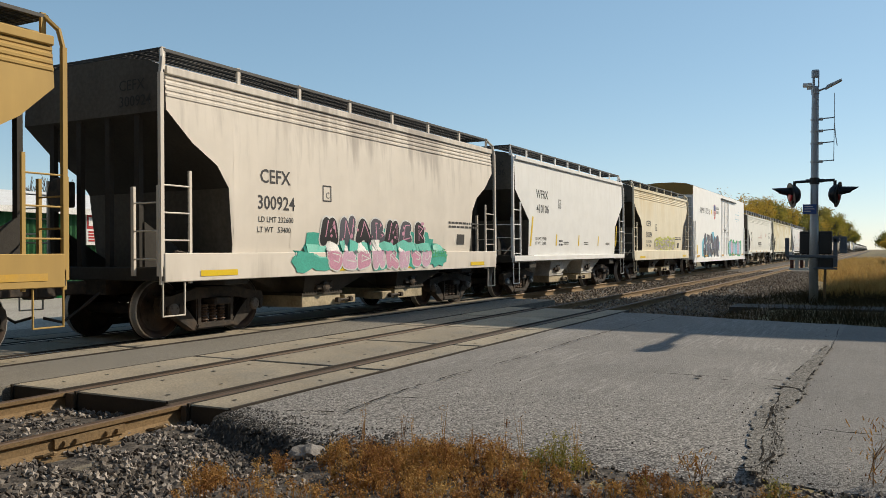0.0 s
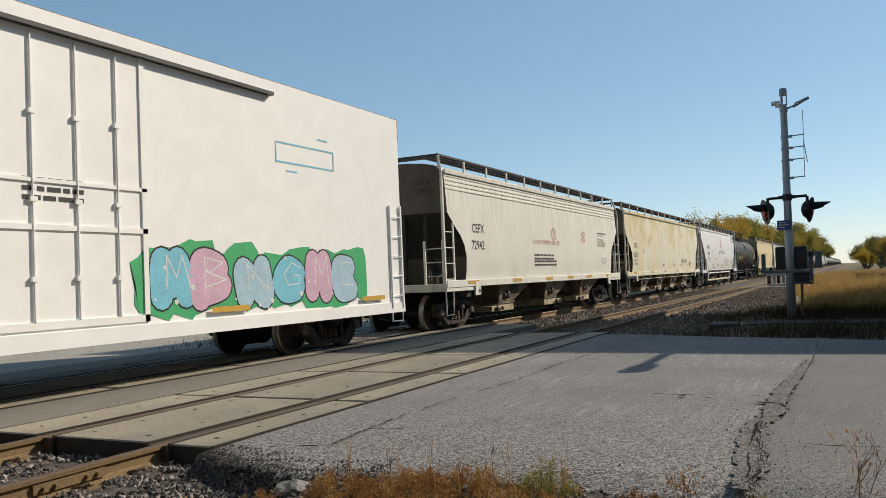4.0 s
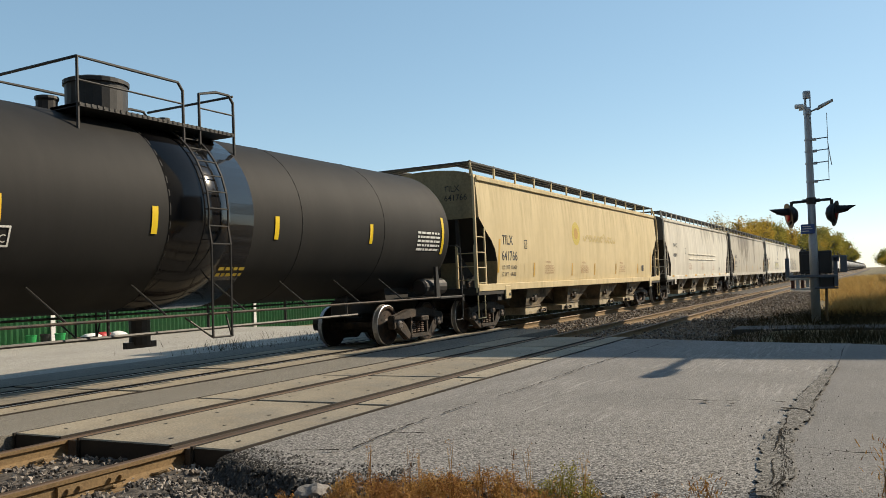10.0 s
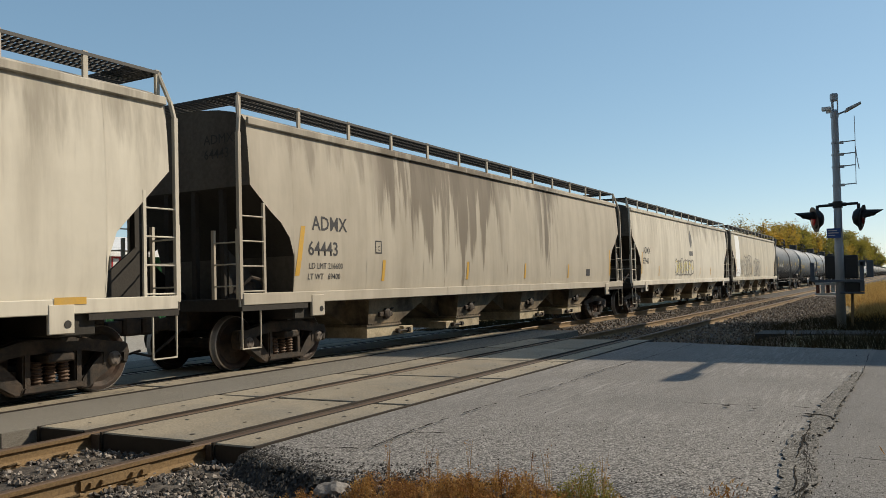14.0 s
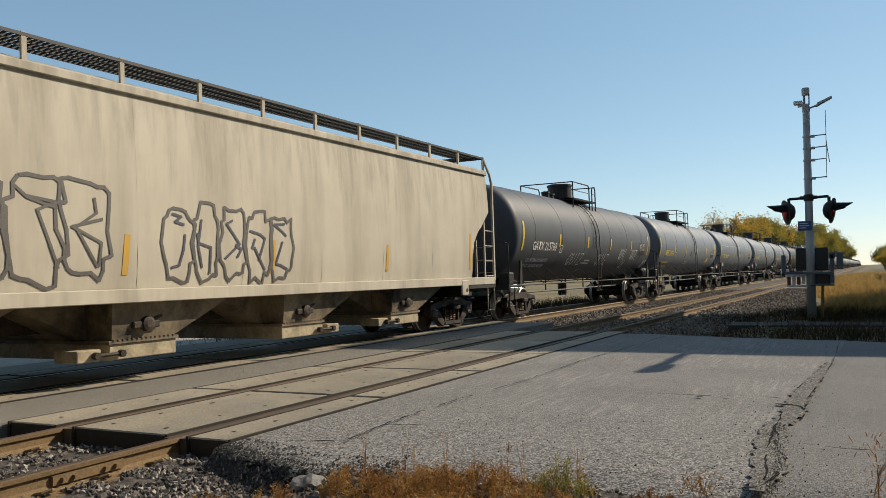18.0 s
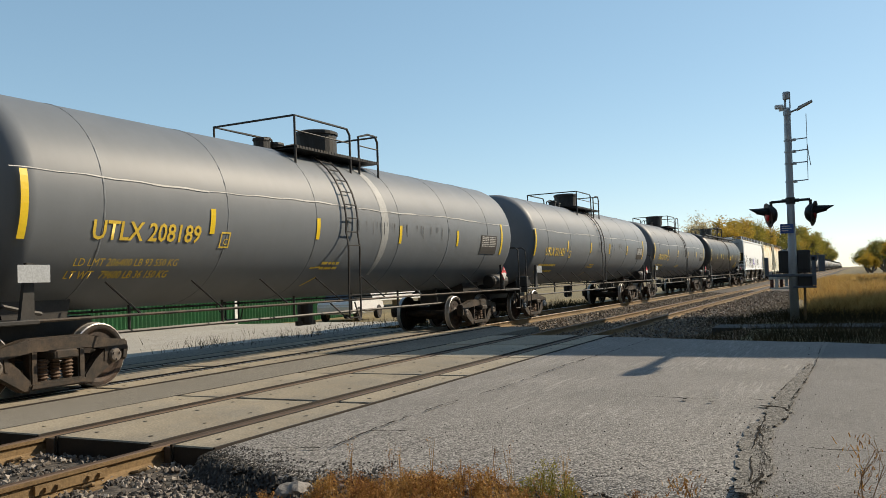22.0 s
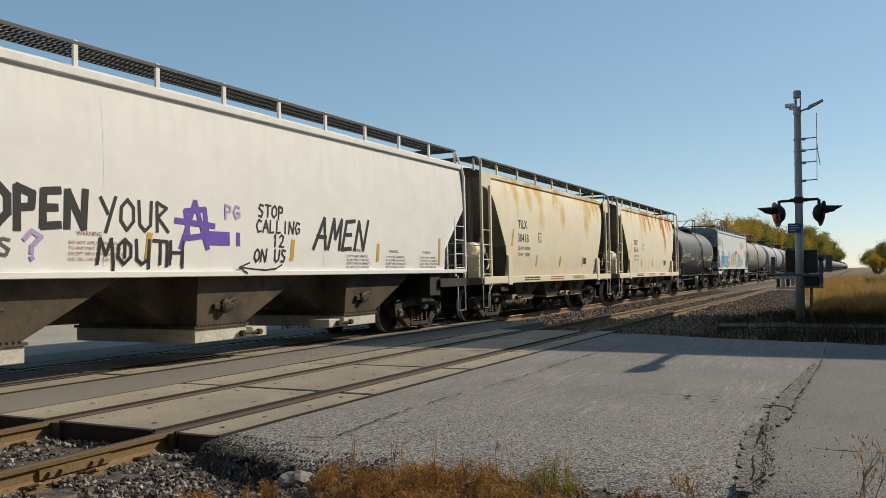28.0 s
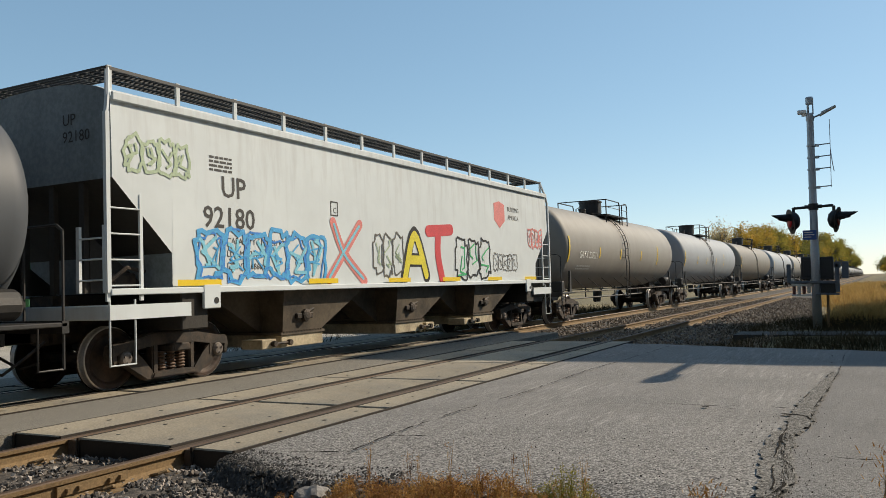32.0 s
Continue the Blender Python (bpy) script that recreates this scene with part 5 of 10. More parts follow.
def reefer(name, x_lead, L, seed):
    car = grp(name, pose(x_lead, FAR_Y, 0), "tall smooth white refrigerator car with graffiti along its lower side", "rail car", "rail cars of the freight train")
    wf = lambda z: 1.591
    z0, z1 = 0.80, 4.98
    bm = B()
    box(bm, 0.12, L - 0.12, -1.59, 1.59, z0, z1, bev=0.02)
    part("box_body", bm, M["reefer"], car)
    bm = B()
    prism(bm, [(-1.59, z1), (1.59, z1), (1.2, z1 + 0.13), (0.5, z1 + 0.2), (-0.5, z1 + 0.2), (-1.2, z1 + 0.13)], "x", 0.12, L - 0.12)
    part("roof", bm, M["reefer"], car)
    for at_end in (0, 1):
        f = (lambda x: x) if not at_end else (lambda x: L - x)
        bm = B()
        for i in range(6):
            z = z0 + 0.22 + i * 0.56
            a, b = sorted((f(0.075), f(0.125)))
            box(bm, a, b, -1.5, 1.5, z, z + 0.50, bev=0.02)
            a, b = sorted((f(0.04), f(0.08)))
            box(bm, a, b, -1.45, 1.45, z + 0.44, z + 0.50, bev=0.01)
        part("end_rib_sheet", bm, M["reefer_end"], car, "grimy white ribbed end wall")
        bm = B()
        a, b = sorted((f(0.09), f(0.122)))
        prism(bm, [(-1.58, z1 - 0.5), (1.58, z1 - 0.5), (1.58, z1 - 0.02), (1.2, z1 + 0.13), (0.5, z1 + 0.2), (-0.5, z1 + 0.2), (-1.2, z1 + 0.13), (-1.58, z1 - 0.02)], "x", a, b)
        part("end_band", bm, M["gold"], car, "dull gold excess-height band")
        for y in (-1.0, 1.0):
            bm = B()
            box(bm, min(f(0.02), f(0.07)), max(f(0.02), f(0.07)), y - 0.06, y + 0.06, z0, z0 + 1.9)
            part("end_post", bm, M["reefer_end"], car)
        for s_ in (-1, 1):
            bm = ladder_mesh(0.75, 3.0, 0.46, 5)
            lad = part("side_ladder", bm, M["reefer"], car)
            lad.location = (f(0.2) - (0.46 if at_end else 0), s_ * 1.63, 0)
            bm = B()
            pipe(bm, [(f(0.2), s_ * 1.6, z0), (f(0.2), s_ * 1.6, 0.45), (f(0.66), s_ * 1.6, 0.45), (f(0.66), s_ * 1.6, z0)], 0.016)
            part("stirrup_step", bm, M["reefer"], car)
    # plug door with rods and rail
    xd0, xd1 = L * 0.475, L * 0.475 + 3.0
    bm = B()
    for a, b, c, d in ((xd0, xd0 + 0.09, z0 + 0.1, z1 - 0.28), (xd1 - 0.09, xd1, z0 + 0.1, z1 - 0.28), (xd0, xd1, z0 + 0.1, z0 + 0.2), (xd0 + 0.1, xd1, z0 + 1.35, z0 + 1.42), (xd0 + 0.1, xd1, z0 + 1.95, z0 + 2.0)):
        box(bm, a, b, -1.615, -1.59, c, d)
    part("plug_door_frame", bm, M["reefer"], car)
    for i in range(4):
        bm = B()
        x = xd0 + 0.5 + i * 0.66
        beam(bm, (x, -1.612, z0 + 0.2), (x, -1.612, z1 - 0.35), 0.016)
        for z in (z0 + 0.7, z0 + 1.7, z0 + 2.8):
            box(bm, x - 0.05, x + 0.05, -1.64, -1.59, z, z + 0.06)
        part("locking_rod", bm, M["reefer"], car)
    bm = B()
    box(bm, xd0 - 0.1, xd1 + 2.9, -1.70, -1.60, z1 - 0.30, z1 - 0.24)
    part("door_track", bm, M["steel_black"], car)
    bm = B()
    box(bm, 0.3, L - 0.3, -0.4, 0.4, 0.65, z0)
    part("centre_sill", bm, M["truck"], car)
    bm = B()
    box(bm, 0.12, L - 0.12, -1.62, -1.55, z0 - 0.16, z0 + 0.06)
    box(bm, 0.12, L - 0.12, 1.55, 1.62, z0 - 0.16, z0 + 0.06)
    part("side_sill", bm, M["reefer"], car)
    running_gear(car, (2.3, L - 2.3), seed)
    couplers(car, L)
    CARS.append((car, x_lead, L))
    return car, wf, L

# ---- paints of the cars ----
M["gate"] = mat("dusty_outlet_gate", (0.46, 0.385, 0.26), 0.8, 0, (0.16, 0.125, 0.08), 3.0, 0.7, 0.2, 30)
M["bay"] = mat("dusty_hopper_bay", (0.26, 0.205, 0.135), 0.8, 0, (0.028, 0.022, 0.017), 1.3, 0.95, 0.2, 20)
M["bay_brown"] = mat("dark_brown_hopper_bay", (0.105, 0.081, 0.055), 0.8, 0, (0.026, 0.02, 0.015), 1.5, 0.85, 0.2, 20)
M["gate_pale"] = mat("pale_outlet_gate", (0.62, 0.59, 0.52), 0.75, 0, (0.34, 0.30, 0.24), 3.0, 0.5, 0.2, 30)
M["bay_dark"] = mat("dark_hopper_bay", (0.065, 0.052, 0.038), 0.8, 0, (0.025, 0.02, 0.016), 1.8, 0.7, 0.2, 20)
C_TAN = paint("faded_tan_grey_paint", (0.76, 0.705, 0.63), (0.64, 0.59, 0.52), 0.35)
runs(C_TAN, (0.36, 0.32, 0.29), 4.0, 1.7, 2.5, 9.0, 0.7, 2.0, 0.2)
C_GOLD = paint("golden_yellow_paint", (0.50, 0.33, 0.11), (0.33, 0.22, 0.085), 0.5)
C_WHITE = paint("clean_white_paint", (0.83, 0.84, 0.835), (0.78, 0.77, 0.74), 0.2)
C_CREAMRUST = paint("cream_paint_with_ochre_stain", (0.78, 0.72, 0.57), (0.66, 0.58, 0.41), 0.5)
runs(C_CREAMRUST, (0.66, 0.51, 0.26), 4.1, 2.6, 0.5, 8.5, 0.6, 0.9, 0.35)
C_PALE = paint("pale_grey_cream_paint", (0.77, 0.755, 0.685), (0.62, 0.60, 0.52), 0.3)
C_CREAM = paint("blotchy_cream_paint", (0.72, 0.675, 0.545), (0.585, 0.53, 0.395), 0.5, (0.66, 0.56, 0.31), 0.5)
runs(C_CREAM, (0.55, 0.44, 0.19), 4.2, 3.3, 0.5, 19.5, 0.7, 0.85, 0.16, 0.9)
C_LGREY = paint("light_grey_paint", (0.70, 0.69, 0.68), (0.54, 0.53, 0.515), 0.45)
runs(C_LGREY, (0.34, 0.325, 0.30), 1.1, -1.0, 1.0, 18.0, 0.5, 3.0, 0.35)
C_YCREAM = paint("yellow_cream_paint", (0.67, 0.55, 0.33), (0.46, 0.365, 0.195), 0.5, streak=2.1)
C_STREAK = paint("streaky_grey_cream_paint", (0.68, 0.64, 0.545), (0.38, 0.34, 0.275), 0.5, streak=1.8)
runs(C_STREAK, (0.24, 0.21, 0.165), 4.1, 1.8, 9.0, 19.5, 0.6, 2.2, 0.2)
C_STREAKD = paint("heavily_streaked_grey_paint", (0.50, 0.455, 0.375), (0.30, 0.26, 0.205), 0.5, streak=1.9)
runs(C_STREAKD, (0.16, 0.135, 0.105), 4.1, 1.5, 0.5, 14.5, 0.55, 2.4, 0.2)
runs(C_STREAKD, (0.12, 0.10, 0.08), 4.1, 4.2, 11.7, 13.9, 0.75, 3.6, 0.12, 0.07)
runs(C_STREAKD, (0.12, 0.095, 0.07), 4.1, 4.0, 3.5, 10.0, 0.72, 3.0, 0.1, 0.07)
C_BEIGE = paint("dusty_beige_paint", (0.575, 0.525, 0.425), (0.33, 0.29, 0.225), 0.6, streak=1.5)
C_TWHITE = paint("warm_white_paint", (0.79, 0.735, 0.58), (0.68, 0.60, 0.42), 0.3)
C_OCHRED = runs(paint("warm_white_paint_with_ochre_stain", (0.79, 0.735, 0.58), (0.68, 0.60, 0.42), 0.3), (0.62, 0.40, 0.10), 4.9, 3.4, 1.6, 12.2, 0.85, 1.0, 0.16, 0.4)
C_RUSTED = runs(runs(paint("warm_white_paint_with_rust_runs", (0.79, 0.735, 0.58), (0.68, 0.60, 0.42), 0.3), (0.58, 0.36, 0.09), 4.9, 3.6, 1.5, 12.4, 0.9, 1.3, 0.16, 0.25), (0.50, 0.155, 0.022), 5.0, 3.7, 4.0, 11.7, 1.0, 1.5, 0.10, 0.22)
C_UP = paint("cool_light_grey_paint", (0.625, 0.675, 0.69), (0.53, 0.57, 0.585), 0.3)
# thin dark drips under the roof edge and dust thrown up above the sill
for _m, _c in ((C_TAN, (0.30, 0.27, 0.24)), (C_WHITE, (0.70, 0.69, 0.66)), (C_CREAMRUST, (0.55, 0.48, 0.35)), (C_PALE, (0.27, 0.25, 0.21)), (C_CREAM, (0.30, 0.26, 0.19)), (C_LGREY, (0.25, 0.24, 0.23)), (C_YCREAM, (0.30, 0.23, 0.11)), (C_BEIGE, (0.17, 0.15, 0.12)), (C_UP, (0.40, 0.40, 0.40)), (C_STREAK, (0.22, 0.19, 0.15))):
    runs(_m, _c, 4.2, 2.6, -1.0, 30.0, 0.32, 6.5, 0.3)
    runs(_m, _c, 0.7, -1.2, -1.0, 30.0, 0.45, 2.6, 0.35)
C_BLACKTANK = paint("black_tank_paint", (0.016, 0.016, 0.016), (0.03, 0.029, 0.028), 0.5, rough=0.7, spec=0.22)
C_GREYTANK = paint("dark_grey_tank_paint", (0.078, 0.086, 0.097), (0.108, 0.116, 0.126), 0.45, rough=0.55, spec=0.35)
C_MIDTANK = paint("mid_grey_tank_paint", (0.155, 0.173, 0.194), (0.19, 0.208, 0.228), 0.45, rough=0.52, spec=0.35)
C_SLATETANK = paint("slate_grey_tank_paint", (0.125, 0.138, 0.153), (0.155, 0.167, 0.181), 0.45, rough=0.52, spec=0.35)
C_LPG = paint("faded_black_tank_paint", (0.020, 0.0205, 0.0215), (0.033, 0.033, 0.033), 0.5, rough=0.45, spec=0.4)
M["reefer"] = paint("smooth_white_paint", (0.91, 0.905, 0.885), (0.83, 0.82, 0.79), 0.12, rough=0.5)
M["reefer_end"] = mat("grimy_white_end", (0.60, 0.58, 0.54), 0.7, 0, (0.36, 0.33, 0.29), 2, 0.6)
M["gold"] = mat("dull_gold_band", (0.30, 0.17, 0.035), 0.5, 0, (0.22, 0.13, 0.03), 3, 0.5)


def spray(name, c, c2=None):
    return mat(name, c, 0.55, 0, c2 or tuple(v * 0.75 for v in c), 3, 0.5)


G_TEAL, G_PINK, G_LIME, G_BLUE = spray("teal_spray", (0.05, 0.42, 0.33)), spray("pink_spray", (0.62, 0.30, 0.42)), spray("lime_spray", (0.55, 0.58, 0.10)), spray("blue_spray", (0.03, 0.22, 0.62))
G_SKY, G_RED, G_YEL, G_LILAC = spray("sky_blue_spray", (0.20, 0.55, 0.70)), spray("red_spray", (0.62, 0.06, 0.07)), spray("yellow_spray", (0.72, 0.62, 0.05)), spray("lilac_spray", (0.45, 0.36, 0.66))
G_GREY, G_BLACK, G_WHITE, G_PURPLE = spray("slate_spray", (0.09, 0.09, 0.115)), spray("black_spray", (0.015, 0.015, 0.018)), spray("white_spray", (0.72, 0.72, 0.70)), spray("purple_spray", (0.14, 0.07, 0.45))
G_GREEN, G_PALE, G_SALMON = spray("green_spray", (0.05, 0.42, 0.16)), spray("pale_green_spray", (0.36, 0.45, 0.30)), spray("salmon_spray", (0.70, 0.22, 0.20))
G_PALE_BLUE = spray("pale_blue_spray", (0.40, 0.58, 0.70))
G_SLATE = spray("mid_slate_spray", (0.13, 0.13, 0.155))
G_NAVY = spray("navy_blue_paint", (0.03, 0.05, 0.22))
G_LILAC_PALE = spray("pale_lilac_spray", (0.66, 0.42, 0.55))
G_CYAN = spray("bright_blue_spray", (0.06, 0.36, 0.68))
G_THIN = spray("thin_grey_spray", (0.13, 0.12, 0.11))

CUT_ROUND = [(0.15, 3.40), (0.63, 2.98), (1.15, 2.68), (1.40, 2.35), (1.50, 1.45), (1.52, 1.00)]
CUT_DIAG = [(0.20, 3.10), (1.23, 2.25), (1.25, 1.14)]
CUT_UP = [(0.12, 2.95), (1.16, 1.95), (1.18, 1.40)]
CUT_SOFT = [(0.15, 3.05), (0.75, 2.45), (1.05, 2.15), (1.18, 1.8), (1.20, 1.20)]
CUT_BIG = [(0.28, 3.02), (0.75, 2.62), (1.0, 2.45), (1.22, 2.2), (1.32, 1.9), (1.34, 1.20)]
CUT_PD = [(0.65, 4.02), (1.0, 3.3), (1.4, 2.5), (1.65, 2.1), (1.72, 1.8), (1.75, 1.20)]
CUT_PDR = [(0.26, 4.0), (0.7, 3.3), (1.2, 2.6), (1.63, 2.12), (1.78, 1.8), (1.80, 1.20)]


ENDS = []
END_X = {}
INK, SOFT, WHT, YEL, RED = M["ink"], M["ink_soft"], M["ink_white"], M["ink_yellow"], M["ink_red"]


def marks(c, mark, number, mx, mz, nx, nz, size, ink, lines=(), end=True):
    car, wf, L = c
    word(car, mark, mx, mz, size, ink, wf, bold=size * 0.016)
    word(car, number, nx, nz, size, ink, wf, bold=size * 0.016)
    for i, s_ in enumerate(lines):
        word(car, s_, nx + 0.02 - 0.03 * i, nz - size * 0.95 - i * size * 0.75, size * 0.42, ink, wf)
    if end:
        for k, s_ in enumerate((mark, number)):
            ENDS.append((car, s_, -0.62, 3.75 - k * 0.24, 0.16, SOFT, END_X.get(car.name, 0.1)))


def hop(x, L, paint_, side, cut, bays, posts, seed, label, **kw):
    d = dict(paint=paint_, side=side, cut=cut, bays=bays, posts=posts, label=label)
    d.update(kw)
    c = hopper("covered_hopper_car", x, L, d, seed)
    END_X[c[0].name] = cut[0][0] - 0.014
    return c


def letter_blob(rng, x0, x1, z0, z1, n=14):
    """A rounded, uneven letter-like outline."""
    cx, cz, rx, rz = (x0 + x1) / 2, (z0 + z1) / 2, (x1 - x0) / 2, (z1 - z0) / 2
    pts = []
    for i in range(n):
        a = 2 * math.pi * i / n
        k = 1.0 + rng.uniform(-0.22, 0.16)
        ca, sa = math.cos(a), math.sin(a)
        pts.append((cx + rx * k * math.copysign(abs(ca) ** 0.65, ca), cz + rz * k * math.copysign(abs(sa) ** 0.65, sa)))
    return pts


def fill(car, name, pts, material, wf, lift):
    bm = B()
    zs_ = [p[1] for p in pts]
    vs = [bm.verts.new((px, 0, pz)) for px, pz in pts]
    bm.faces.new(vs)
    bmesh.ops.triangulate(bm, faces=bm.faces[:])
    bmesh.ops.subdivide_edges(bm, edges=bm.edges[:], cuts=2, use_grid_fill=True)
    for v in bm.verts:
        v.co.y = -wf(v.co.z) - lift * 0.35
    return part(name, settle(bm, car), material, car)


def graffiti(c, x0, x1, z0, z1, letters, fills, line, seed, back=None, inner=None, lw=0.035, fatness=0.34):
    """A row of painted letters in outline, with an optional cloud behind it and inner lines."""
    car, wf, L = c
    rng = random.Random(seed)
    if back:
        n = letters * 2
        for i in range(n):
            bx = x0 + (x1 - x0) * (i + 0.5) / n
            w = (x1 - x0) / n
            fill(car, "graffiti_cloud", letter_blob(rng, bx - w * 1.1, bx + w * 1.1, z0 - 0.02, z1 + rng.uniform(-0.12, 0.10)), back, wf, 0.016 + i * 0.0002)
    w = (x1 - x0) / letters
    h = z1 - z0
    for i in range(letters):
        a, b = x0 + w * i + rng.uniform(-0.08, 0.03) * w, x0 + w * (i + 1) + rng.uniform(-0.03, 0.10) * w
        za, zb = z0 + rng.uniform(0.02, 0.08) * h, z1 - rng.uniform(0.0, 0.14) * h
        if not fills:
            pts = letter_blob(rng, a, b, za, zb, 22)
            strokes(car, "graffiti_outline", [pts + [pts[0]]], lw, line, wf, lift=0.0265 + i * 0.0002)
            for _ in range(2):
                xs = [rng.uniform(a + 0.15 * w, b - 0.15 * w) for _ in range(4)]
                zz = sorted(rng.uniform(za + 0.1, zb - 0.1) for _ in range(4))
                strokes(car, "graffiti_line", [list(zip(xs, zz))], lw * 0.8, inner or line, wf, lift=0.030 + i * 0.0002)
            continue
        # fat bubble letter: a wide dark stroke under a narrower bright one, thin highlights on top
        fat = fatness * min(h, w * 1.3)
        m_ = fat * 0.5 + lw
        lean = rng.uniform(-0.12, 0.16) * w
        lines = [[(a + m_ + u * (b - a - 2 * m_) + lean * (v - 0.5) + rng.uniform(-0.03, 0.03), za + m_ + v * (zb - za - 2 * m_) + rng.uniform(-0.03, 0.03)) for u, v in pl] for pl in BRUSH[rng.choice("AEGNRSBUOM")]]
        bubble(car, "graffiti_outline", lines, fat + 2 * lw, line, wf, 0.020 + i * 0.0006)
        bubble(car, "graffiti_letter", lines, fat, fills[i % len(fills)], wf, 0.0202 + i * 0.0006 + 0.006)
        hi = [[(x + fat * 0.22, z + fat * 0.22) for x, z in l] for l in lines]
        strokes(car, "graffiti_line", hi[:1], lw * 0.7, inner or line, wf, lift=0.030 + i * 0.0006)
        if inner:
            for _ in range(3):
                cx, cz, cr = rng.uniform(a, b), rng.uniform(za, zb), rng.uniform(0.02, 0.05)
                fill(car, "graffiti_dot", [(cx + cr * math.cos(k * 0.785), cz + cr * math.sin(k * 0.785)) for k in range(8)], inner, wf, 0.034 + i * 0.0006)


def bubble(car, name, lines, width, material, wf, lift):
    """Round-ended fat painted strokes."""
    bm = B()
    n = 0
    for pts in lines:
        fine = []
        for k in range(len(pts) - 1):
            p0, p1, p2, p3 = pts[max(0, k - 1)], pts[k], pts[k + 1], pts[min(len(pts) - 1, k + 2)]
            for j in range(5):
                t = j / 5
                fine.append(tuple(0.5 * (2 * q1 + (q2 - q0) * t + (2 * q0 - 5 * q1 + 4 * q2 - q3) * t * t + (3 * q1 - q0 - 3 * q2 + q3) * t ** 3) for q0, q1, q2, q3 in zip(p0, p1, p2, p3)))
        fine.append(pts[-1])
        for x, z in fine:
            n += 1
            y = lift * 0.35 + n * 0.00001
            vs = [bm.verts.new((x + width / 2 * math.cos(k * 0.5236), -wf(z + width / 2 * math.sin(k * 0.5236)) - y, z + width / 2 * math.sin(k * 0.5236))) for k in range(12)]
            bm.faces.new(vs)
        for (xa, za), (xb, zb) in zip(fine, fine[1:]):
            d = Vector((xb - xa, zb - za))
            if d.length < 1e-4:
                continue
            d.normalize()
            n += 1
            y = lift * 0.35 + n * 0.00001
            nx, nz = -d.y * width / 2, d.x * width / 2
            bm.faces.new([bm.verts.new((px, -wf(pz) - y, pz)) for px, pz in ((xa + nx, za + nz), (xa - nx, za - nz), (xb - nx, zb - nz), (xb + nx, zb + nz))])
    return part(name, settle(bm, car), material, car)


# simple brush letters on a unit cell: polylines of (x, z)
BRUSH = {
    "A": [[(0, 0), (.5, 1), (1, 0)], [(.15, .4), (.9, .38)]], "B": [[(0, 0), (0, 1), (.7, .85), (.1, .55), (.8, .3), (0, 0)]], "C": [[(.9, .85), (.4, 1), (.05, .5), (.4, 0), (.9, .1)]],
    "E": [[(.85, 1), (.1, .95), (.05, 0), (.85, .05)], [(.05, .5), (.7, .52)]], "G": [[(.9, .85), (.4, 1), (.05, .5), (.4, 0), (.9, .15), (.9, .45), (.55, .45)]], "H": [[(0, 0), (.05, 1)], [(.9, 0), (.95, 1)], [(0, .5), (.95, .5)]],
    "I": [[(.5, 0), (.5, 1)]], "L": [[(.1, 1), (.1, 0), (.8, .05)]], "M": [[(0, 0), (.15, 1), (.5, .35), (.85, 1), (1, 0)]], "N": [[(0, 0), (.05, 1), (.85, 0), (.95, 1.05)]],
    "O": [[(.5, 1), (.1, .75), (.05, .3), (.45, 0), (.9, .3), (.9, .75), (.5, 1)]], "P": [[(.1, -.1), (.1, 1), (.8, .85), (.75, .5), (.1, .45)]], "R": [[(.1, 0), (.1, 1), (.8, .82), (.15, .5), (.9, 0)]],
    "S": [[(.85, .9), (.3, 1), (.1, .7), (.8, .35), (.6, 0), (.1, .08)]], "T": [[(0, 1), (1, .97)], [(.5, 1), (.5, 0)]], "U": [[(.05, 1), (.1, .2), (.45, 0), (.85, .2), (.92, 1)]], "Y": [[(0, 1), (.45, .5)], [(.95, 1.05), (.3, -.1)]],
    "Q": [[(.5, 1), (.1, .7), (.1, .2), (.5, 0), (.9, .3), (.9, .8), (.5, 1)], [(.6, .25), (1, -.1)]], "Z": [[(0, .95), (.9, 1), (.05, 0), (.95, .05)]], "?": [[(.1, .7), (.4, 1), (.8, .8), (.4, .45), (.4, .25)], [(.4, .1), (.45, .02)]],
}


def brush(c, s_, x, z, h, w, material, width, slant=0.0, name="spray_word", drip=0.0):
    car, wf, L = c
    lines = []
    rng = random.Random(hash(len(s_)) + int(x * 10))
    for i, ch in enumerate(s_):
        for pl in BRUSH.get(ch, ()):
            lines.append([(x + (i + u * 0.82) * w + slant * v * h, z + v * h) for u, v in pl])
            if drip and rng.random() < 0.7:
                ex, ez = lines[-1][-1]
                lines.append([(ex, ez), (ex, ez - rng.uniform(0.2, 1.0) * drip)])
    return strokes(car, name, lines, width, material, wf, lift=0.020)


def emblem_row(c, x, z, w, h, tall, width, material, seed, n=12):
    """A firm's emblem as a row of plain rounded shapes, not letters."""
    rng = random.Random(seed)
    step = w / n
    for i in range(n):
        hh = h * (1.0 if i in tall else 0.66)
        cx, rx = x + step * (i + 0.5), step * (0.36 if i not in tall else 0.42)
        k0, k1 = rng.choice(((0, 12), (1, 9), (3, 12), (0, 6), (6, 12)))
        arc = [(cx + rx * math.cos(k * 0.5236), z + hh / 2 + hh / 2 * math.sin(k * 0.5236)) for k in range(k0, k1 + 1)]
        strokes(c[0], "emblem_shape", [arc], width, material, c[1], lift=0.016)
        if rng.random() < 0.6:
            strokes(c[0], "emblem_shape", [[(cx - rx, z), (cx - rx, z + hh)]], width, material, c[1], lift=0.018)


RED_FAINT = spray("sun_faded_red_stencil", (0.42, 0.22, 0.13))


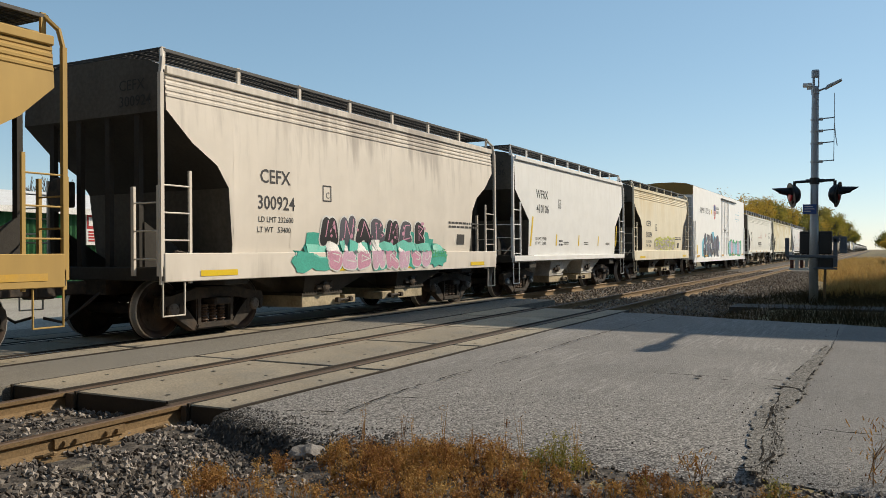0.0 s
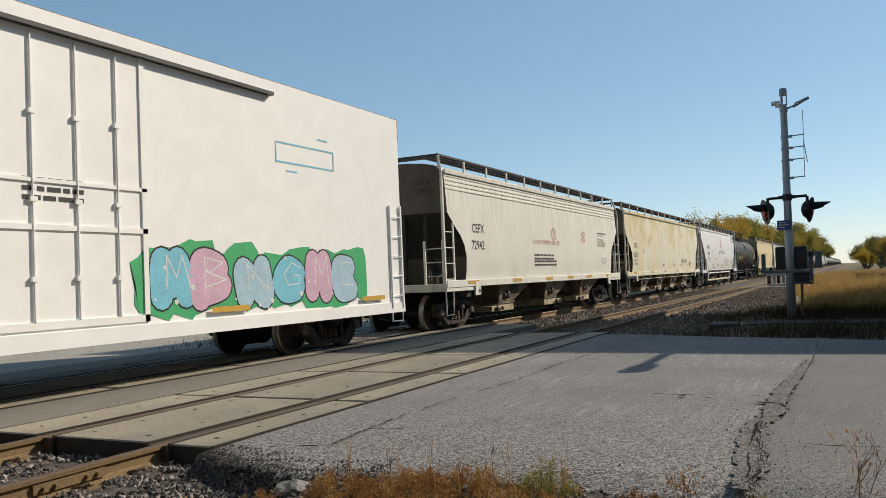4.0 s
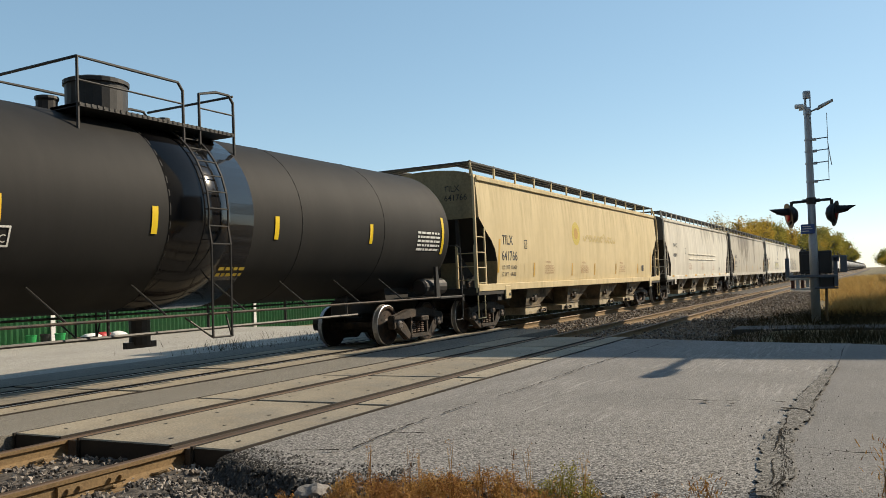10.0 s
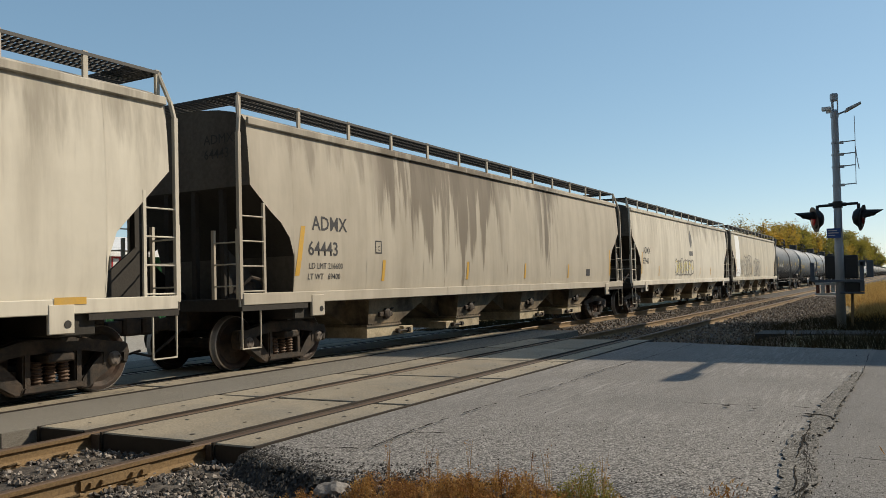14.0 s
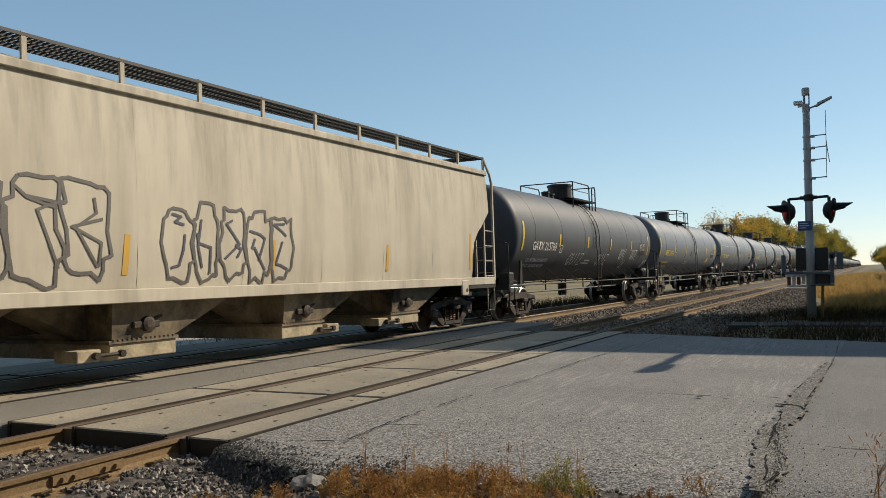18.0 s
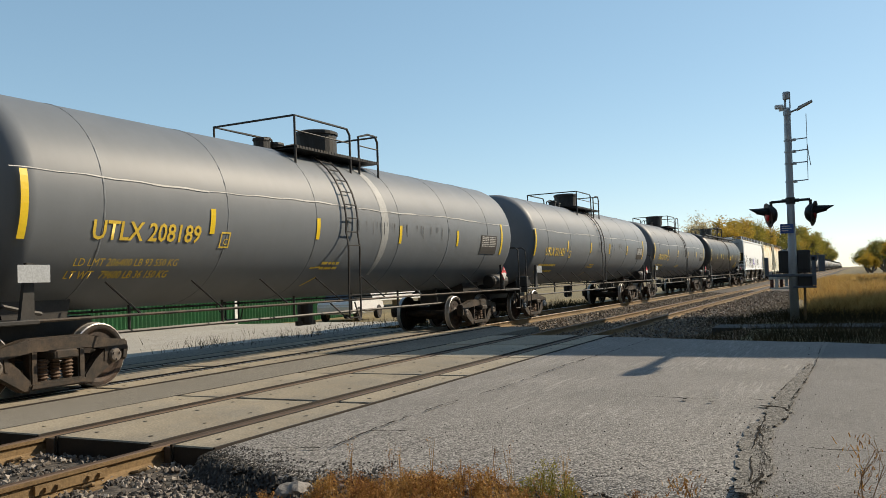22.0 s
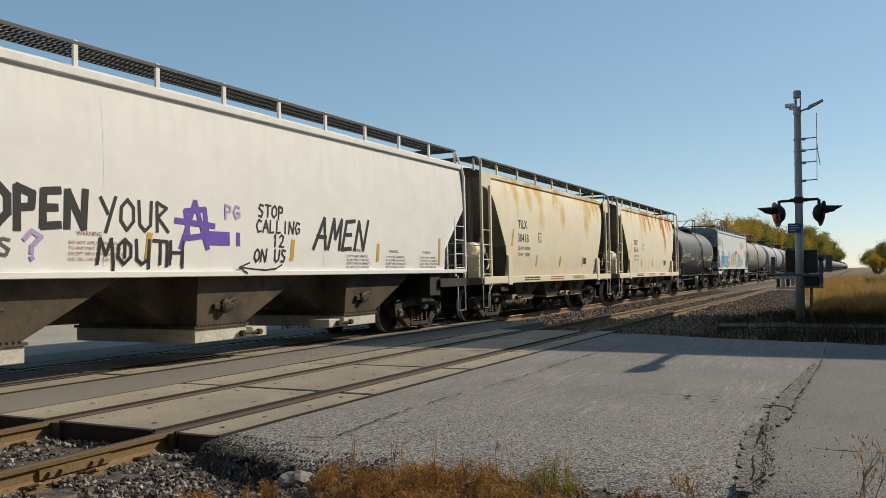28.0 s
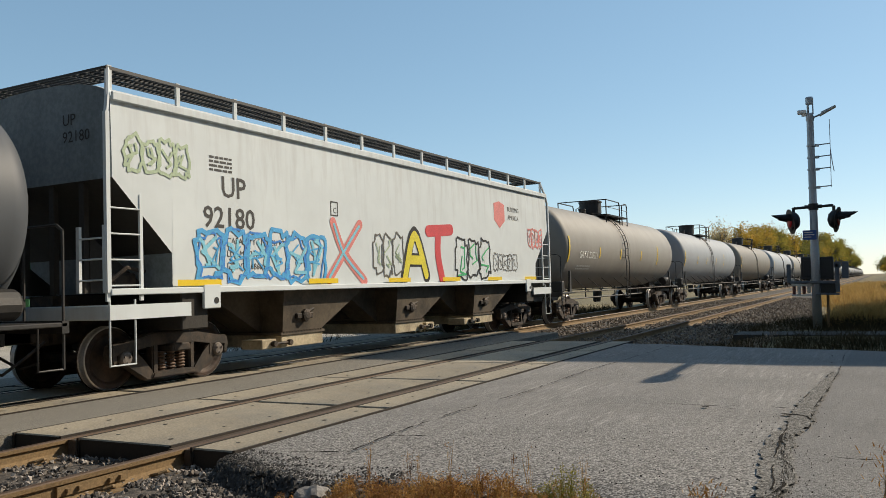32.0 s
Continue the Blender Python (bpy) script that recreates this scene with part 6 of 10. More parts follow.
def caution(c, x, z, material, size=0.058):
    """The small stencilled caution by an outlet bay."""
    word(c[0], "WARNING", x + 0.12, z, size * 1.3, material, c[1])
    for i, line in enumerate(("DO NOT APPLY VIBRATOR", "TO ANY PART OF CAR BODY", "EXCEPT VIBRATOR BRACKETS", "USE ON LOADED CAR ONLY")):
        word(c[0], line, x, z - 0.115 - i * size * 1.6, size, material, c[1])


def sill_strips(c, xs, z, w=0.75, material=None):
    for x in xs:
        patch(c[0], "reflective_strip", x, x + w, z, z + 0.09, material or M["yellow"], lambda z_: 1.648)


def side_strips(c, xs, z0, z1, material, first=None):
    for x in xs:
        patch(c[0], "reflective_strip", x, x + 0.10, z0, z1, material, c[1], slant=0.05)
    if first:
        patch(c[0], "reflective_strip", first[0], first[0] + 0.12, first[1], first[2], material, c[1], slant=0.18)


def stain_runs(c, x0, x1, ztop, lengths, material, n, seed, w, name):
    """Stains that run down from the roof edge, each with a ragged lower end."""
    car, wf, L = c
    rng = random.Random(seed)
    for i in range(n):
        x = rng.uniform(x0, x1)
        ww = rng.uniform(*w)
        ln = rng.uniform(*lengths)
        pts = [(x - ww / 2, ztop), (x - ww * 0.45, ztop - ln * 0.5), (x - ww * 0.3, ztop - ln * 0.8), (x - ww * 0.15, ztop - ln * rng.uniform(0.75, 1)), (x, ztop - ln * rng.uniform(0.7, 0.95)), (x + ww * 0.2, ztop - ln), (x + ww * 0.35, ztop - ln * 0.7), (x + ww * 0.5, ztop)]
        fill(car, name, pts, material, wf, 0.006 + i * 0.0001)


# golden hopper, already past the crossing at the start
RND = dict(top=4.26, eave=3.98, board_z=4.32, ledge=0.03, ribs=4, bay_mat=M["bay_dark"], sill=1.00, sill_lo=0.91, sill_hi=1.33, plat_z=1.10, ladder_top=2.55, post_top=4.2)
c0 = hop(-4.72, 11.6, C_GOLD, "curved", CUT_ROUND, 2, 8, 1, "golden yellow covered hopper car with rounded side sheets", **RND)
sill_strips(c0, (10.6,), 1.0, 0.7, M["orange"])
c1 = hop(8.40, 11.6, C_TAN, "curved", CUT_ROUND, 2, 8, 2, "faded tan-grey covered hopper car with teal and pink graffiti", **RND)
marks(c1, "CEFX", "300924", 2.15, 2.50, 2.08, 2.06, 0.23, INK, ("LD LMT 232600", "LT WT   53400"))
c1_low = (c1[0], lambda z: 1.652 if z < 1.36 else c1[1](z), c1[2])
for _k, (_x, _w, _z) in enumerate(((3.25, 0.7, 1.35), (3.9, 1.1, 1.72), (4.9, 1.2, 1.8), (5.9, 1.2, 1.78), (6.8, 1.2, 1.82), (7.6, 1.0, 1.76), (8.3, 0.7, 1.5))):
    fill(c1[0], "graffiti_cloud", letter_blob(random.Random(50 + _k), _x - _w / 2, _x + _w / 2, 0.99, _z, 16), G_TEAL, c1_low[1], 0.014 + _k * 0.0004)
graffiti(c1_low, 3.95, 8.0, 0.94, 1.52, 8, [G_PINK, G_LILAC_PALE], G_WHITE, 12, lw=0.03)
graffiti(c1_low, 3.8, 7.75, 1.34, 2.06, 7, [G_BLACK, G_GREY], G_WHITE, 11, inner=G_PINK, lw=0.035)
graffiti(c1_low, 8.0, 8.7, 1.2, 1.4, 5, None, G_GREEN, 10, lw=0.02)
plate_box(c1[0], 3.9, 2.28, 0.24, INK, c1[1])
bars(c1[0], 8.9, 2.0, 1.6, 2, 0.05, SOFT, c1[1], 3)
patch(c1[0], "stencil_panel", 9.35, 9.75, 1.5, 1.75, M["ink_soft"], c1[1])
sill_strips(c1, (0.75, 4.1, 6.3, 10.0), 0.98, 0.8)
c2 = hop(21.20, 11.45, C_WHITE, "flat", CUT_DIAG, 2, 10, 3, "clean white covered hopper car with black lettering", seams=3, sill=1.14, sill_lo=1.04, sill_hi=1.2, eave=4.0, board_z=4.36, top=4.26, bay_mat=mat("dusty_white_bay", (0.58, 0.57, 0.54), 0.75, 0, (0.26, 0.24, 0.205), 1.6, 0.6, 0.1, 20))
marks(c2, "WFRX", "410106", 1.85, 2.94, 1.86, 2.50, 0.25, INK)
word(c2[0], "LD LMT 233400", 1.78, 1.66, 0.10, INK, c2[1])
word(c2[0], "LT WT   52600", 1.78, 1.52, 0.10, INK, c2[1])
bars(c2[0], 3.85, 1.62, 0.35, 2, 0.06, INK, c2[1], 9)
side_strips(c2, (3.55, 5.75, 8.0), 1.50, 1.86, M["yellow"], (1.32, 1.48, 2.36))
side_strips(c2, (10.3,), 1.50, 2.30, M["yellow"])
plate_box(c2[0], 3.8, 2.72, 0.22, INK, c2[1])
for bx in (4.3, 6.4, 9.0):
    bars(c2[0], bx, 1.60, 0.5, 2, 0.03, SOFT, c2[1], int(bx * 10))
c3 = hop(34.16, 11.3, C_CREAMRUST, "curved", CUT_ROUND, 2, 8, 4, "cream covered hopper car with ochre stains and yellow-green graffiti", **RND)
marks(c3, "CEFX", "310094", 2.2, 2.42, 2.13, 1.92, 0.25, INK, ("LD LMT 238700", "LT WT   53300"))
graffiti(c3, 3.9, 7.9, 1.20, 1.88, 7, None, G_LILAC, 14, lw=0.035)
graffiti(c3, 3.8, 8.0, 1.25, 1.98, 7, None, G_LIME, 13, lw=0.075)
plate_box(c3[0], 3.9, 2.25, 0.24, INK, c3[1])
bars(c3[0], 8.0, 1.95, 1.5, 2, 0.045, INK, c3[1], 5)
patch(c3[0], "stencil_panel", 8.55, 8.95, 1.45, 1.70, INK, c3[1])
sill_strips(c3, (0.9, 9.7), 1.0, 0.9)

c4 = reefer("refrigerator_car", 46.91, 20.15, 5)
word(c4[0], "ARMN", 2.02, 3.52, 0.36, INK, c4[1])
word(c4[0], "112116", 3.80, 3.52, 0.36, INK, c4[1])
word(c4[0], "BUILDING", 7.55, 3.92, 0.17, INK, c4[1])
word(c4[0], "AMERICA", 7.55, 3.66, 0.17, INK, c4[1])
patch(c4[0], "yellow_label", 5.75, 6.05, 3.55, 3.85, M["yellow"], c4[1])
patch(c4[0], "yellow_label", 1.05, 1.32, 1.12, 1.62, M["yellow"], c4[1])
fill(c4[0], "shield_emblem", [(6.65, 4.15), (7.0, 4.22), (7.35, 4.15), (7.38, 3.6), (7.2, 3.35), (7.0, 3.25), (6.8, 3.35), (6.62, 3.6)], G_RED, c4[1], 0.012)
fill(c4[0], "shield_band", [(6.66, 4.12), (7.0, 4.19), (7.34, 4.12), (7.36, 3.82), (6.64, 3.82)], G_NAVY, c4[1], 0.016)
for i in range(6):
    strokes(c4[0], "shield_stripe", [[(6.72 + i * 0.11, 3.78), (6.72 + i * 0.11, 3.45)]], 0.045, G_WHITE, c4[1], lift=0.02)
for _k, (_x0, _x1, _z0, _z1) in enumerate(((2.7, 3.9, 0.85, 2.05), (3.5, 4.9, 1.2, 2.15), (5.6, 6.9, 1.3, 2.42), (7.3, 8.7, 1.0, 2.1), (4.8, 6.0, 0.9, 1.9), (6.8, 7.6, 1.5, 2.2))):
    fill(c4[0], "graffiti_cloud", letter_blob(random.Random(80 + _k), _x0, _x1, _z0, _z1, 18), G_SKY, c4[1], 0.012 + _k * 0.0004)
graffiti(c4, 3.1, 8.5, 0.82, 2.38, 5, [G_GREY, G_SLATE], G_BLACK, 15, inner=G_LILAC, lw=0.022, fatness=0.46)
rng4 = random.Random(8)
for i in range(12):
    bx, bz, br = rng4.uniform(3.1, 8.3), rng4.uniform(1.0, 1.9), rng4.uniform(0.08, 0.2)
    fill(c4[0], "graffiti_dot", [(bx + br * math.cos(a * 0.628), bz + br * math.sin(a * 0.628)) for a in range(10)], (G_WHITE, G_BLACK)[i % 2], c4[1], 0.04 + i * 0.0003)
graffiti(c4, 12.5, 18.2, 0.92, 2.0, 6, [G_SKY, G_LILAC_PALE, G_PALE_BLUE], G_BLACK, 16, back=G_GREEN, inner=G_WHITE, lw=0.03, fatness=0.4)
sill_strips(c4, (0.8, 3.2, 9.2, 13.8, 18.2), 0.95, 0.9, M["orange"])
bars(c4[0], 10.6, 2.75, 0.9, 3, 0.06, SOFT, c4[1], 7)
strokes(c4[0], "snowflake_emblem", [[(15.6, 3.9), (17.4, 3.9), (17.4, 3.55), (15.6, 3.55), (15.6, 3.9)], [(16.9, 4.1), (17.2, 4.1)], [(15.9, 3.4), (16.2, 3.4)]], 0.03, G_SKY, c4[1])
BIG = dict(bay_mat=M["bay"], plat_z=1.18, jack=True)
c5 = hop(69.03, 17.15, C_PALE, "curved", CUT_BIG, 3, 12, 6, "pale grey-cream covered hopper car with red stencils", seams=9, plat_z=1.18, bay_mat=M["bay"], ribs=4, rib_gap=0.11, ledge=0.03, jack=True, plat_mat=C_PALE)
marks(c5, "CEFX", "72942", 1.75, 2.55, 1.7, 2.1, 0.24, SOFT)
word(c5[0], "DO NOT HAMMER ON CAR", 6.4, 2.33, 0.15, RED, c5[1])
for bx in (8.5, 11.95):
    ring = [(bx + 0.24 * math.cos(a * 0.4488), 2.70 + 0.20 * math.sin(a * 0.4488)) for a in range(15)]
    strokes(c5[0], "hammer_sign", [ring, [(bx - 0.15, 2.55), (bx + 0.15, 2.85)], [(bx - 0.12, 2.82), (bx + 0.12, 2.58)]], 0.035, RED, c5[1])
for i, (bx, bz, bw) in enumerate(((6.5, 1.95, 1.9), (6.5, 1.75, 2.2))):
    bars(c5[0], bx, bz, bw, 2 if i < 2 else 4, 0.06, SOFT, c5[1], 20 + i)
bars(c5[0], 13.86, 2.88, 1.3, 1, 0.05, SOFT, c5[1], 24)
for i, line in enumerate(("APPLIED 02-17 TRA-0", "", "DO NOT USE STEAM", "BOILING WATER OR SHARP", "OBJECTS TO CLEAN. ENTER WITH", "CLEAN SOFT SOLED SHOES")):
    if line:
        word(c5[0], line, 13.86, 2.79 - i * 0.082, 0.062, INK, c5[1])
for i, line in enumerate(("EXW 10-8  H 8-4", "EW    8-0  H 15-0", "CU FT 5200")):
    word(c5[0], line, 14.4, 1.86 - i * 0.09, 0.068, INK, c5[1])
sill_strips(c5, (1.3, 4.5, 7.4, 9.7, 12.0, 14.75), 1.17, 0.7, M["orange"])
# end_wall: the cream paint again, lowered to its shaded, dirty tone
c6 = hop(87.36, 19.85, C_CREAM, "curved", CUT_BIG, 4, 13, 7, "blotchy cream covered hopper car with four outlet bays", seams=9, end_wall=mat("shaded_dirty_cream_end", (0.22, 0.19, 0.13), 0.75, 0, (0.099, 0.086, 0.059), 1.0, 0.7, 0.1, 20, (1, 1, 0.3)), **BIG, rod=True)
marks(c6, "CEFX", "635672", 1.68, 2.44, 1.56, 2.0, 0.22, INK, ("LD LMT 218700", "LT WT   67300"))
plate_box(c6[0], 3.6, 2.2, 0.22, INK, c6[1])

brush(c6, "SUA", 13.5, 1.74, 0.2, 0.2, G_BLACK, 0.032, slant=0.3)
brush(c6, "SHAG", 14.5, 1.74, 0.18, 0.17, G_BLACK, 0.03, slant=0.3)
sill_strips(c6, (1.3, 4.9, 8.2, 11.6, 14.9, 17.6), 1.22, 0.6, M["orange"])
patch(c6[0], "stencil_panel", 16.2, 16.55, 1.55, 1.78, INK, c6[1])
for bx in (8.1, 11.0, 13.2, 15.4):
    bars(c6[0], bx, 1.62, 0.45, 2, 0.03, SOFT, c6[1], int(bx * 10))
# its slope sheets get the light grey paint toned down as if shaded
c7 = hop(108.38, 18.55, C_LGREY, "round", CUT_PDR, 4, 12, 8, "light grey rounded covered hopper car with pipes along its underside", seams=10, board_from=0.0, ladder_top=2.4, post_top=4.55, bay_bottom=0.6, plat_z=1.18, sill_lo=1.16, sill_hi=1.22, bay_mat=M["bay_dark"], plat_mat=C_LGREY, grime_shade=mat("shaded_grey_slope", (0.46, 0.455, 0.445), 0.75, 0, (0.26, 0.25, 0.235), 1.2, 0.6, 0.1, 20, (1, 1, 0.3)))
marks(c7, "GACX", "15250", 2.82, 2.73, 2.80, 2.26, 0.27, INK, ("LD LMT 219400", "LT WT   66600"), end=False)
plate_box(c7[0], 5.05, 2.35, 0.24, INK, c7[1])
strokes(c7[0], "flame_emblem", [[(9.7, 2.95), (9.55, 3.2), (9.7, 3.5)], [(9.85, 2.95), (9.85, 3.55)], [(10.0, 2.95), (10.15, 3.2), (10.0, 3.5)], [(9.5, 3.1), (9.6, 2.9), (9.85, 2.8), (10.1, 2.9), (10.2, 3.1)]], 0.06, G_SALMON, c7[1])
G_CHAR = spray("charcoal_lettering", (0.075, 0.075, 0.08))
emblem_row(c7, 8.3, 2.42, 3.15, 0.27, (0, 3, 8, 9, 10), 0.034, G_CHAR, 5, 14)
emblem_row(c7, 16.45, 3.5, 1.7, 0.34, (0, 1, 2, 3), 0.10, SOFT, 7, 4)
word(c7[0], "DO NOT HAMMER ON CAR", 5.6, 1.95, 0.09, RED, c7[1])
word(c7[0], "DO NOT HAMMER ON CAR", 11.15, 1.84, 0.15, RED, c7[1])
word(c7[0], "(RUBBER MALLET ONLY)", 11.2, 1.66, 0.14, RED, c7[1])
patch(c7[0], "stencil_panel", 15.1, 15.5, 1.66, 1.92, SOFT, c7[1])
for _x in (2.35, 5.0, 7.4, 9.6, 12.0, 14.0, 16.0):
    patch(c7[0], "reflective_strip", _x, _x + 0.72, 1.50, 1.60, M["orange"], c7[1])
strokes(c7[0], "panel_crease", [[(1.9, 2.16), (17.6, 2.16)]], 0.03, C_LGREY, c7[1], lift=0.007)
for _k, _x in enumerate((2.2, 5.4, 9.2, 12.9)):
    bars(c7[0], _x, 1.36, 1.3, 2, 0.03, RED_FAINT, c7[1], 60 + _k)
for _x in (1.72, 16.55):
    bm = B()
    prism(bm, [(_x, 1.0), (_x + 0.28, 1.0), (_x + 0.28, 1.92), (_x + 0.08, 1.98), (_x, 1.9)], "y", -1.66, -1.58)
    part("jacking_post", bm, C_LGREY, c7[0], "pale jacking post at the car end")
bm = B()
pipe(bm, [(3.1, -1.45, 0.48), (3.3, -1.5, 0.85), (3.5, -1.5, 0.98), (14.9, -1.5, 0.98), (15.1, -1.45, 0.8), (14.9, -1.4, 0.5)], 0.045, 8)
part("air_pipe", bm, M["white_paint"], c7[0], "white air pipe along the underside")
bm = B()
pipe(bm, [(3.1, -1.42, 0.46), (14.9, -1.42, 0.46)], 0.08, 12)
for px_ in (3.6, 6.4, 9.2, 12.0, 14.4):
    lathe(bm, [(-0.04, 0.095), (0.04, 0.095)], (px_, -1.42, 0.46), "x", 12)
part("discharge_pipe", bm, mat("dusty_tan_pipe", (0.50, 0.43, 0.28), 0.7, 0, (0.27, 0.22, 0.14), 2, 0.6), c7[0], "dusty tan unloading pipe")
for i in range(5):
    bm = B()
    px_ = 4.6 + i * 2.3
    beam(bm, (px_, -1.42, 0.46), (px_, -1.42, 1.12), 0.03)
    lathe(bm, [(-0.06, 0.10), (0.06, 0.10)], (px_, -1.4, 0.46), "x", 10)
    part("pipe_hanger", bm, M["grime_shade"], c7[0])
TS = (1.03, 4.36, 7.24, 10.42, 13.40, 16.35)
t8 = tank("tank_car", 127.9, 17.5, dict(inset_tail=0.15, trucks=(1.75, 15.98), mid=8.42, rail_h=0.6, paint=C_BLACKTANK, label="black tank car with yellow lettering and a shiny wet band", R=1.49, zc=2.60, strips=(1.65, 5.3, 7.70, 10.42, 13.42, 16.55), rings=(0.1, 0.3, 0.46, 0.64, 0.8)), 9)
word(t8[0], "UTLX 682481", 2.55, 2.06, 0.24, YEL, t8[1], bold=0.005)
for i in range(3):
    bars(t8[0], 2.6, 1.85 - 0.16 * i, 1.4, 1, 0.05, YEL, t8[1], 40 + i)
plate_box(t8[0], 5.35, 2.0, 0.2, WHT, t8[1])
bm = B()
lathe(bm, [(-0.92, t8[1](2.6) - 0.002), (0.92, t8[1](2.6) - 0.002)], (8.95, 0, 2.60), "x", 56)
part("wet_band", bm, mat("shiny_wet_black", (0.012, 0.012, 0.013), 0.12), t8[0], "shiny wet black band", smooth=True)
bars(t8[0], 15.4, 2.5, 1.05, 5, 0.05, WHT, t8[1], 44)
bars(t8[0], 9.3, 1.7, 0.6, 2, 0.05, YEL, t8[1], 45)
# end_wall: yellow-cream paint darkened for shade and dirt
c9 = hop(146.04, 19.85, C_YCREAM, "curved", CUT_BIG, 4, 14, 10, "yellow-cream covered hopper car with a faded sunflower emblem", seams=10, end_wall=mat("shaded_dirty_yellow_end", (0.34, 0.28, 0.16), 0.75, 0, (0.153, 0.126, 0.072), 1.0, 0.7, 0.1, 20, (1, 1, 0.3)), **BIG)
marks(c9, "TILX", "641766", 1.71, 2.36, 1.65, 1.92, 0.26, SOFT, ("LD LMT 216400", "LT WT   69600"))
ring = [(8.03 + 0.42 * math.cos(a * 0.4488), 2.87 + 0.40 * math.sin(a * 0.4488)) for a in range(15)]
fill(c9[0], "sunflower_emblem", ring[:-1], spray("faded_sun_yellow", (0.60, 0.46, 0.08)), c9[1], 0.012)
fill(c9[0], "sunflower_heart", [(8.03 + 0.2 * math.cos(a * 0.628), 2.87 + 0.2 * math.sin(a * 0.628)) for a in range(10)], spray("faded_orange", (0.52, 0.30, 0.07)), c9[1], 0.016)
emblem_row(c9, 8.75, 2.66, 4.0, 0.28, (0, 7), 0.07, spray("faded_gold_lettering", (0.60, 0.46, 0.19)), 6)
side_strips(c9, (3.95, 7.4, 9.9, 12.6), 1.45, 1.86, M["orange"], (1.31, 1.58, 2.50))
plate_box(c9[0], 3.3, 2.28, 0.2, INK, c9[1])
for bx in (4.9, 8.4, 13.2):
    caution(c9, bx, 1.86, RED_FAINT, 0.045)
side_strips(c9, (15.9,), 1.45, 1.86, M["orange"])
side_strips(c9, (18.2,), 1.50, 2.40, M["orange"])
patch(c9[0], "stencil_panel", 16.65, 17.0, 1.55, 1.80, SOFT, c9[1])
c10 = hop(167.31, 19.3, C_STREAK, "curved", CUT_SOFT, 4, 17, 11, "dusty grey-cream covered hopper car with horizontal ribs", seams=9, **BIG)
marks(c10, "MWCX", "480896", 1.98, 2.74, 1.89, 2.24, 0.21, INK)
for zz in (2.12, 2.40):
    for i in range(7):
        bm = B()
        a = 5.7 + i * 1.18
        yy = -c10[1](zz)
        box(bm, a, a + 1.08, yy - 0.035, yy + 0.01, zz, zz + 0.06, bev=0.012)
        part("side_rib", bm, C_STREAK, c10[0])
for bx in (5.65, 9.2, 12.8):
    caution(c10, bx, 1.88, RED_FAINT, 0.045)
plate_box(c10[0], 4.8, 2.45, 0.24, INK, c10[1])
patch(c10[0], "stencil_panel", 15.2, 15.45, 1.5, 1.7, INK, c10[1])
sill_strips(c10, (1.2, 4.3, 7.0, 9.6, 12.2, 14.9, 17.3), 1.22, 0.45, M["orange"])
c11 = hop(187.83, 19.85, C_STREAKD, "curved", CUT_BIG, 4, 14, 12, "grey covered hopper car with heavy dark streaks", seams=9, **BIG)
marks(c11, "ADMX", "64443", 1.83, 2.37, 1.70, 1.92, 0.25, INK, ("LD LMT 216600", "LT WT   69400"))
side_strips(c11, (4.0, 7.6, 11.0, 14.3), 1.45, 1.86, M["orange"], (1.34, 1.56, 2.42))
side_strips(c11, (18.4,), 1.5, 2.4, M["orange"])
plate_box(c11[0], 3.8, 2.0, 0.2, INK, c11[1])
patch(c11[0], "stencil_panel", 16.0, 16.35, 1.5, 1.72, INK, c11[1])

c12 = hop(208.91, 19.85, C_STREAK, "curved", CUT_BIG, 4, 14, 13, "streaky cream covered hopper car with a grey leaf emblem", seams=9, **BIG)
marks(c12, "ADMX", "63940", 1.77, 2.38, 1.63, 1.96, 0.25, SOFT)
fill(c12[0], "leaf_emblem", [(10.15, 3.7), (10.45, 3.4), (10.5, 3.1), (10.25, 2.75), (10.0, 2.95), (9.9, 3.25)], G_THIN, c12[1], 0.012)
bars(c12[0], 9.8, 2.42, 0.8, 1, 0.22, G_THIN, c12[1], 6, "emblem_bar")
graffiti(c12, 6.9, 10.6, 1.45, 2.25, 7, None, G_THIN, 17, inner=G_YEL, lw=0.035)
side_strips(c12, (4.0, 12.0, 14.6), 1.45, 1.86, M["orange"], (1.34, 1.56, 2.42))
c13 = hop(229.95, 19.85, C_BEIGE, "curved", CUT_BIG, 4, 14, 14, "dusty beige covered hopper car with outlined graffiti", seams=9, **BIG)
marks(c13, "ADMX", "64476", 1.71, 2.39, 1.67, 1.94, 0.25, INK, ("LD LMT 216500", "LT WT   69500"))
patch(c13[0], "repainted_panel", 1.5, 2.95, 1.35, 3.9, C_WHITE, c13[1], lift=0.005)
graffiti(c13, 4.4, 7.3, 1.32, 2.75, 4, None, G_THIN, 18, lw=0.05)
graffiti(c13, 8.2, 11.2, 1.32, 2.60, 5, None, G_THIN, 19, inner=G_GREY, lw=0.05)
graffiti(c13, 3.0, 4.2, 1.45, 2.5, 3, None, G_THIN, 20, lw=0.03)
side_strips(c13, (3.75, 7.5, 10.6, 14.3), 1.48, 2.04, M["orange"], (1.31, 1.55, 2.42))
side_strips(c13, (18.3,), 1.5, 2.4, M["orange"])



SOFT_WHT = spray("dusty_white_stencil", (0.46, 0.46, 0.45))


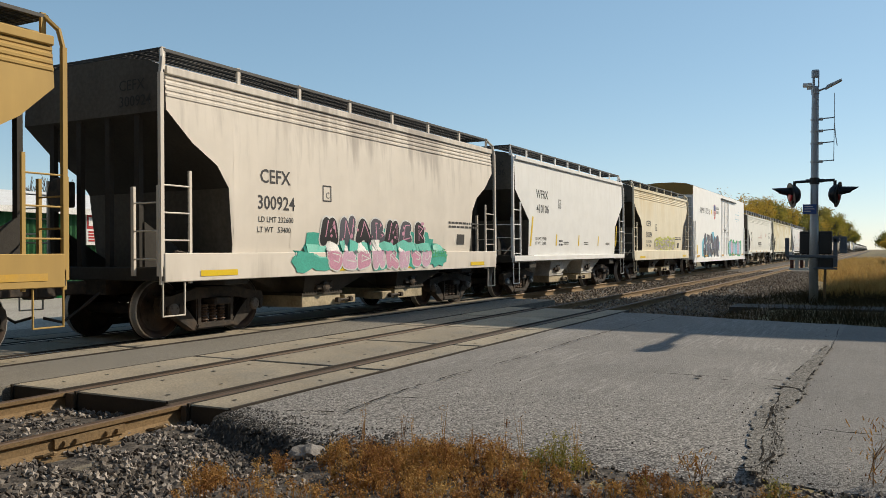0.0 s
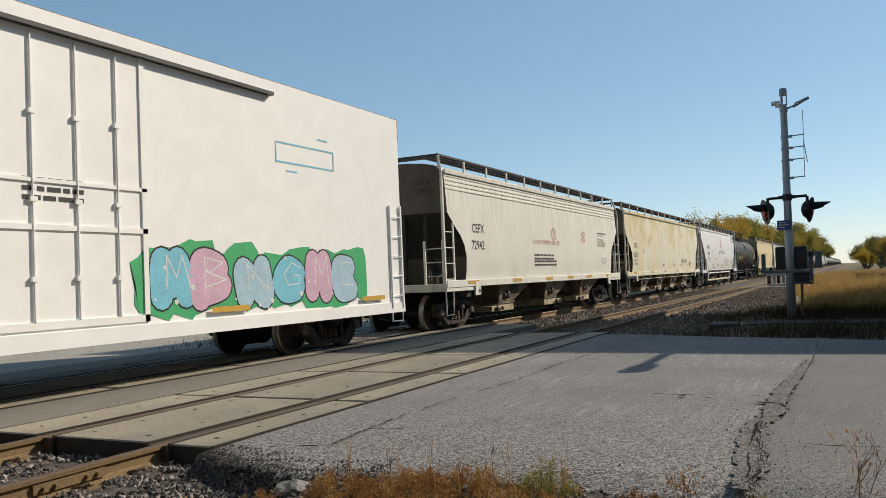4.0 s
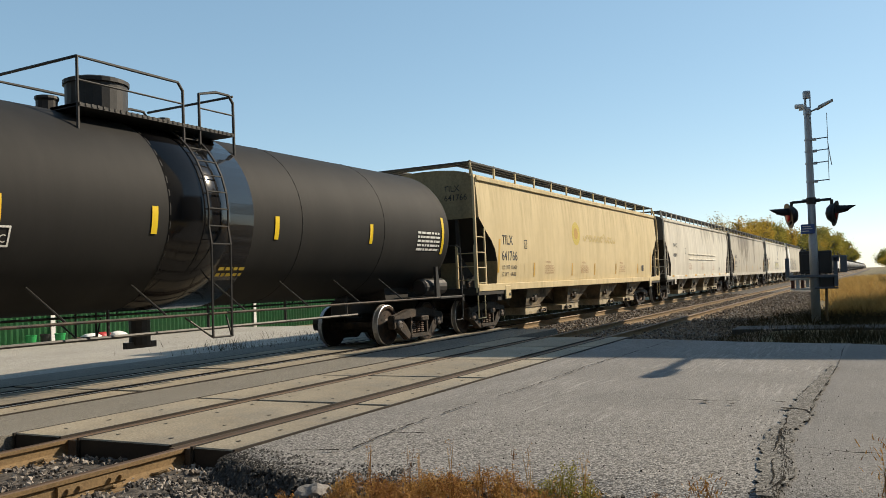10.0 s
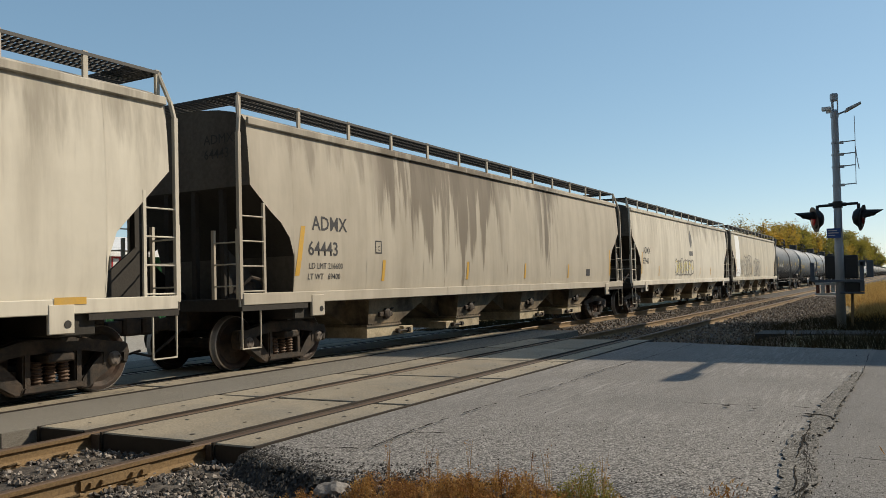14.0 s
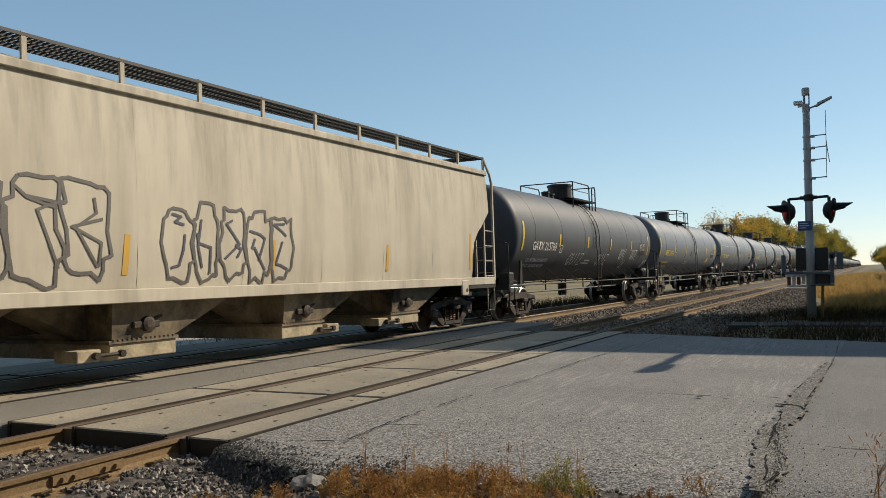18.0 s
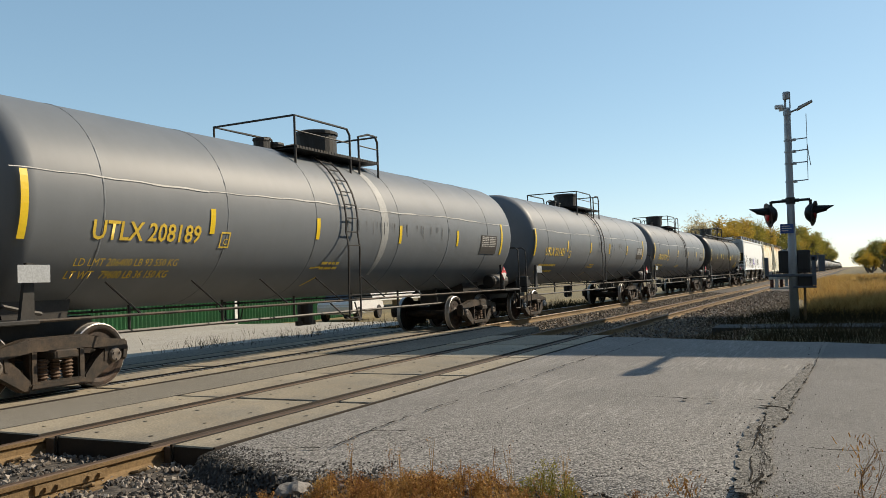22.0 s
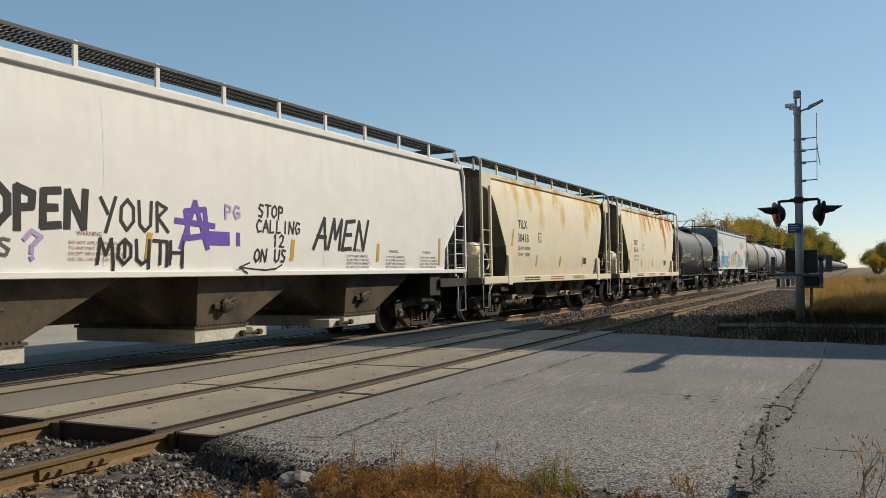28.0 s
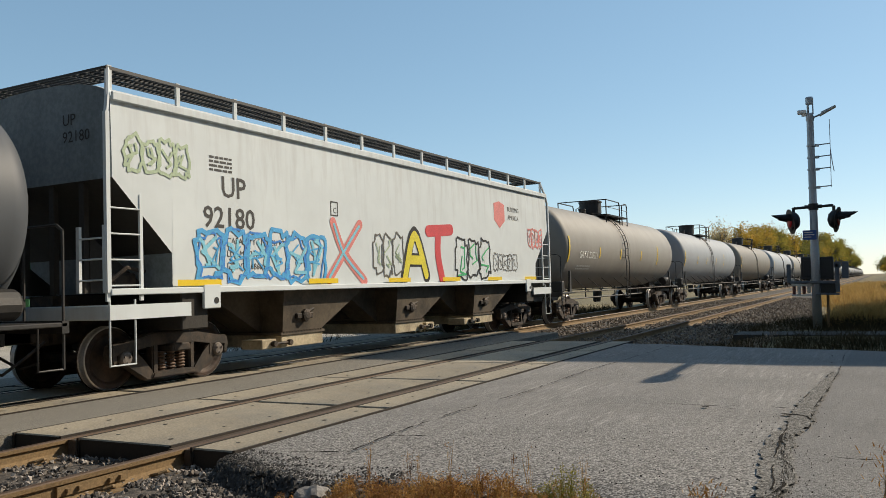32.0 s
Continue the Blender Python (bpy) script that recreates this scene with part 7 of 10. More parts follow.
def tank_marks(c, s_, ink, ends_=True, lines=(), tail=True, logo=True, seed=0):
    car, wf, L = c
    word(car, s_, 2.12, 2.08, 0.262, ink, wf, 0.96, bold=0.005)
    for i, l_ in enumerate(lines):
        word(car, l_, 1.98 - 0.05 * i, 1.72 - 0.17 * i, 0.105, ink, wf, bold=0.002)
    if not lines:
        for i in range(2):
            bars(car, 1.9, 1.72 - 0.2 * i, 1.7, 1, 0.07, ink, wf, seed + i)
    plate_box(car, 4.65, 2.02, 0.2, ink, wf)
    if tail:
        patch(car, "data_panel", L - 2.75, L - 1.65, 2.05, 2.56, M["ink_soft"] if ink is YEL else M["steel_black"], wf)
        bars(car, L - 2.68, 2.50, 0.46, 6, 0.026, SOFT_WHT, wf, seed + 9)
        bars(car, L - 2.16, 2.50, 0.42, 6, 0.026, SOFT_WHT, wf, seed + 10)
    for bx in (7.7,):
        bars(car, bx, 1.75, 0.6, 2, 0.05, ink, wf, seed + 3)
        strokes(car, "arrow_mark", [[(bx + 0.1, 1.5), (bx - 0.15, 1.35)], [(bx, 1.7), (bx - 0.3, 1.68)]], 0.03, ink, wf)


def placard(c, x, z):
    """Red and white diamond hazard board on a bracket."""
    car, wf, L = c
    bm = B()
    r_ = 0.19
    prism(bm, [(x - r_, z), (x, z - r_), (x + r_, z), (x, z + r_)], "y", -1.63, -1.615)
    o = part("hazard_board", bm, G_RED, car, "red and white diamond hazard board")
    bm = B()
    prism(bm, [(x - 0.165, z - 0.01), (x, z - 0.172), (x + 0.165, z - 0.01), (x, z + 0.02)], "y", -1.638, -1.6305)
    prism(bm, [(x - 0.03, z + 0.11), (x, z + 0.08), (x + 0.03, z + 0.11), (x, z + 0.14)], "y", -1.638, -1.6305)
    part("board_face", bm, G_WHITE, o)
    bm = B()
    beam(bm, (x, -1.58, 1.05), (x, -1.6, z), 0.025)
    part("board_bracket", bm, M["steel_black"], o)


t14 = tank("tank_car", 250.9, 17.6, dict(inset=0.5, inset_tail=0.2, trucks=(1.91, 16.1), man=0.1, ladder=-0.55, plat=1.36, paint=C_GREYTANK, label="dark grey tank car with white lettering and scribbles", strips=(1.24, 4.47, 7.5, 10.4, 13.5, 16.35), R=1.52, zc=2.62), 15)
tank_marks(t14, "GATX 215768", WHT, lines=("LD LMT 206500 LB 93670 KG", "LT WT   76500 LB 34610 KG"), seed=60)
for qx, qz, qw in ((5.75, 1.62, 0.40), (9.1, 1.62, 0.34), (11.95, 1.85, 0.22), (13.7, 1.85, 0.22), (16.3, 1.42, 0.13)):
    brush(t14, "QUIZ", qx, qz, 0.40, qw, G_WHITE, 0.028, 0.12)
brush(t14, "OH", 12.72, 1.48, 0.34, 0.26, G_WHITE, 0.025)
t15 = tank("tank_car", 268.9, 17.75, dict(inset=0.75, inset_tail=0.15, trucks=(2.3, 16.15), mid=9.0, man=-0.68, man_size=0.86, paint=C_MIDTANK, label="grey tank car with faded yellow lettering", strips=TS, R=1.52, zc=2.62), 16)
tank_marks(t15, "UTLX 210536", YEL, seed=63)
patch(t15[0], "yellow_label", 14.0, 14.55, 1.75, 2.0, M["yellow"], t15[1])
patch(t15[0], "repair_patch", 8.6, 8.85, 2.1, 2.35, INK, t15[1])
placard(t15, 16.1, 1.5)
t16 = tank("tank_car", 287.0, 17.7, dict(inset=0.75, inset_tail=0.15, trucks=(1.85, 15.55), man=0.6, ladder=-0.7, paint=C_MIDTANK, label="grey tank car with yellow lettering and a pale stain line", strips=TS, R=1.52, zc=2.62), 17)
tank_marks(t16, "UTLX 208189", YEL, lines=("LD LMT 206400 LB 93 550 KG", "LT WT   79600 LB 36 150 KG"), seed=66)
bm = B()
for _k in range(22):
    _a = radians(72 - 5.6 * _k)
    _w = 0.30 * math.sin(math.pi * (_k + 1) / 23) ** 0.6
    _c = 9.55 + 0.25 * math.sin(_k * 0.12)
    _r = 1.525
    bm.verts.new((_c - _w / 2, -_r * math.cos(_a), 2.62 + _r * math.sin(_a)))
    bm.verts.new((_c + _w / 2, -_r * math.cos(_a), 2.62 + _r * math.sin(_a)))
bm.verts.ensure_lookup_table()
for _k in range(21):
    bm.faces.new([bm.verts[i] for i in (2 * _k, 2 * _k + 1, 2 * _k + 3, 2 * _k + 2)])
part("spill_stain", bm, mat("pale_dried_spill", (0.34, 0.35, 0.35), 0.6, 0, (0.22, 0.23, 0.24), 5, 0.6), t16[0], "pale dried spill over the shoulder", smooth=True)
t17 = tank("tank_car", 305.2, 17.6, dict(inset=0.7, inset_tail=0.15, trucks=(1.78, 15.55), man=0.2, ladder=-0.3, paint=C_MIDTANK, label="grey tank car with yellow lettering and a pale stain line", strips=(1.03, 4.36, 7.24, 9.95, 12.9, 16.0), R=1.52, zc=2.62), 18)
tank_marks(t17, "UTLX 211421", YEL, seed=69)
t18 = tank("tank_car", 322.9, 17.6, dict(inset=0.7, inset_tail=0.15, trucks=(1.9, 15.65), man=-0.5, ladder=0.4, paint=C_SLATETANK, label="dark grey tank car with yellow lettering and a pale stain line", strips=TS, R=1.52, zc=2.62), 19)
tank_marks(t18, "UTLX 211223", YEL, lines=("LD LMT 206200 LB 93 530 KG", "LT WT   79800 LB 36 200 KG"), seed=72)
M["drip"] = mat("thin_dark_drip", (0.10, 0.105, 0.11), 0.7)
for c, z_ in ((t16, 2.92), (t17, 2.90), (t18, 2.88)):
    for i in range(14):
        a = 0.9 + i * 1.15
        strokes(c[0], "stain_line", [[(a + k * 0.23, z_ + 0.02 * math.sin((a + k * 0.23) * 1.1) + 0.008 * math.sin((a + k * 0.23) * 7)) for k in range(6)]], 0.011 + 0.008 * (i % 3), SOFT_WHT, c[1], lift=0.004)
    stain_runs(c, 8.2, 13.2, 2.66, (0.08, 0.34), M["drip"], 30, 9 + int(z_ * 100), (0.012, 0.03), "drip_mark")
    placard(c, 16.2, 1.5)
    patch(c[0], "label_board", 0.95, 1.4, 1.50, 1.72, M["galv"], lambda z: 1.55)
t19 = tank("tank_car", 341.7, 18.6, dict(inset=0.6, inset_tail=0.2, trucks=(1.75, 17.2), paint=C_LPG, label="long faded black pressure tank car with a walkway on top", strips=(1.2, 4.0, 5.9, 7.2, 9.5, 12.31, 14.77, 17.98), R=1.52, zc=2.66, plat=1.2, rail_h=0.6, strip_z=2.25), 20)
bm = B()
for i in range(int(16.4 / 0.11)):
    box(bm, 1.1 + i * 0.11, 1.1 + i * 0.11 + 0.03, -1.18, -0.82, 4.0, 4.03)
for y in (-1.18, -1.0, -0.82):
    box(bm, 1.1, 17.5, y - 0.012, y + 0.012, 3.98, 4.04)
part("running_board", bm, M["grate"], t19[0], "dark open steel grating")
for i in range(8):
    bm = B()
    a = 1.3 + i * 2.25
    beam(bm, (a, -0.95, 3.78), (a, -1.0, 4.0), 0.03)
    part("walkway_bracket", bm, M["steel_black"], t19[0])
for a in (16.6, 17.5, 2.0, 1.2):
    bm = B()
    pipe(bm, [(a, -1.1, 4.0), (a, -1.1, 4.36), (a + 0.1, -1.1, 4.43), (a + 0.2, -1.1, 4.36), (a + 0.2, -1.1, 4.0)], 0.022)
    part("grab_loop", bm, M["steel_black"], t19[0])
for i, l_ in enumerate(("LIQUEFIED", "PETROLEUM GAS", "NON-ODORIZED")):
    word(t19[0], l_, 14.95 - 0.07 * (i > 0), 1.92 - 0.15 * i, 0.13, YEL, t19[1], bold=0.003)
patch(t19[0], "yellow_label", 10.9, 11.7, 2.2, 2.5, M["yellow"], t19[1])
bars(t19[0], 11.0, 2.38, 0.6, 2, 0.05, INK, t19[1], 77)
for a, b in ((3.2, 7.1), (8.4, 9.3), (10.7, 14.1)):
    patch(t19[0], "fresh_paint_patch", a, b, 1.45, 2.02, mat("fresh_black_patch", (0.018, 0.018, 0.018), 0.4) if a < 4 else bpy.data.materials["fresh_black_patch"], t19[1], lift=0.006, slant=0.12)
patch(t19[0], "data_panel", 16.5, 17.6, 2.05, 2.52, INK, t19[1])
bars(t19[0], 16.57, 2.45, 0.46, 6, 0.028, SOFT_WHT, t19[1], 78)
bars(t19[0], 17.08, 2.45, 0.42, 6, 0.028, SOFT_WHT, t19[1], 80)
bars(t19[0], 16.15, 1.84, 0.4, 4, 0.03, SOFT_WHT, t19[1], 79)
placard(t19, 16.9, 1.5)

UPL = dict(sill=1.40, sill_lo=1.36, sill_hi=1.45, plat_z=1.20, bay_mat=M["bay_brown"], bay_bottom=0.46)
# end_wall: white paint greyed by dirt and by painted shade
c20 = hop(361.45, 17.45, C_WHITE, "curved", CUT_UP, 3, 13, 21, "white covered hopper car with black spray-painted words", seams=4, end_wall=mat("shaded_dirty_white_end", (0.4, 0.4, 0.38), 0.75, 0, (0.18, 0.18, 0.171), 1.0, 0.7, 0.1, 20, (1, 1, 0.3)), sill=1.40, sill_lo=1.36, sill_hi=1.45, plat_z=1.20, bay_mat=M["bay_brown"], gate_mat=M["gate_pale"])
marks(c20, "AGPX", "16401", 1.7, 2.52, 1.63, 2.12, 0.20, SOFT)
strokes(c20[0], "spray_sign", [[(2.7, 2.45), (3.1, 2.45), (3.2, 2.15), (3.0, 1.9), (2.65, 1.8)], [(2.75, 2.3), (3.25, 1.75)]], 0.09, G_BLACK, c20[1], lift=0.02)
brush(c20, "BUT", 4.15, 2.25, 0.20, 0.2, G_BLACK, 0.05)
brush(c20, "OPEN", 4.55, 2.02, 0.46, 0.36, G_BLACK, 0.10)
brush(c20, "YOUR", 6.15, 2.02, 0.42, 0.32, G_BLACK, 0.048)
brush(c20, "MOUTH", 6.1, 1.55, 0.34, 0.32, G_BLACK, 0.048, drip=0.45)
strokes(c20[0], "spray_star", [[(7.6, 1.8), (7.9, 2.5), (8.15, 1.8)], [(7.5, 2.2), (8.3, 2.15)], [(7.7, 2.35), (8.1, 2.4), (8.15, 2.0), (7.75, 1.95), (7.7, 2.35)]], 0.09, G_PURPLE, c20[1], lift=0.02)
bars(c20[0], 8.15, 1.85, 0.75, 1, 0.22, G_PURPLE, c20[1], 8, "spray_bar")
brush(c20, "PG", 8.55, 2.3, 0.2, 0.2, G_LILAC, 0.04)
BRUSH["1"] = [[(0.3, 0.8), (0.5, 1.0), (0.5, 0.0)]]
BRUSH["2"] = [[(0.1, 0.8), (0.4, 1.0), (0.8, 0.85), (0.7, 0.5), (0.1, 0.05), (0.9, 0.0)]]
for l_, x_, z_ in (("STOP", 9.36, 2.36), ("CALLING", 9.30, 2.10), ("12", 9.72, 1.86), ("ON US", 9.24, 1.60)):
    brush(c20, l_, x_, z_, 0.21, 0.175, G_BLACK, 0.032, slant=0.1)
strokes(c20[0], "spray_arrow", [[(9.08, 1.58), (8.82, 1.50), (9.02, 1.41)], [(8.84, 1.50), (9.2, 1.47), (9.5, 1.46), (9.75, 1.48), (9.92, 1.55)]], 0.03, G_BLACK, lambda z: 1.65, lift=0.012)
brush(c20, "AMEN", 10.9, 1.85, 0.58, 0.46, G_BLACK, 0.075, slant=0.3)
brush(c20, "?", 5.0, 1.6, 0.35, 0.4, G_LILAC, 0.06)
for i, l_ in enumerate(("SET", "HIRES")):
    brush(c20, l_, 3.9, 1.9 - 0.25 * i, 0.2, 0.2, G_THIN, 0.035)
side_strips(c20, (6.9, 10.2, 13.1), 1.62, 2.0, M["orange"], (1.4, 1.55, 2.35))
side_strips(c20, (15.9,), 1.55, 2.2, M["orange"])
caution(c20, 5.65, 1.92, RED_FAINT, 0.045)
for bx in (12.0, 13.5, 15.0):
    caution(c20, bx, 1.82, SOFT, 0.045)
# Cream paint dropped to a brownish shade tone for the end cavities
M["slope_cream"] = mat("shaded_cream_slope_sheet", (0.20, 0.18, 0.14), 0.8, 0, (0.09, 0.078, 0.06), 1.2, 0.7, 0.2, 30, (1, 1, 0.4))
PDC = dict(grime_shade=M["slope_cream"], end_mat=M["slope_cream"], seams=5, board_from=-0.05, post_top=4.45, bay_bottom=0.62, bay_mat=M["bay_dark"], plat_z=1.20, sill=1.20, sill_lo=1.05, sill_hi=1.25)
c21 = hop(379.92, 12.55, C_OCHRED, "round", CUT_PD, 3, 9, 22, "warm white rounded covered hopper car with ochre stains", **PDC)
marks(c21, "TILX", "30418", 2.66, 2.67, 2.60, 2.26, 0.25, INK, ("LD LMT 230300", "LT WT   55700"), end=False)
c22 = hop(393.73, 12.6, C_RUSTED, "round", CUT_PD, 3, 9, 23, "warm white rounded covered hopper car with orange rust runs", **PDC)
marks(c22, "TILX", "30134", 2.73, 2.51, 2.67, 2.18, 0.23, INK, ("LD LMT 229500", "LT WT   56500"), end=False)

for c in (c21, c22):
    strip_m = M["orange"] if c is c21 else M["yellow"]
    side_strips(c, (4.1, 6.35, 8.8), 1.52, 1.88, strip_m, (2.05, 2.12, 2.62))
    side_strips(c, (1.9, 11.4), 1.55, 1.88, strip_m)
    plate_box(c[0], 4.35, 2.3, 0.24, INK, c[1])
    patch(c[0], "stencil_panel", 9.0, 9.35, 1.62, 1.85, INK, c[1])
    for i, bx in enumerate((3.0, 5.3, 7.6)):
        bars(c[0], bx, 1.18, 1.3, 2, 0.035, RED if i else SOFT, lambda z: 1.65, 90 + i)
    for at_end in (0, 1):
        f = (lambda x: x) if not at_end else (lambda x: 12.58 - x)
        for s_ in (-1, 1):
            bm = B()
            a, b = sorted((f(0.56), f(0.64)))
            box(bm, a, b, s_ * 1.60 - 0.03, s_ * 1.60 + 0.03, 1.0, 3.75)
            part("inner_post", bm, C_TWHITE, c[0])
            bm = B()
            prism(bm, [(f(0.05), 4.12), (f(0.05), 3.72), (f(0.45), 3.66), (f(0.68), 3.45), (f(0.80), 4.12)], "y", s_ * 1.575 - 0.012, s_ * 1.575 + 0.012)
            part("corner_plate", bm, C_TWHITE, c[0], "pale bracket plate below the roof corner")
            bm = B()
            a, b = sorted((f(1.72), f(2.02)))
            box(bm, a, b, s_ * 1.63 - 0.03, s_ * 1.63 + 0.03, 1.0, 1.85, bev=0.01)
            part("jacking_plate", bm, C_TWHITE, c[0])
            bm = B()
            pipe(bm, [(f(0.60), s_ * 1.62, 1.02), (f(0.35), s_ * 1.62, 0.78), (f(0.33), s_ * 1.62, 0.42), (f(0.05), s_ * 1.62, 0.42)], 0.016)
            part("sloping_step", bm, C_TWHITE, c[0])
    # brake reservoir on the end platform
    bm = B()
    lathe(bm, [(0.30, 0.0), (0.32, 0.15), (0.40, 0.21), (1.05, 0.21), (1.12, 0.15), (1.14, 0.0)], (0, -1.05, 2.0), "x", 16)
    part("air_reservoir", bm, C_TWHITE, c[0], "pale air reservoir")
    bm = B()
    box(bm, 0.12, 0.42, -1.45, -1.1, 1.22, 1.85, bev=0.02)
    pipe(bm, [(0.9, -1.05, 2.0), (1.2, -1.2, 1.9), (1.25, -1.25, 1.6), (1.0, -1.3, 1.45)], 0.025)
    part("brake_valve", bm, C_TWHITE, c[0])
t23 = tank("tank_car", 407.5, 12.6, dict(inset=0.5, inset_tail=0.15, trucks=(1.75, 10.5), paint=C_GREYTANK, label="short dark grey tank car with white lettering", strips=(1.20, 3.37, 5.85, 9.0, 11.5), R=1.47, zc=2.48, rail_style=1, plat=1.2, mid=6.45, rail_h=0.62, man_size=0.55, strip_z=1.86, rings=(0.2, 0.4, 0.6, 0.8)), 24)
word(t23[0], "GAMX 5824", 1.48, 2.10, 0.25, WHT, t23[1])
word(t23[0], "LD LMT 201200 LB 91250 KG", 1.42, 1.92, 0.10, WHT, t23[1])
word(t23[0], "LT WT   61800 LB 28050 KG", 1.37, 1.76, 0.10, WHT, t23[1])
for i, (bx, bz, n_) in enumerate(((4.0, 2.05, 2), (6.8, 1.9, 4), (8.1, 2.1, 2), (9.6, 2.1, 3), (10.5, 2.2, 4))):
    bars(t23[0], bx, bz, 0.9, n_, 0.05, WHT, t23[1], 95 + i)
# end_wall: the grey paint darkened to how it looks in shade
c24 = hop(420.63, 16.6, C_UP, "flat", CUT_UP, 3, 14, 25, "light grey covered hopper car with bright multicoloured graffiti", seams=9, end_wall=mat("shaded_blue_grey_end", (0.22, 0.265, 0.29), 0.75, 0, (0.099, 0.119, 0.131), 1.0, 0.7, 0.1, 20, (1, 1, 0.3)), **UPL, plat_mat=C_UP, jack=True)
marks(c24, "UP", "92180", 2.19, 2.86, 1.79, 2.37, 0.33, SOFT)
for i, l_ in enumerate(("CAPACITY 5161 CU FT", "LD LMT 217400", "LT WT   68600")):
    word(c24[0], l_, 2.3, 2.12 - 0.2 * i, 0.10, SOFT, c24[1])
graffiti(c24, 1.65, 4.9, 1.50, 2.42, 6, None, G_CYAN, 21, inner=G_SKY, lw=0.075)
graffiti(c24, 1.72, 4.8, 1.52, 2.34, 6, None, G_BLUE, 31, inner=G_CYAN, lw=0.035)
bubble(c24[0], "graffiti_letter", [[(5.0, 1.55), (5.5, 2.05), (6.05, 2.62)], [(5.15, 2.62), (5.5, 2.05), (6.2, 1.5)]], 0.20, G_SALMON, c24[1], 0.020)
bubble(c24[0], "graffiti_line", [[(5.02, 1.58), (5.5, 2.08), (6.02, 2.58)], [(5.18, 2.58), (5.5, 2.02), (6.15, 1.55)]], 0.06, G_SKY, c24[1], 0.032)
graffiti(c24, 6.5, 7.7, 1.6, 2.5, 3, None, G_THIN, 23, inner=G_PALE, lw=0.035)
bubble(c24[0], "graffiti_outline", [[(7.75, 1.55), (8.2, 2.55), (8.75, 1.6)], [(7.95, 1.95), (8.6, 1.95)]], 0.30, G_BLACK, c24[1], 0.020)
bubble(c24[0], "graffiti_letter", [[(7.78, 1.57), (8.2, 2.5), (8.72, 1.62)], [(7.97, 1.95), (8.58, 1.95)]], 0.20, G_YEL, c24[1], 0.034)
bubble(c24[0], "graffiti_letter", [[(8.85, 2.62), (9.95, 2.70)], [(9.35, 2.65), (9.3, 2.1), (9.5, 1.5)]], 0.27, G_RED, c24[1], 0.020)
graffiti(c24, 10.2, 12.2, 1.46, 2.6, 3, None, G_BLACK, 26, inner=G_GREEN, lw=0.05)
graffiti(c24, 12.4, 14.0, 1.7, 2.2, 5, None, G_THIN, 27, lw=0.025)
graffiti(c24, 0.35, 1.55, 3.05, 3.6, 4, None, G_PALE, 28, lw=0.05)
graffiti(c24, 14.9, 16.0, 2.4, 3.0, 4, None, G_SALMON, 29, lw=0.04)
fill(c24[0], "shield_emblem", [(12.55, 3.55), (12.9, 3.62), (13.25, 3.55), (13.25, 3.1), (12.9, 2.88), (12.55, 3.1)], G_SALMON, c24[1], 0.012)
word(c24[0], "BUILDING", 13.45, 3.38, 0.13, SOFT, c24[1])
word(c24[0], "AMERICA", 13.45, 3.15, 0.13, SOFT, c24[1])
plate_box(c24[0], 5.1, 2.75, 0.22, SOFT, c24[1])
sill_strips(c24, (1.2, 4.3, 7.0, 9.4, 11.9, 14.4), 1.47, 0.9)
bars(c24[0], 1.95, 3.45, 0.5, 4, 0.035, SOFT, c24[1], 99)

# the rest of the train, towards the horizon
C_WARMTANK = paint("warm_grey_tank_paint", (0.29, 0.275, 0.25), (0.21, 0.195, 0.17), 0.45, rough=0.6, spec=0.3)
C_PALETANK = paint("pale_grey_tank_paint", (0.31, 0.325, 0.34), (0.24, 0.25, 0.26), 0.45, rough=0.6, spec=0.3)
C_TAUPETANK = paint("taupe_grey_tank_paint", (0.215, 0.195, 0.165), (0.15, 0.135, 0.115), 0.45, rough=0.6, spec=0.3)
REST = [(438.4, 17.3), (457.2, 19.2), (477.9, 20.6), (500.2, 20.6)] + [(522.6 + 21.6 * k, 19.8) for k in range(26)]
for k, (x, length) in enumerate(REST):
    FAR_CAR[0] = k > 1
    tone, word_ = ((C_WARMTANK, "warm"), (C_PALETANK, "pale"), (C_TAUPETANK, "taupe"), (C_PALETANK, "pale"))[k % 4]
    far = tank("tank_car", x, length, dict(paint=tone, label=f"{word_} grey tank car far down the train", strips=(0.95, 4.4, 7.2, 10.4, 13.4) if k < 2 else (0.95,), rings=(0.5,), ladder=-1.0, inset=0.5, inset_tail=0.3, R=1.52, zc=2.62), 40 + k)
    if k == 0:
        word(far[0], "GATX 220211", 2.1, 2.2, 0.25, WHT, far[1])
        bars(far[0], 2.1, 1.9, 1.5, 2, 0.05, SOFT_WHT, far[1], 101)
FAR_CAR[0] = False


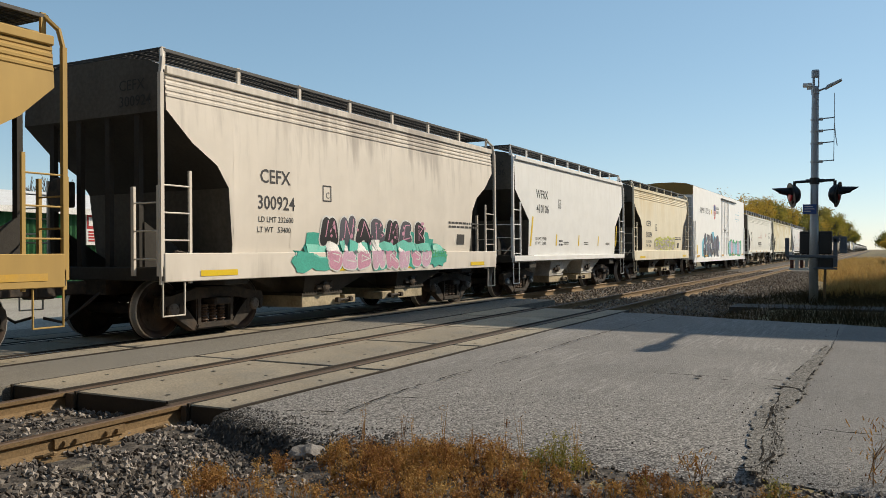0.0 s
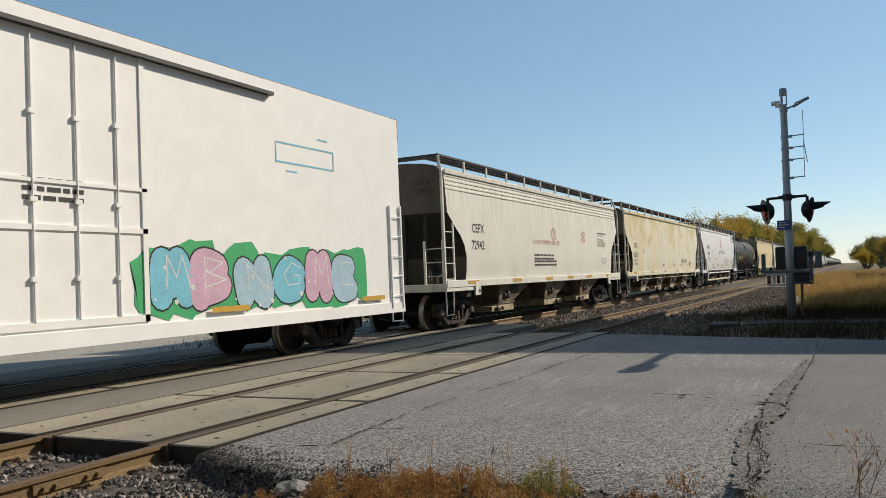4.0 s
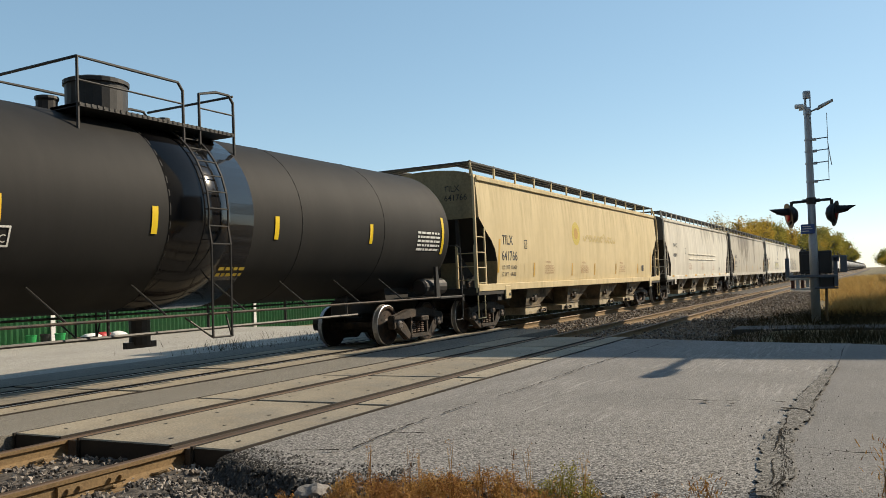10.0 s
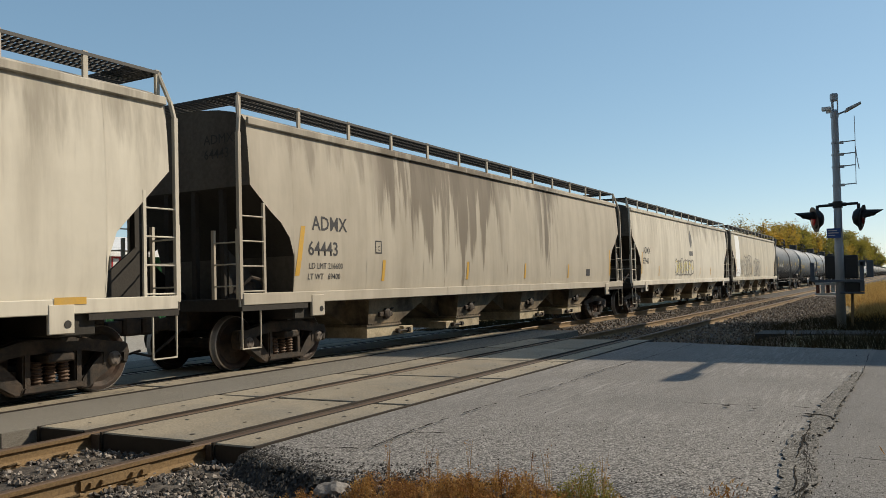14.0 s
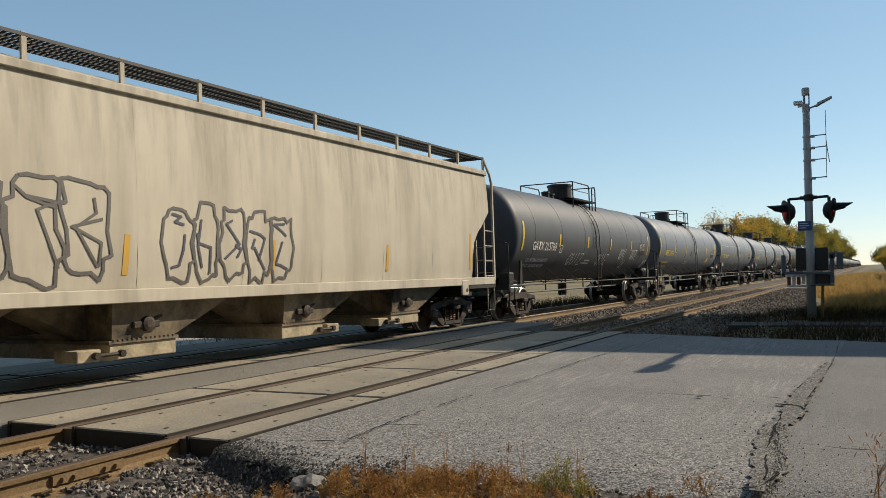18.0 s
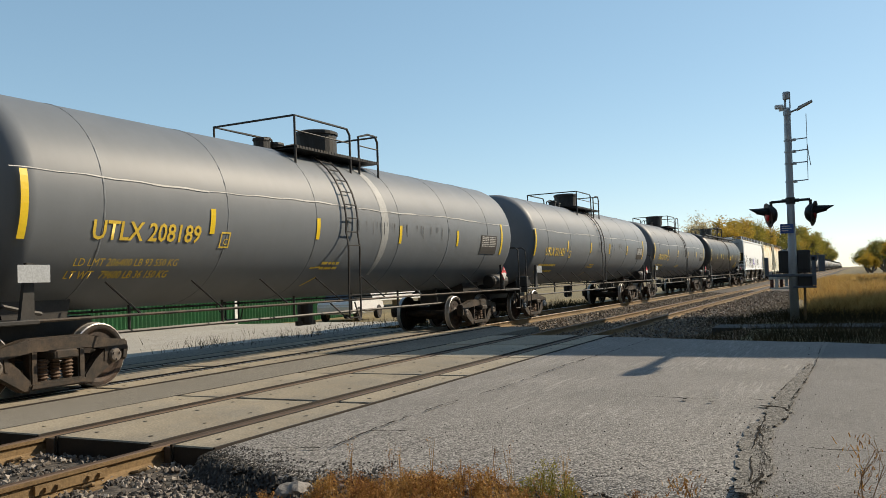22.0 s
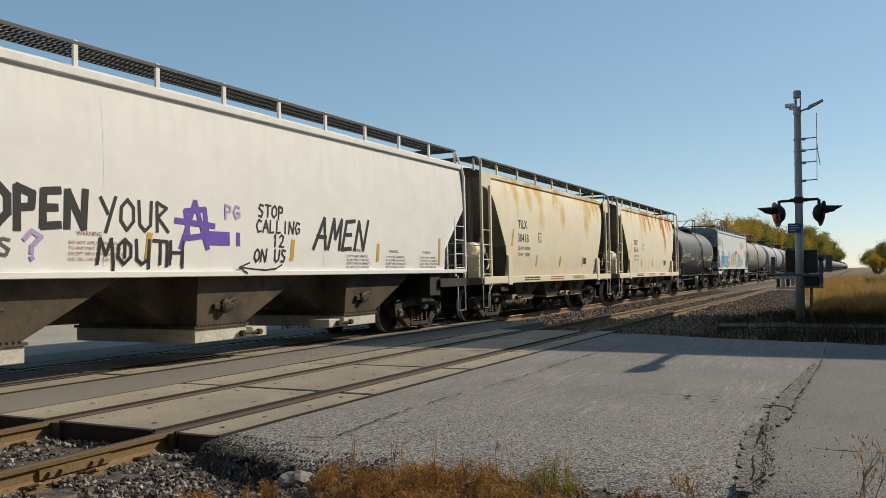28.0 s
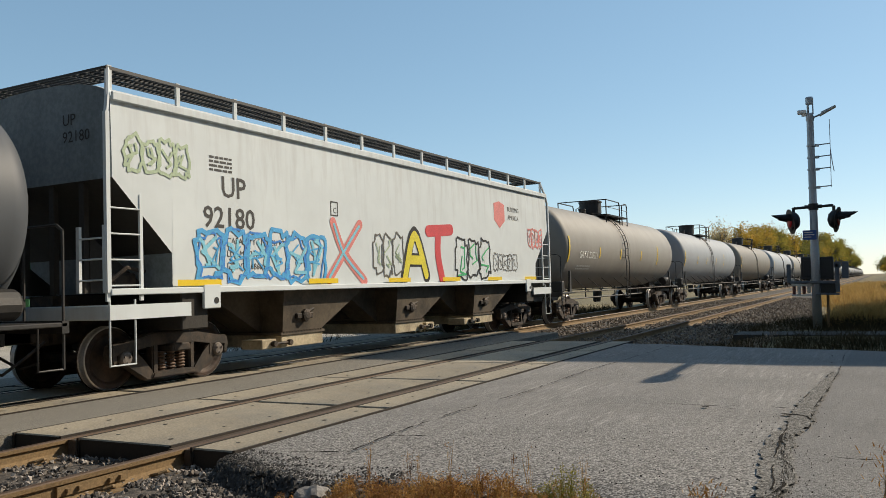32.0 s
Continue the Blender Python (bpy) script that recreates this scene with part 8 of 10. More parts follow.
def flush_words():
    """Turns all lettering into thin meshes laid on the sides and ends of the cars."""
    tmp = []
    for s_, size, bold in [(w[1], w[4], w[10]) for w in TEXTS] + [(w[1], w[4], 0.0) for w in ENDS]:
        cu = bpy.data.curves.new("lettering", "FONT")
        cu.body, cu.size, cu.resolution_u, cu.offset = s_, size * 1.42, 2, 0.0 if "M" in s_ and bold < 0.004 else 0.003 * size + bold
        tmp.append(new("lettering_curve", cu))
    bpy.context.view_layer.update()
    dg = bpy.context.evaluated_depsgraph_get()
    done = [bpy.data.meshes.new_from_object(o.evaluated_get(dg)) for o in tmp]
    for o in tmp:
        cu = o.data
        bpy.data.objects.remove(o)
        bpy.data.curves.remove(cu)
    for (car, s_, x, z, size, material, wf, fs, shear, label, bold), me in zip(TEXTS, done):
        bm = B()
        bm.from_mesh(me)
        for v in bm.verts:
            u, w = v.co.x * fs + shear * v.co.y, v.co.y
            v.co = (x + u, -wf(z + w) - 0.0040, z + w)
        settle(bm, car)
        me.materials.clear()
        bm.to_mesh(me)
        bm.free()
        me.materials.append(material)
        put("lettering", me, car, label=label)
    for (car, s_, y, z, size, material, x), me in zip(ENDS, done[len(TEXTS):]):
        bm = B()
        bm.from_mesh(me)
        for v in bm.verts:
            v.co = (x, y - v.co.x, z + v.co.y)
        me.materials.clear()
        bm.to_mesh(me)
        bm.free()
        me.materials.append(material)
        put("lettering", me, car)


# ---- things beside the line ----
def island(name, cols, rough=0.8, thru=0.25, patchy=None):
    """Foliage whose single leaves and blades differ in colour; light passes partly through."""
    m = bpy.data.materials.new(name)
    m.use_nodes = True
    n, l = m.node_tree.nodes, m.node_tree.links
    b = n["Principled BSDF"]
    b.inputs["Roughness"].default_value = rough
    b.inputs["Specular IOR Level"].default_value = 0.2
    g = n.new("ShaderNodeNewGeometry")
    r = n.new("ShaderNodeValToRGB")
    while len(r.color_ramp.elements) < len(cols):
        r.color_ramp.elements.new(0.5)
    for i, c in enumerate(cols):
        r.color_ramp.elements[i].position = i / (len(cols) - 1)
        r.color_ramp.elements[i].color = (*c, 1)
    fac = g.outputs["Random Per Island"]
    if patchy:
        tc = n.new("ShaderNodeTexCoord")
        t = n.new("ShaderNodeTexNoise")
        t.inputs["Scale"].default_value, t.inputs["Detail"].default_value = patchy, 2
        l.new(tc.outputs["Object"], t.inputs["Vector"])
        mr = n.new("ShaderNodeMapRange")
        mr.inputs[1].default_value, mr.inputs[2].default_value = 0.3, 0.7
        l.new(t.outputs["Fac"], mr.inputs[0])
        mx = n.new("ShaderNodeMix")
        mx.inputs[0].default_value = 0.6
        l.new(fac, mx.inputs[2])
        l.new(mr.outputs[0], mx.inputs[3])
        fac = mx.outputs[0]
    l.new(fac, r.inputs[0])
    l.new(r.outputs[0], b.inputs["Base Color"])
    tr = n.new("ShaderNodeBsdfTranslucent")
    l.new(r.outputs[0], tr.inputs["Color"])
    ms = n.new("ShaderNodeMixShader")
    ms.inputs[0].default_value = thru
    l.new(b.outputs[0], ms.inputs[1])
    l.new(tr.outputs[0], ms.inputs[2])
    l.new(ms.outputs[0], n["Material Output"].inputs["Surface"])
    return m


M["weed_rust"] = island("rusty_dry_weed", [(0.07, 0.03, 0.014), (0.20, 0.085, 0.032), (0.36, 0.185, 0.055), (0.44, 0.27, 0.085), (0.52, 0.38, 0.18)], thru=0.35, patchy=3.0)
M["weed_gold"] = island("golden_dry_grass", [(0.07, 0.038, 0.016), (0.34, 0.19, 0.06), (0.60, 0.41, 0.15), (0.24, 0.13, 0.043), (0.34, 0.27, 0.07)], thru=0.35, patchy=0.8)
M["weed_green"] = island("yellow_green_weed", [(0.13, 0.14, 0.03), (0.27, 0.25, 0.05), (0.36, 0.29, 0.08)])
# Dark weeds, lowered further so the colour carries the shade they stand in
M["weed_dark"] = island("dark_shaded_weed", [(0.015, 0.014, 0.007), (0.03, 0.026, 0.011), (0.06, 0.042, 0.018), (0.10, 0.062, 0.026)], patchy=0.6)
M["leaf_gold"] = island("yellow_autumn_leaf", [(0.16, 0.13, 0.025), (0.38, 0.27, 0.05), (0.58, 0.38, 0.06), (0.62, 0.34, 0.05)], thru=0.35, patchy=0.22)
M["leaf_green"] = island("olive_autumn_leaf", [(0.09, 0.10, 0.028), (0.21, 0.20, 0.045), (0.37, 0.30, 0.06), (0.44, 0.31, 0.055)], thru=0.35, patchy=0.22)
M["leaf_pale"] = island("pale_straw_leaf", [(0.44, 0.35, 0.18), (0.60, 0.48, 0.26), (0.66, 0.54, 0.32)], thru=0.5, patchy=0.3)
M["bark"] = mat("grey_bark", (0.13, 0.11, 0.09), 0.9, 0, (0.08, 0.065, 0.05), 3, 0.6, 0.5, 20)
M["twig"] = mat("bare_grey_twig", (0.19, 0.165, 0.15), 0.9)
M["stalk"] = mat("dead_stalk", (0.20, 0.12, 0.06), 0.9, 0, (0.10, 0.06, 0.035), 30, 0.6)


def sow(name, verts, faces, material, label):
    me = bpy.data.meshes.new(name)
    me.from_pydata(verts, [], faces)
    me.materials.append(material)
    ob = new(name, me)
    return tagged(ob, label, kind="stuff")


def blade(V, F, x, y, z, h, w, lean, rng, turn=None):
    """One bent grass blade of three faces."""
    a = rng.uniform(0, 6.283) if turn is None else turn
    b = rng.uniform(0, 6.283)
    dx, dy = math.cos(a) * w / 2, math.sin(a) * w / 2
    lx, ly = math.cos(b) * lean * h, math.sin(b) * lean * h
    i = len(V)
    V += [(x - dx, y - dy, z), (x + dx, y + dy, z), (x + dx * 0.7 + lx * 0.35, y + dy * 0.7 + ly * 0.35, z + h * 0.55), (x - dx * 0.7 + lx * 0.35, y - dy * 0.7 + ly * 0.35, z + h * 0.55), (x + lx, y + ly, z + h)]
    F += [(i, i + 1, i + 2, i + 3), (i + 3, i + 2, i + 4)]


def plant(V, F, x, y, z, h, rng, flecks=46, spread=0.5, leaf=0.0095):
    """A branched dry weed: a stem, side shoots and many tiny leaves and seed heads."""
    blade(V, F, x, y, z - 0.02, h, 0.006, 0.12, rng)
    for k in range(rng.randint(5, 9)):
        a, u = rng.uniform(0, 6.283), rng.uniform(0.1, 0.85)
        ln = h * (1 - u) * rng.uniform(0.5, 0.95) + 0.03
        cx, cy = math.cos(a) * spread, math.sin(a) * spread
        bx, by, bz = x, y, z + h * u * 0.9
        ex, ey, ez = bx + cx * ln, by + cy * ln, bz + ln * 0.85
        i = len(V)
        px, py = -math.sin(a) * 0.002, math.cos(a) * 0.002
        V += [(bx - px, by - py, bz), (bx + px, by + py, bz), (ex, ey, ez)]
        F.append((i, i + 1, i + 2))
        for j in range(flecks // 7):
            q = rng.uniform(0.15, 1.0)
            lx, ly, lz = bx + (ex - bx) * q + rng.gauss(0, 0.009), by + (ey - by) * q + rng.gauss(0, 0.009), bz + (ez - bz) * q + rng.gauss(0, 0.009)
            s1, s2 = leaf * rng.uniform(0.5, 1.3), leaf * rng.uniform(0.25, 0.6)
            c, s_ = rng.uniform(0, 6.283), rng.uniform(-1, 1)
            ux, uy, uz = math.cos(c) * s1, math.sin(c) * s1, s_ * s1
            vx, vy, vz = -math.sin(c) * s2, math.cos(c) * s2, rng.uniform(-1, 1) * s2
            i = len(V)
            V += [(lx - ux, ly - uy, lz - uz), (lx + vx, ly + vy, lz + vz), (lx + ux, ly + uy, lz + uz), (lx - vx, ly - vy, lz - vz)]
            F.append((i, i + 1, i + 2, i + 3))


rw = random.Random(71)
# bare gravelly soil under the verge weeds
sheet("verge_soil", steps(1.5, 5.02, 44), steps(-2.2, 4.4, 80), lambda x, y: ground_z(x, y) + 0.006 + 0.02 * noise.noise(Vector((x * 5, y * 5, 0))), M["ballast"], "dark gravelly soil at the edge of the road")
# the road verge at the camera's foot: tufts of weeds with bare ground between them
V, F, VG, FG = [], [], [], []


def tuft(x, y, r, n, h, green=0.0, gold=0.0):
    """A clump of dry weeds, tallest in its middle."""
    for _ in range(n):
        a, q = rw.uniform(0, 6.283), r * math.sqrt(rw.random())
        px_, py_ = x + q * math.cos(a), y + q * math.sin(a) * 1.15
        edge = 5.0 - 0.12 * max(0.0, py_ - 2.2) + 0.05 * math.sin(py_ * 7) - 0.2 * max(0.0, 0.6 - py_)
        if px_ > edge:
            continue
        hh = h * (1.1 - 0.75 * (q / r) ** 1.5) * rw.uniform(0.55, 1.15)
        z = ground_z(px_, py_)
        k = rw.random()
        if k < green:
            plant(VG, FG, px_, py_, z, hh * 1.1, rw, 50, 0.42, 0.008)
        else:
            plant(V, F, px_, py_, z, hh, rw, 52, 0.5, 0.0085)
            for _k in range(3 if k < green + gold else 1):
                blade(V, F, px_ + rw.gauss(0, 0.025), py_ + rw.gauss(0, 0.025), z - 0.02, hh * rw.uniform(0.7, 1.2), 0.0035, 0.3, rw)


for _x, _y, _r, _n, _h, _g, _o in (
        (4.35, 2.95, 0.22, 46, 0.24, 0, 0.4), (4.62, 2.68, 0.16, 26, 0.25, 0, 0.2), (4.45, 2.45, 0.24, 60, 0.27, 0, 0.7), (4.72, 2.25, 0.20, 40, 0.27, 0, 0.8),
        (4.15, 2.65, 0.25, 50, 0.24, 0, 0.3), (4.1, 2.2, 0.25, 44, 0.22, 0, 0.2), (4.55, 1.98, 0.19, 34, 0.24, 0, 0.1), (4.75, 1.72, 0.17, 40, 0.27, 0.75, 0.1),
        (4.35, 1.72, 0.22, 38, 0.24, 0.1, 0.2), (4.05, 1.8, 0.22, 30, 0.2, 0, 0.2), (3.85, 2.4, 0.3, 44, 0.2, 0, 0.3), (3.75, 1.95, 0.25, 30, 0.18, 0, 0.3),
        (4.62, 1.12, 0.14, 20, 0.17, 0.1, 0.8), (4.55, 0.9, 0.12, 14, 0.13, 0.1, 0.8), (4.35, 1.25, 0.2, 22, 0.15, 0, 0.3), (4.7, 0.45, 0.11, 12, 0.15, 0.4, 0.8),
        (4.45, 0.15, 0.13, 12, 0.11, 0.2, 0.8), (4.1, 0.7, 0.25, 22, 0.12, 0, 0.6), (4.0, 1.2, 0.22, 20, 0.14, 0, 0.3), (4.15, -0.3, 0.25, 18, 0.12, 0.1, 0.6),
        (4.0, 3.35, 0.12, 12, 0.18, 0, 0.4), (3.75, 3.65, 0.16, 20, 0.24, 0, 0.7), (3.9, 3.75, 0.10, 8, 0.2, 0, 0.5), (3.45, 3.35, 0.2, 16, 0.18, 0, 0.5), (3.5, 2.9, 0.3, 26, 0.17, 0, 0.4)):
    tuft(_x, _y, _r, _n, _h, _g, _o)
# thin dark stalks that stand above the tufts
for y in (2.62, 2.52, 2.2, 1.98, 1.92, 1.62, 2.75, 3.02):
    plant(V, F, 4.6 + rw.uniform(-0.12, 0.15), y, ground_z(4.5, y), rw.uniform(0.32, 0.46), rw, 16, 0.14, 0.007)
for _ in range(500):
    x, y = rw.uniform(3.1, 4.9), rw.uniform(-1.0, 3.4)
    blade(V, F, x, y, ground_z(x, y) - 0.01, rw.uniform(0.03, 0.10), 0.0035, 0.7, rw)
sow("verge_weeds", V, F, M["weed_rust"], "rust-coloured dry weeds along the broken road edge")
sow("green_weeds", VG, FG, M["weed_green"], "yellow-green weed among the rust-coloured ones")

# loose stones of the verge
scatter_stones("verge_gravel", 6500, (2.9, 5.1, -1.4, 3.6), (0.006, 0.020), "dark loose gravel under the verge weeds", 31, "stone_mix")

# black rubble that lies in the widest part of the crack
V, F = [], []
for _ in range(520):
    x = 5.05 + 2.3 * rw.random() ** 1.2
    line_y = 0.72 if x > 7.0 else (0.60 + 0.17 * (x - 6.0) if x > 6.0 else 0.60)
    y = line_y + rw.gauss(0.0, 0.022 if rw.random() < 0.8 else 0.07)
    r = rw.uniform(0.002, 0.0065)
    i = len(V)
    for k in range(5):
        a = k * 1.2566 + rw.uniform(-0.4, 0.4)
        V.append((x + r * 1.2 * math.cos(a), y + r * math.sin(a), 0.010))
    V.append((x + rw.uniform(-0.4, 0.4) * r, y, 0.020 + r * 0.6))
    F += [(i + k, i + (k + 1) % 5, i + 5) for k in range(5)]
sow("crack_rubble", V, F, M["rubble_mix"], "black crumbs of asphalt in the wide crack")

# black broken asphalt that has slid down the corner of the road
V, F = [], []
for _ in range(4200):
    y = 4.78 - 1.75 * rw.random() ** 1.5
    u = rw.uniform(-0.25, 1.05) if rw.random() < 0.85 else -0.9 * rw.random() ** 1.6
    x = road_near(y) - 0.45 * u
    z = -0.03 - 0.36 * u if u > 0 else 0.0 - 0.02 * max(0.0, 1 + u * 6)
    r = rw.uniform(0.006, 0.026) * (1.0 if u > 0 else 0.45)
    i = len(V)
    tilt = rw.uniform(-0.6, 0.6)
    for k in range(5):
        a = k * 1.2566 + rw.uniform(-0.4, 0.4)
        V.append((x + r * 1.2 * math.cos(a), y + r * math.sin(a), z - r * 0.3 + tilt * r * math.cos(a)))
    V.append((x + rw.uniform(-0.5, 0.5) * r, y + rw.uniform(-0.4, 0.4) * r, z + r * rw.uniform(0.6, 1.1)))
    F += [(i + k, i + (k + 1) % 5, i + 5) for k in range(5)]
sow("broken_asphalt", V, F, M["crumb_mix"], "black crumbled asphalt sliding down the corner of the road")

# a pale lump of old concrete at the corner of the road
bm = B()
bmesh.ops.create_icosphere(bm, subdivisions=3, radius=0.13)
for v in bm.verts:
    v.co *= 1 + 0.5 * noise.noise(v.co * 9) + 0.2 * noise.noise(v.co * 30)
    v.co.z *= 0.55
lump = new("concrete_lump", mesh_of("concrete_lump", bm, mat("pale_broken_concrete", (0.22, 0.205, 0.19), 0.9, 0, (0.16, 0.145, 0.13), 9, 0.7, 0.6, 40)))
lump.location = (4.52, 3.42, ground_z(4.52, 3.42) + 0.02)
tagged(lump, "pale broken lump of old concrete in the gravel", "concrete lump")

# crumbs of asphalt on the road
V, F = [], []
for _ in range(420):
    x, y = 4.9 + abs(rw.gauss(0, 1.5)), rw.uniform(-1.5, 3.6)
    if rw.random() < 0.45:
        x = 5.0 + 4.5 * rw.random() ** 1.4
        y = crack_y(x) + rw.gauss(0.05, 0.14)
    r = rw.uniform(0.002, 0.0065) * (2.2 if rw.random() < 0.05 else 1)
    i = len(V)
    for k in range(4):
        a = k * 1.571 + rw.uniform(-0.4, 0.4)
        V.append((x + r * math.cos(a), y + r * math.sin(a), 0.002))
    V.append((x, y, 0.010 + r * 0.4))
    F += [(i + k, i + (k + 1) % 4, i + 4) for k in range(4)]
sow("asphalt_crumbs", V, F, M["crack"], "dark asphalt crumbs scattered on the road")


def dead_plant(x, y, h, seed):
    rng = random.Random(seed)
    g = grp("dead_plant", pose(x, y, ground_z(x, y) - 0.02), "leafless brown weed standing at the road edge", "plant")
    bm = B()

    def grow(p, d, ln, r, lev):
        q = p + d * ln
        beam(bm, p, q, r, 4, 0, r * 0.6)
        if lev:
            for k in range(3):
                e = (d + Vector((rng.uniform(-0.8, 0.8), rng.uniform(-0.8, 0.8), rng.uniform(-0.1, 0.4)))).normalized()
                grow(p + d * ln * rng.uniform(0.4, 1.0), e, ln * rng.uniform(0.4, 0.65), r * 0.55, lev - 1)
    for k in range(3):
        grow(Vector((rng.uniform(-0.05, 0.05), rng.uniform(-0.05, 0.05), 0)), Vector((rng.uniform(-0.25, 0.25), rng.uniform(-0.4, 0.25), 1)).normalized(), h * rng.uniform(0.45, 0.7), 0.0035, 3)
    part("stem", bm, M["stalk"], g)
    V, F = [], []
    for k in range(90):
        a, rr, zz = rng.uniform(0, 6.28), rng.uniform(0, 0.14), rng.uniform(0.08, h)
        blade(V, F, rr * math.cos(a), rr * math.sin(a), zz, 0.03, 0.008, 0.8, rng)
    me = bpy.data.meshes.new("dry_leaves")
    me.from_pydata(V, [], F)
    me.materials.append(M["weed_rust"])
    put("dry_leaves", me, g, kind="stuff")


dead_plant(5.25, 0.02, 0.42, 3)
dead_plant(4.95, 0.95, 0.2, 5)

# shaded grass strip before the mast, weeds along the far track, golden field
V, F = [], []
for _ in range(26000):
    x = rw.uniform(16.6, 27.0)
    y = rw.uniform(-4.2, 4.4)
    if 20.2 < x < 22.0 and rw.random() < 0.93:
        continue
    if y > 1.8 + 0.8 * noise.noise(Vector((x * 0.6, 2, 0))) and rw.random() < 0.6:
        continue
    blade(V, F, x, y, ground_z(x, y) - 0.03, rw.uniform(0.12, 0.42) * (0.6 + 0.7 * abs(noise.noise(Vector((x, y, 1))))) + (0.12 if x > 23.5 else 0), 0.011, 0.6, rw)
for _ in range(7000):
    x, y = rw.uniform(13.5, 46), 12.9 + abs(rw.gauss(0, 1.5))
    c = 0.5 + 0.5 * noise.noise(Vector((x * 0.5, y * 0.5, 9)))
    if x < 15 and rw.random() < 0.7:
        continue
    blade(V, F, x, y, -0.33, rw.uniform(0.15, 0.55) * (0.4 + c), 0.02, 0.35, rw)
for _ in range(2500):
    x, y = rw.uniform(18.5, 60), 8.4 + rw.gauss(0, 0.35)
    if noise.noise(Vector((x * 0.4, 0, 5))) > 0.05:
        blade(V, F, x, y, -0.28, rw.uniform(0.05, 0.22), 0.014, 0.5, rw)
sow("shaded_grass", V, F, M["weed_dark"], "dark weedy grass, toned for shade, beside the tracks and the pavement")
V, F = [], []
for _ in range(36000):
    x = 25.2 + 95 * rw.random() ** 1.7
    y = rw.uniform(-0.09 * x - 1.5, 1.3 + min(2.7, max(0.0, x - 29) * 0.075) + 0.4 * noise.noise(Vector((x * 0.3, 3, 0))))
    c = noise.noise(Vector((x * 0.35, y * 0.5, 2)))
    h = rw.uniform(0.28, 0.62) * (1 + 0.7 * c) * min(1.0, 0.35 + max(0.0, 2.4 + 0.04 * (x - 30) - y) * 0.5)
    blade(V, F, x, y, ground_z(x, y) - 0.03, h, 0.016 + x * 0.0003, 0.55, rw)
sow("golden_grass", V, F, M["weed_gold"], "tall golden dry grass beside the line")


# ---- trees ----
def tree(name, x, y, h, r, leaf, seed, n=2600, size=0.24, bare=False, label="", trunk=0.28, low=0.25):
    """Tapered trunk, forking limbs and clumps of single leaves round the limb ends."""
    rng = random.Random(seed)
    g = grp(name, pose(x, y, -0.4), label, "tree", "trees along the line")
    bm = B()
    ends = []

    def grow(p, d, ln, rad, lev):
        q = p + d * ln
        beam(bm, p, q, rad, 6 if lev > 1 else 4, 0, rad * 0.62)
        if lev == 0:
            ends.append(q)
            return
        if lev <= 2:
            ends.append(q)
        for k in range(3 if lev > 1 else 4):
            e = (d * 0.8 + Vector((rng.uniform(-1, 1), rng.uniform(-1, 1), rng.uniform(-0.15, 0.75))) * 0.95).normalized()
            grow(p + d * ln * rng.uniform(0.65, 1.0), e, ln * rng.uniform(0.55, 0.8), rad * 0.55, lev - 1)
    grow(Vector((0, 0, 0)), Vector((rng.uniform(-0.08, 0.08), rng.uniform(-0.08, 0.08), 1)), h * low, trunk, 4)
    top = max(e.z for e in ends)
    wide = max(math.hypot(e.x, e.y) for e in ends)
    for v in bm.verts:
        k = min(1.0, v.co.z / (h * low))
        v.co.x *= 1 + (r / wide - 1) * k
        v.co.y *= 1 + (r / wide - 1) * k
        if v.co.z > h * low:
            v.co.z = h * low + (v.co.z - h * low) * (h * 0.97 - h * low) / (top - h * low)
    part("trunk", bm, M["twig"] if bare else M["bark"], g)
    if bare:
        return g
    ends = [Vector((e.x * r / wide, e.y * r / wide, h * low + max(0.0, e.z - h * low) * (h * 0.95 - h * low) / (top - h * low))) for e in ends]
    V, F = [], []
    for i in range(n):
        e = rng.choice(ends)
        s = h * 0.055
        c = e + Vector((rng.gauss(0, s), rng.gauss(0, s), rng.gauss(0, s * 0.8)))
        u = Vector((rng.gauss(0, 1), rng.gauss(0, 1), rng.gauss(0, 0.7))).normalized() * size * rng.uniform(0.4, 1.0)
        w = u.orthogonal().normalized() * size * rng.uniform(0.25, 0.6)
        i0 = len(V)
        V += [tuple(c - u), tuple(c + w), tuple(c + u), tuple(c - w)]
        F.append((i0, i0 + 1, i0 + 2, i0 + 3))
    me = bpy.data.meshes.new("crown")
    me.from_pydata(V, [], F)
    me.materials.append(leaf)
    put("crown", me, g, kind="stuff")
    return g


T_G = "leafy tree in yellow-green autumn colour beyond the tracks"
T_O = "olive autumn tree beyond the tracks"
kinds = [tree("autumn_tree", 150, 20.5, 11.0, 4.6, M["leaf_gold"], 1, 5200, 0.27, low=0.13, label="golden-yellow autumn tree beyond the tracks"),
         tree("autumn_tree", 205, 20.5, 13.0, 5.6, M["leaf_green"], 2, 5200, 0.30, low=0.12, label=T_O),
         tree("autumn_tree", 178, 20.0, 12.4, 5.0, M["leaf_gold"], 3, 5200, 0.28, low=0.14, label=T_G),
         tree("autumn_tree", 240, 18.5, 13.5, 6.0, M["leaf_green"], 4, 5200, 0.32, low=0.12, label=T_O)]
tree("pale_tree", 119, 20.8, 10.3, 3.8, M["leaf_pale"], 6, 2600, 0.16, label="pale thinly leaved straw-coloured tree")
tree("bare_tree", 136, 20.5, 9.6, 3.0, None, 7, bare=True, label="leafless grey tree beyond the tracks", trunk=0.2)
tree("bare_tree", 130, 30.0, 9.0, 3.4, None, 8, bare=True, label="leafless grey tree beyond the tracks", trunk=0.2)
rt = random.Random(9)
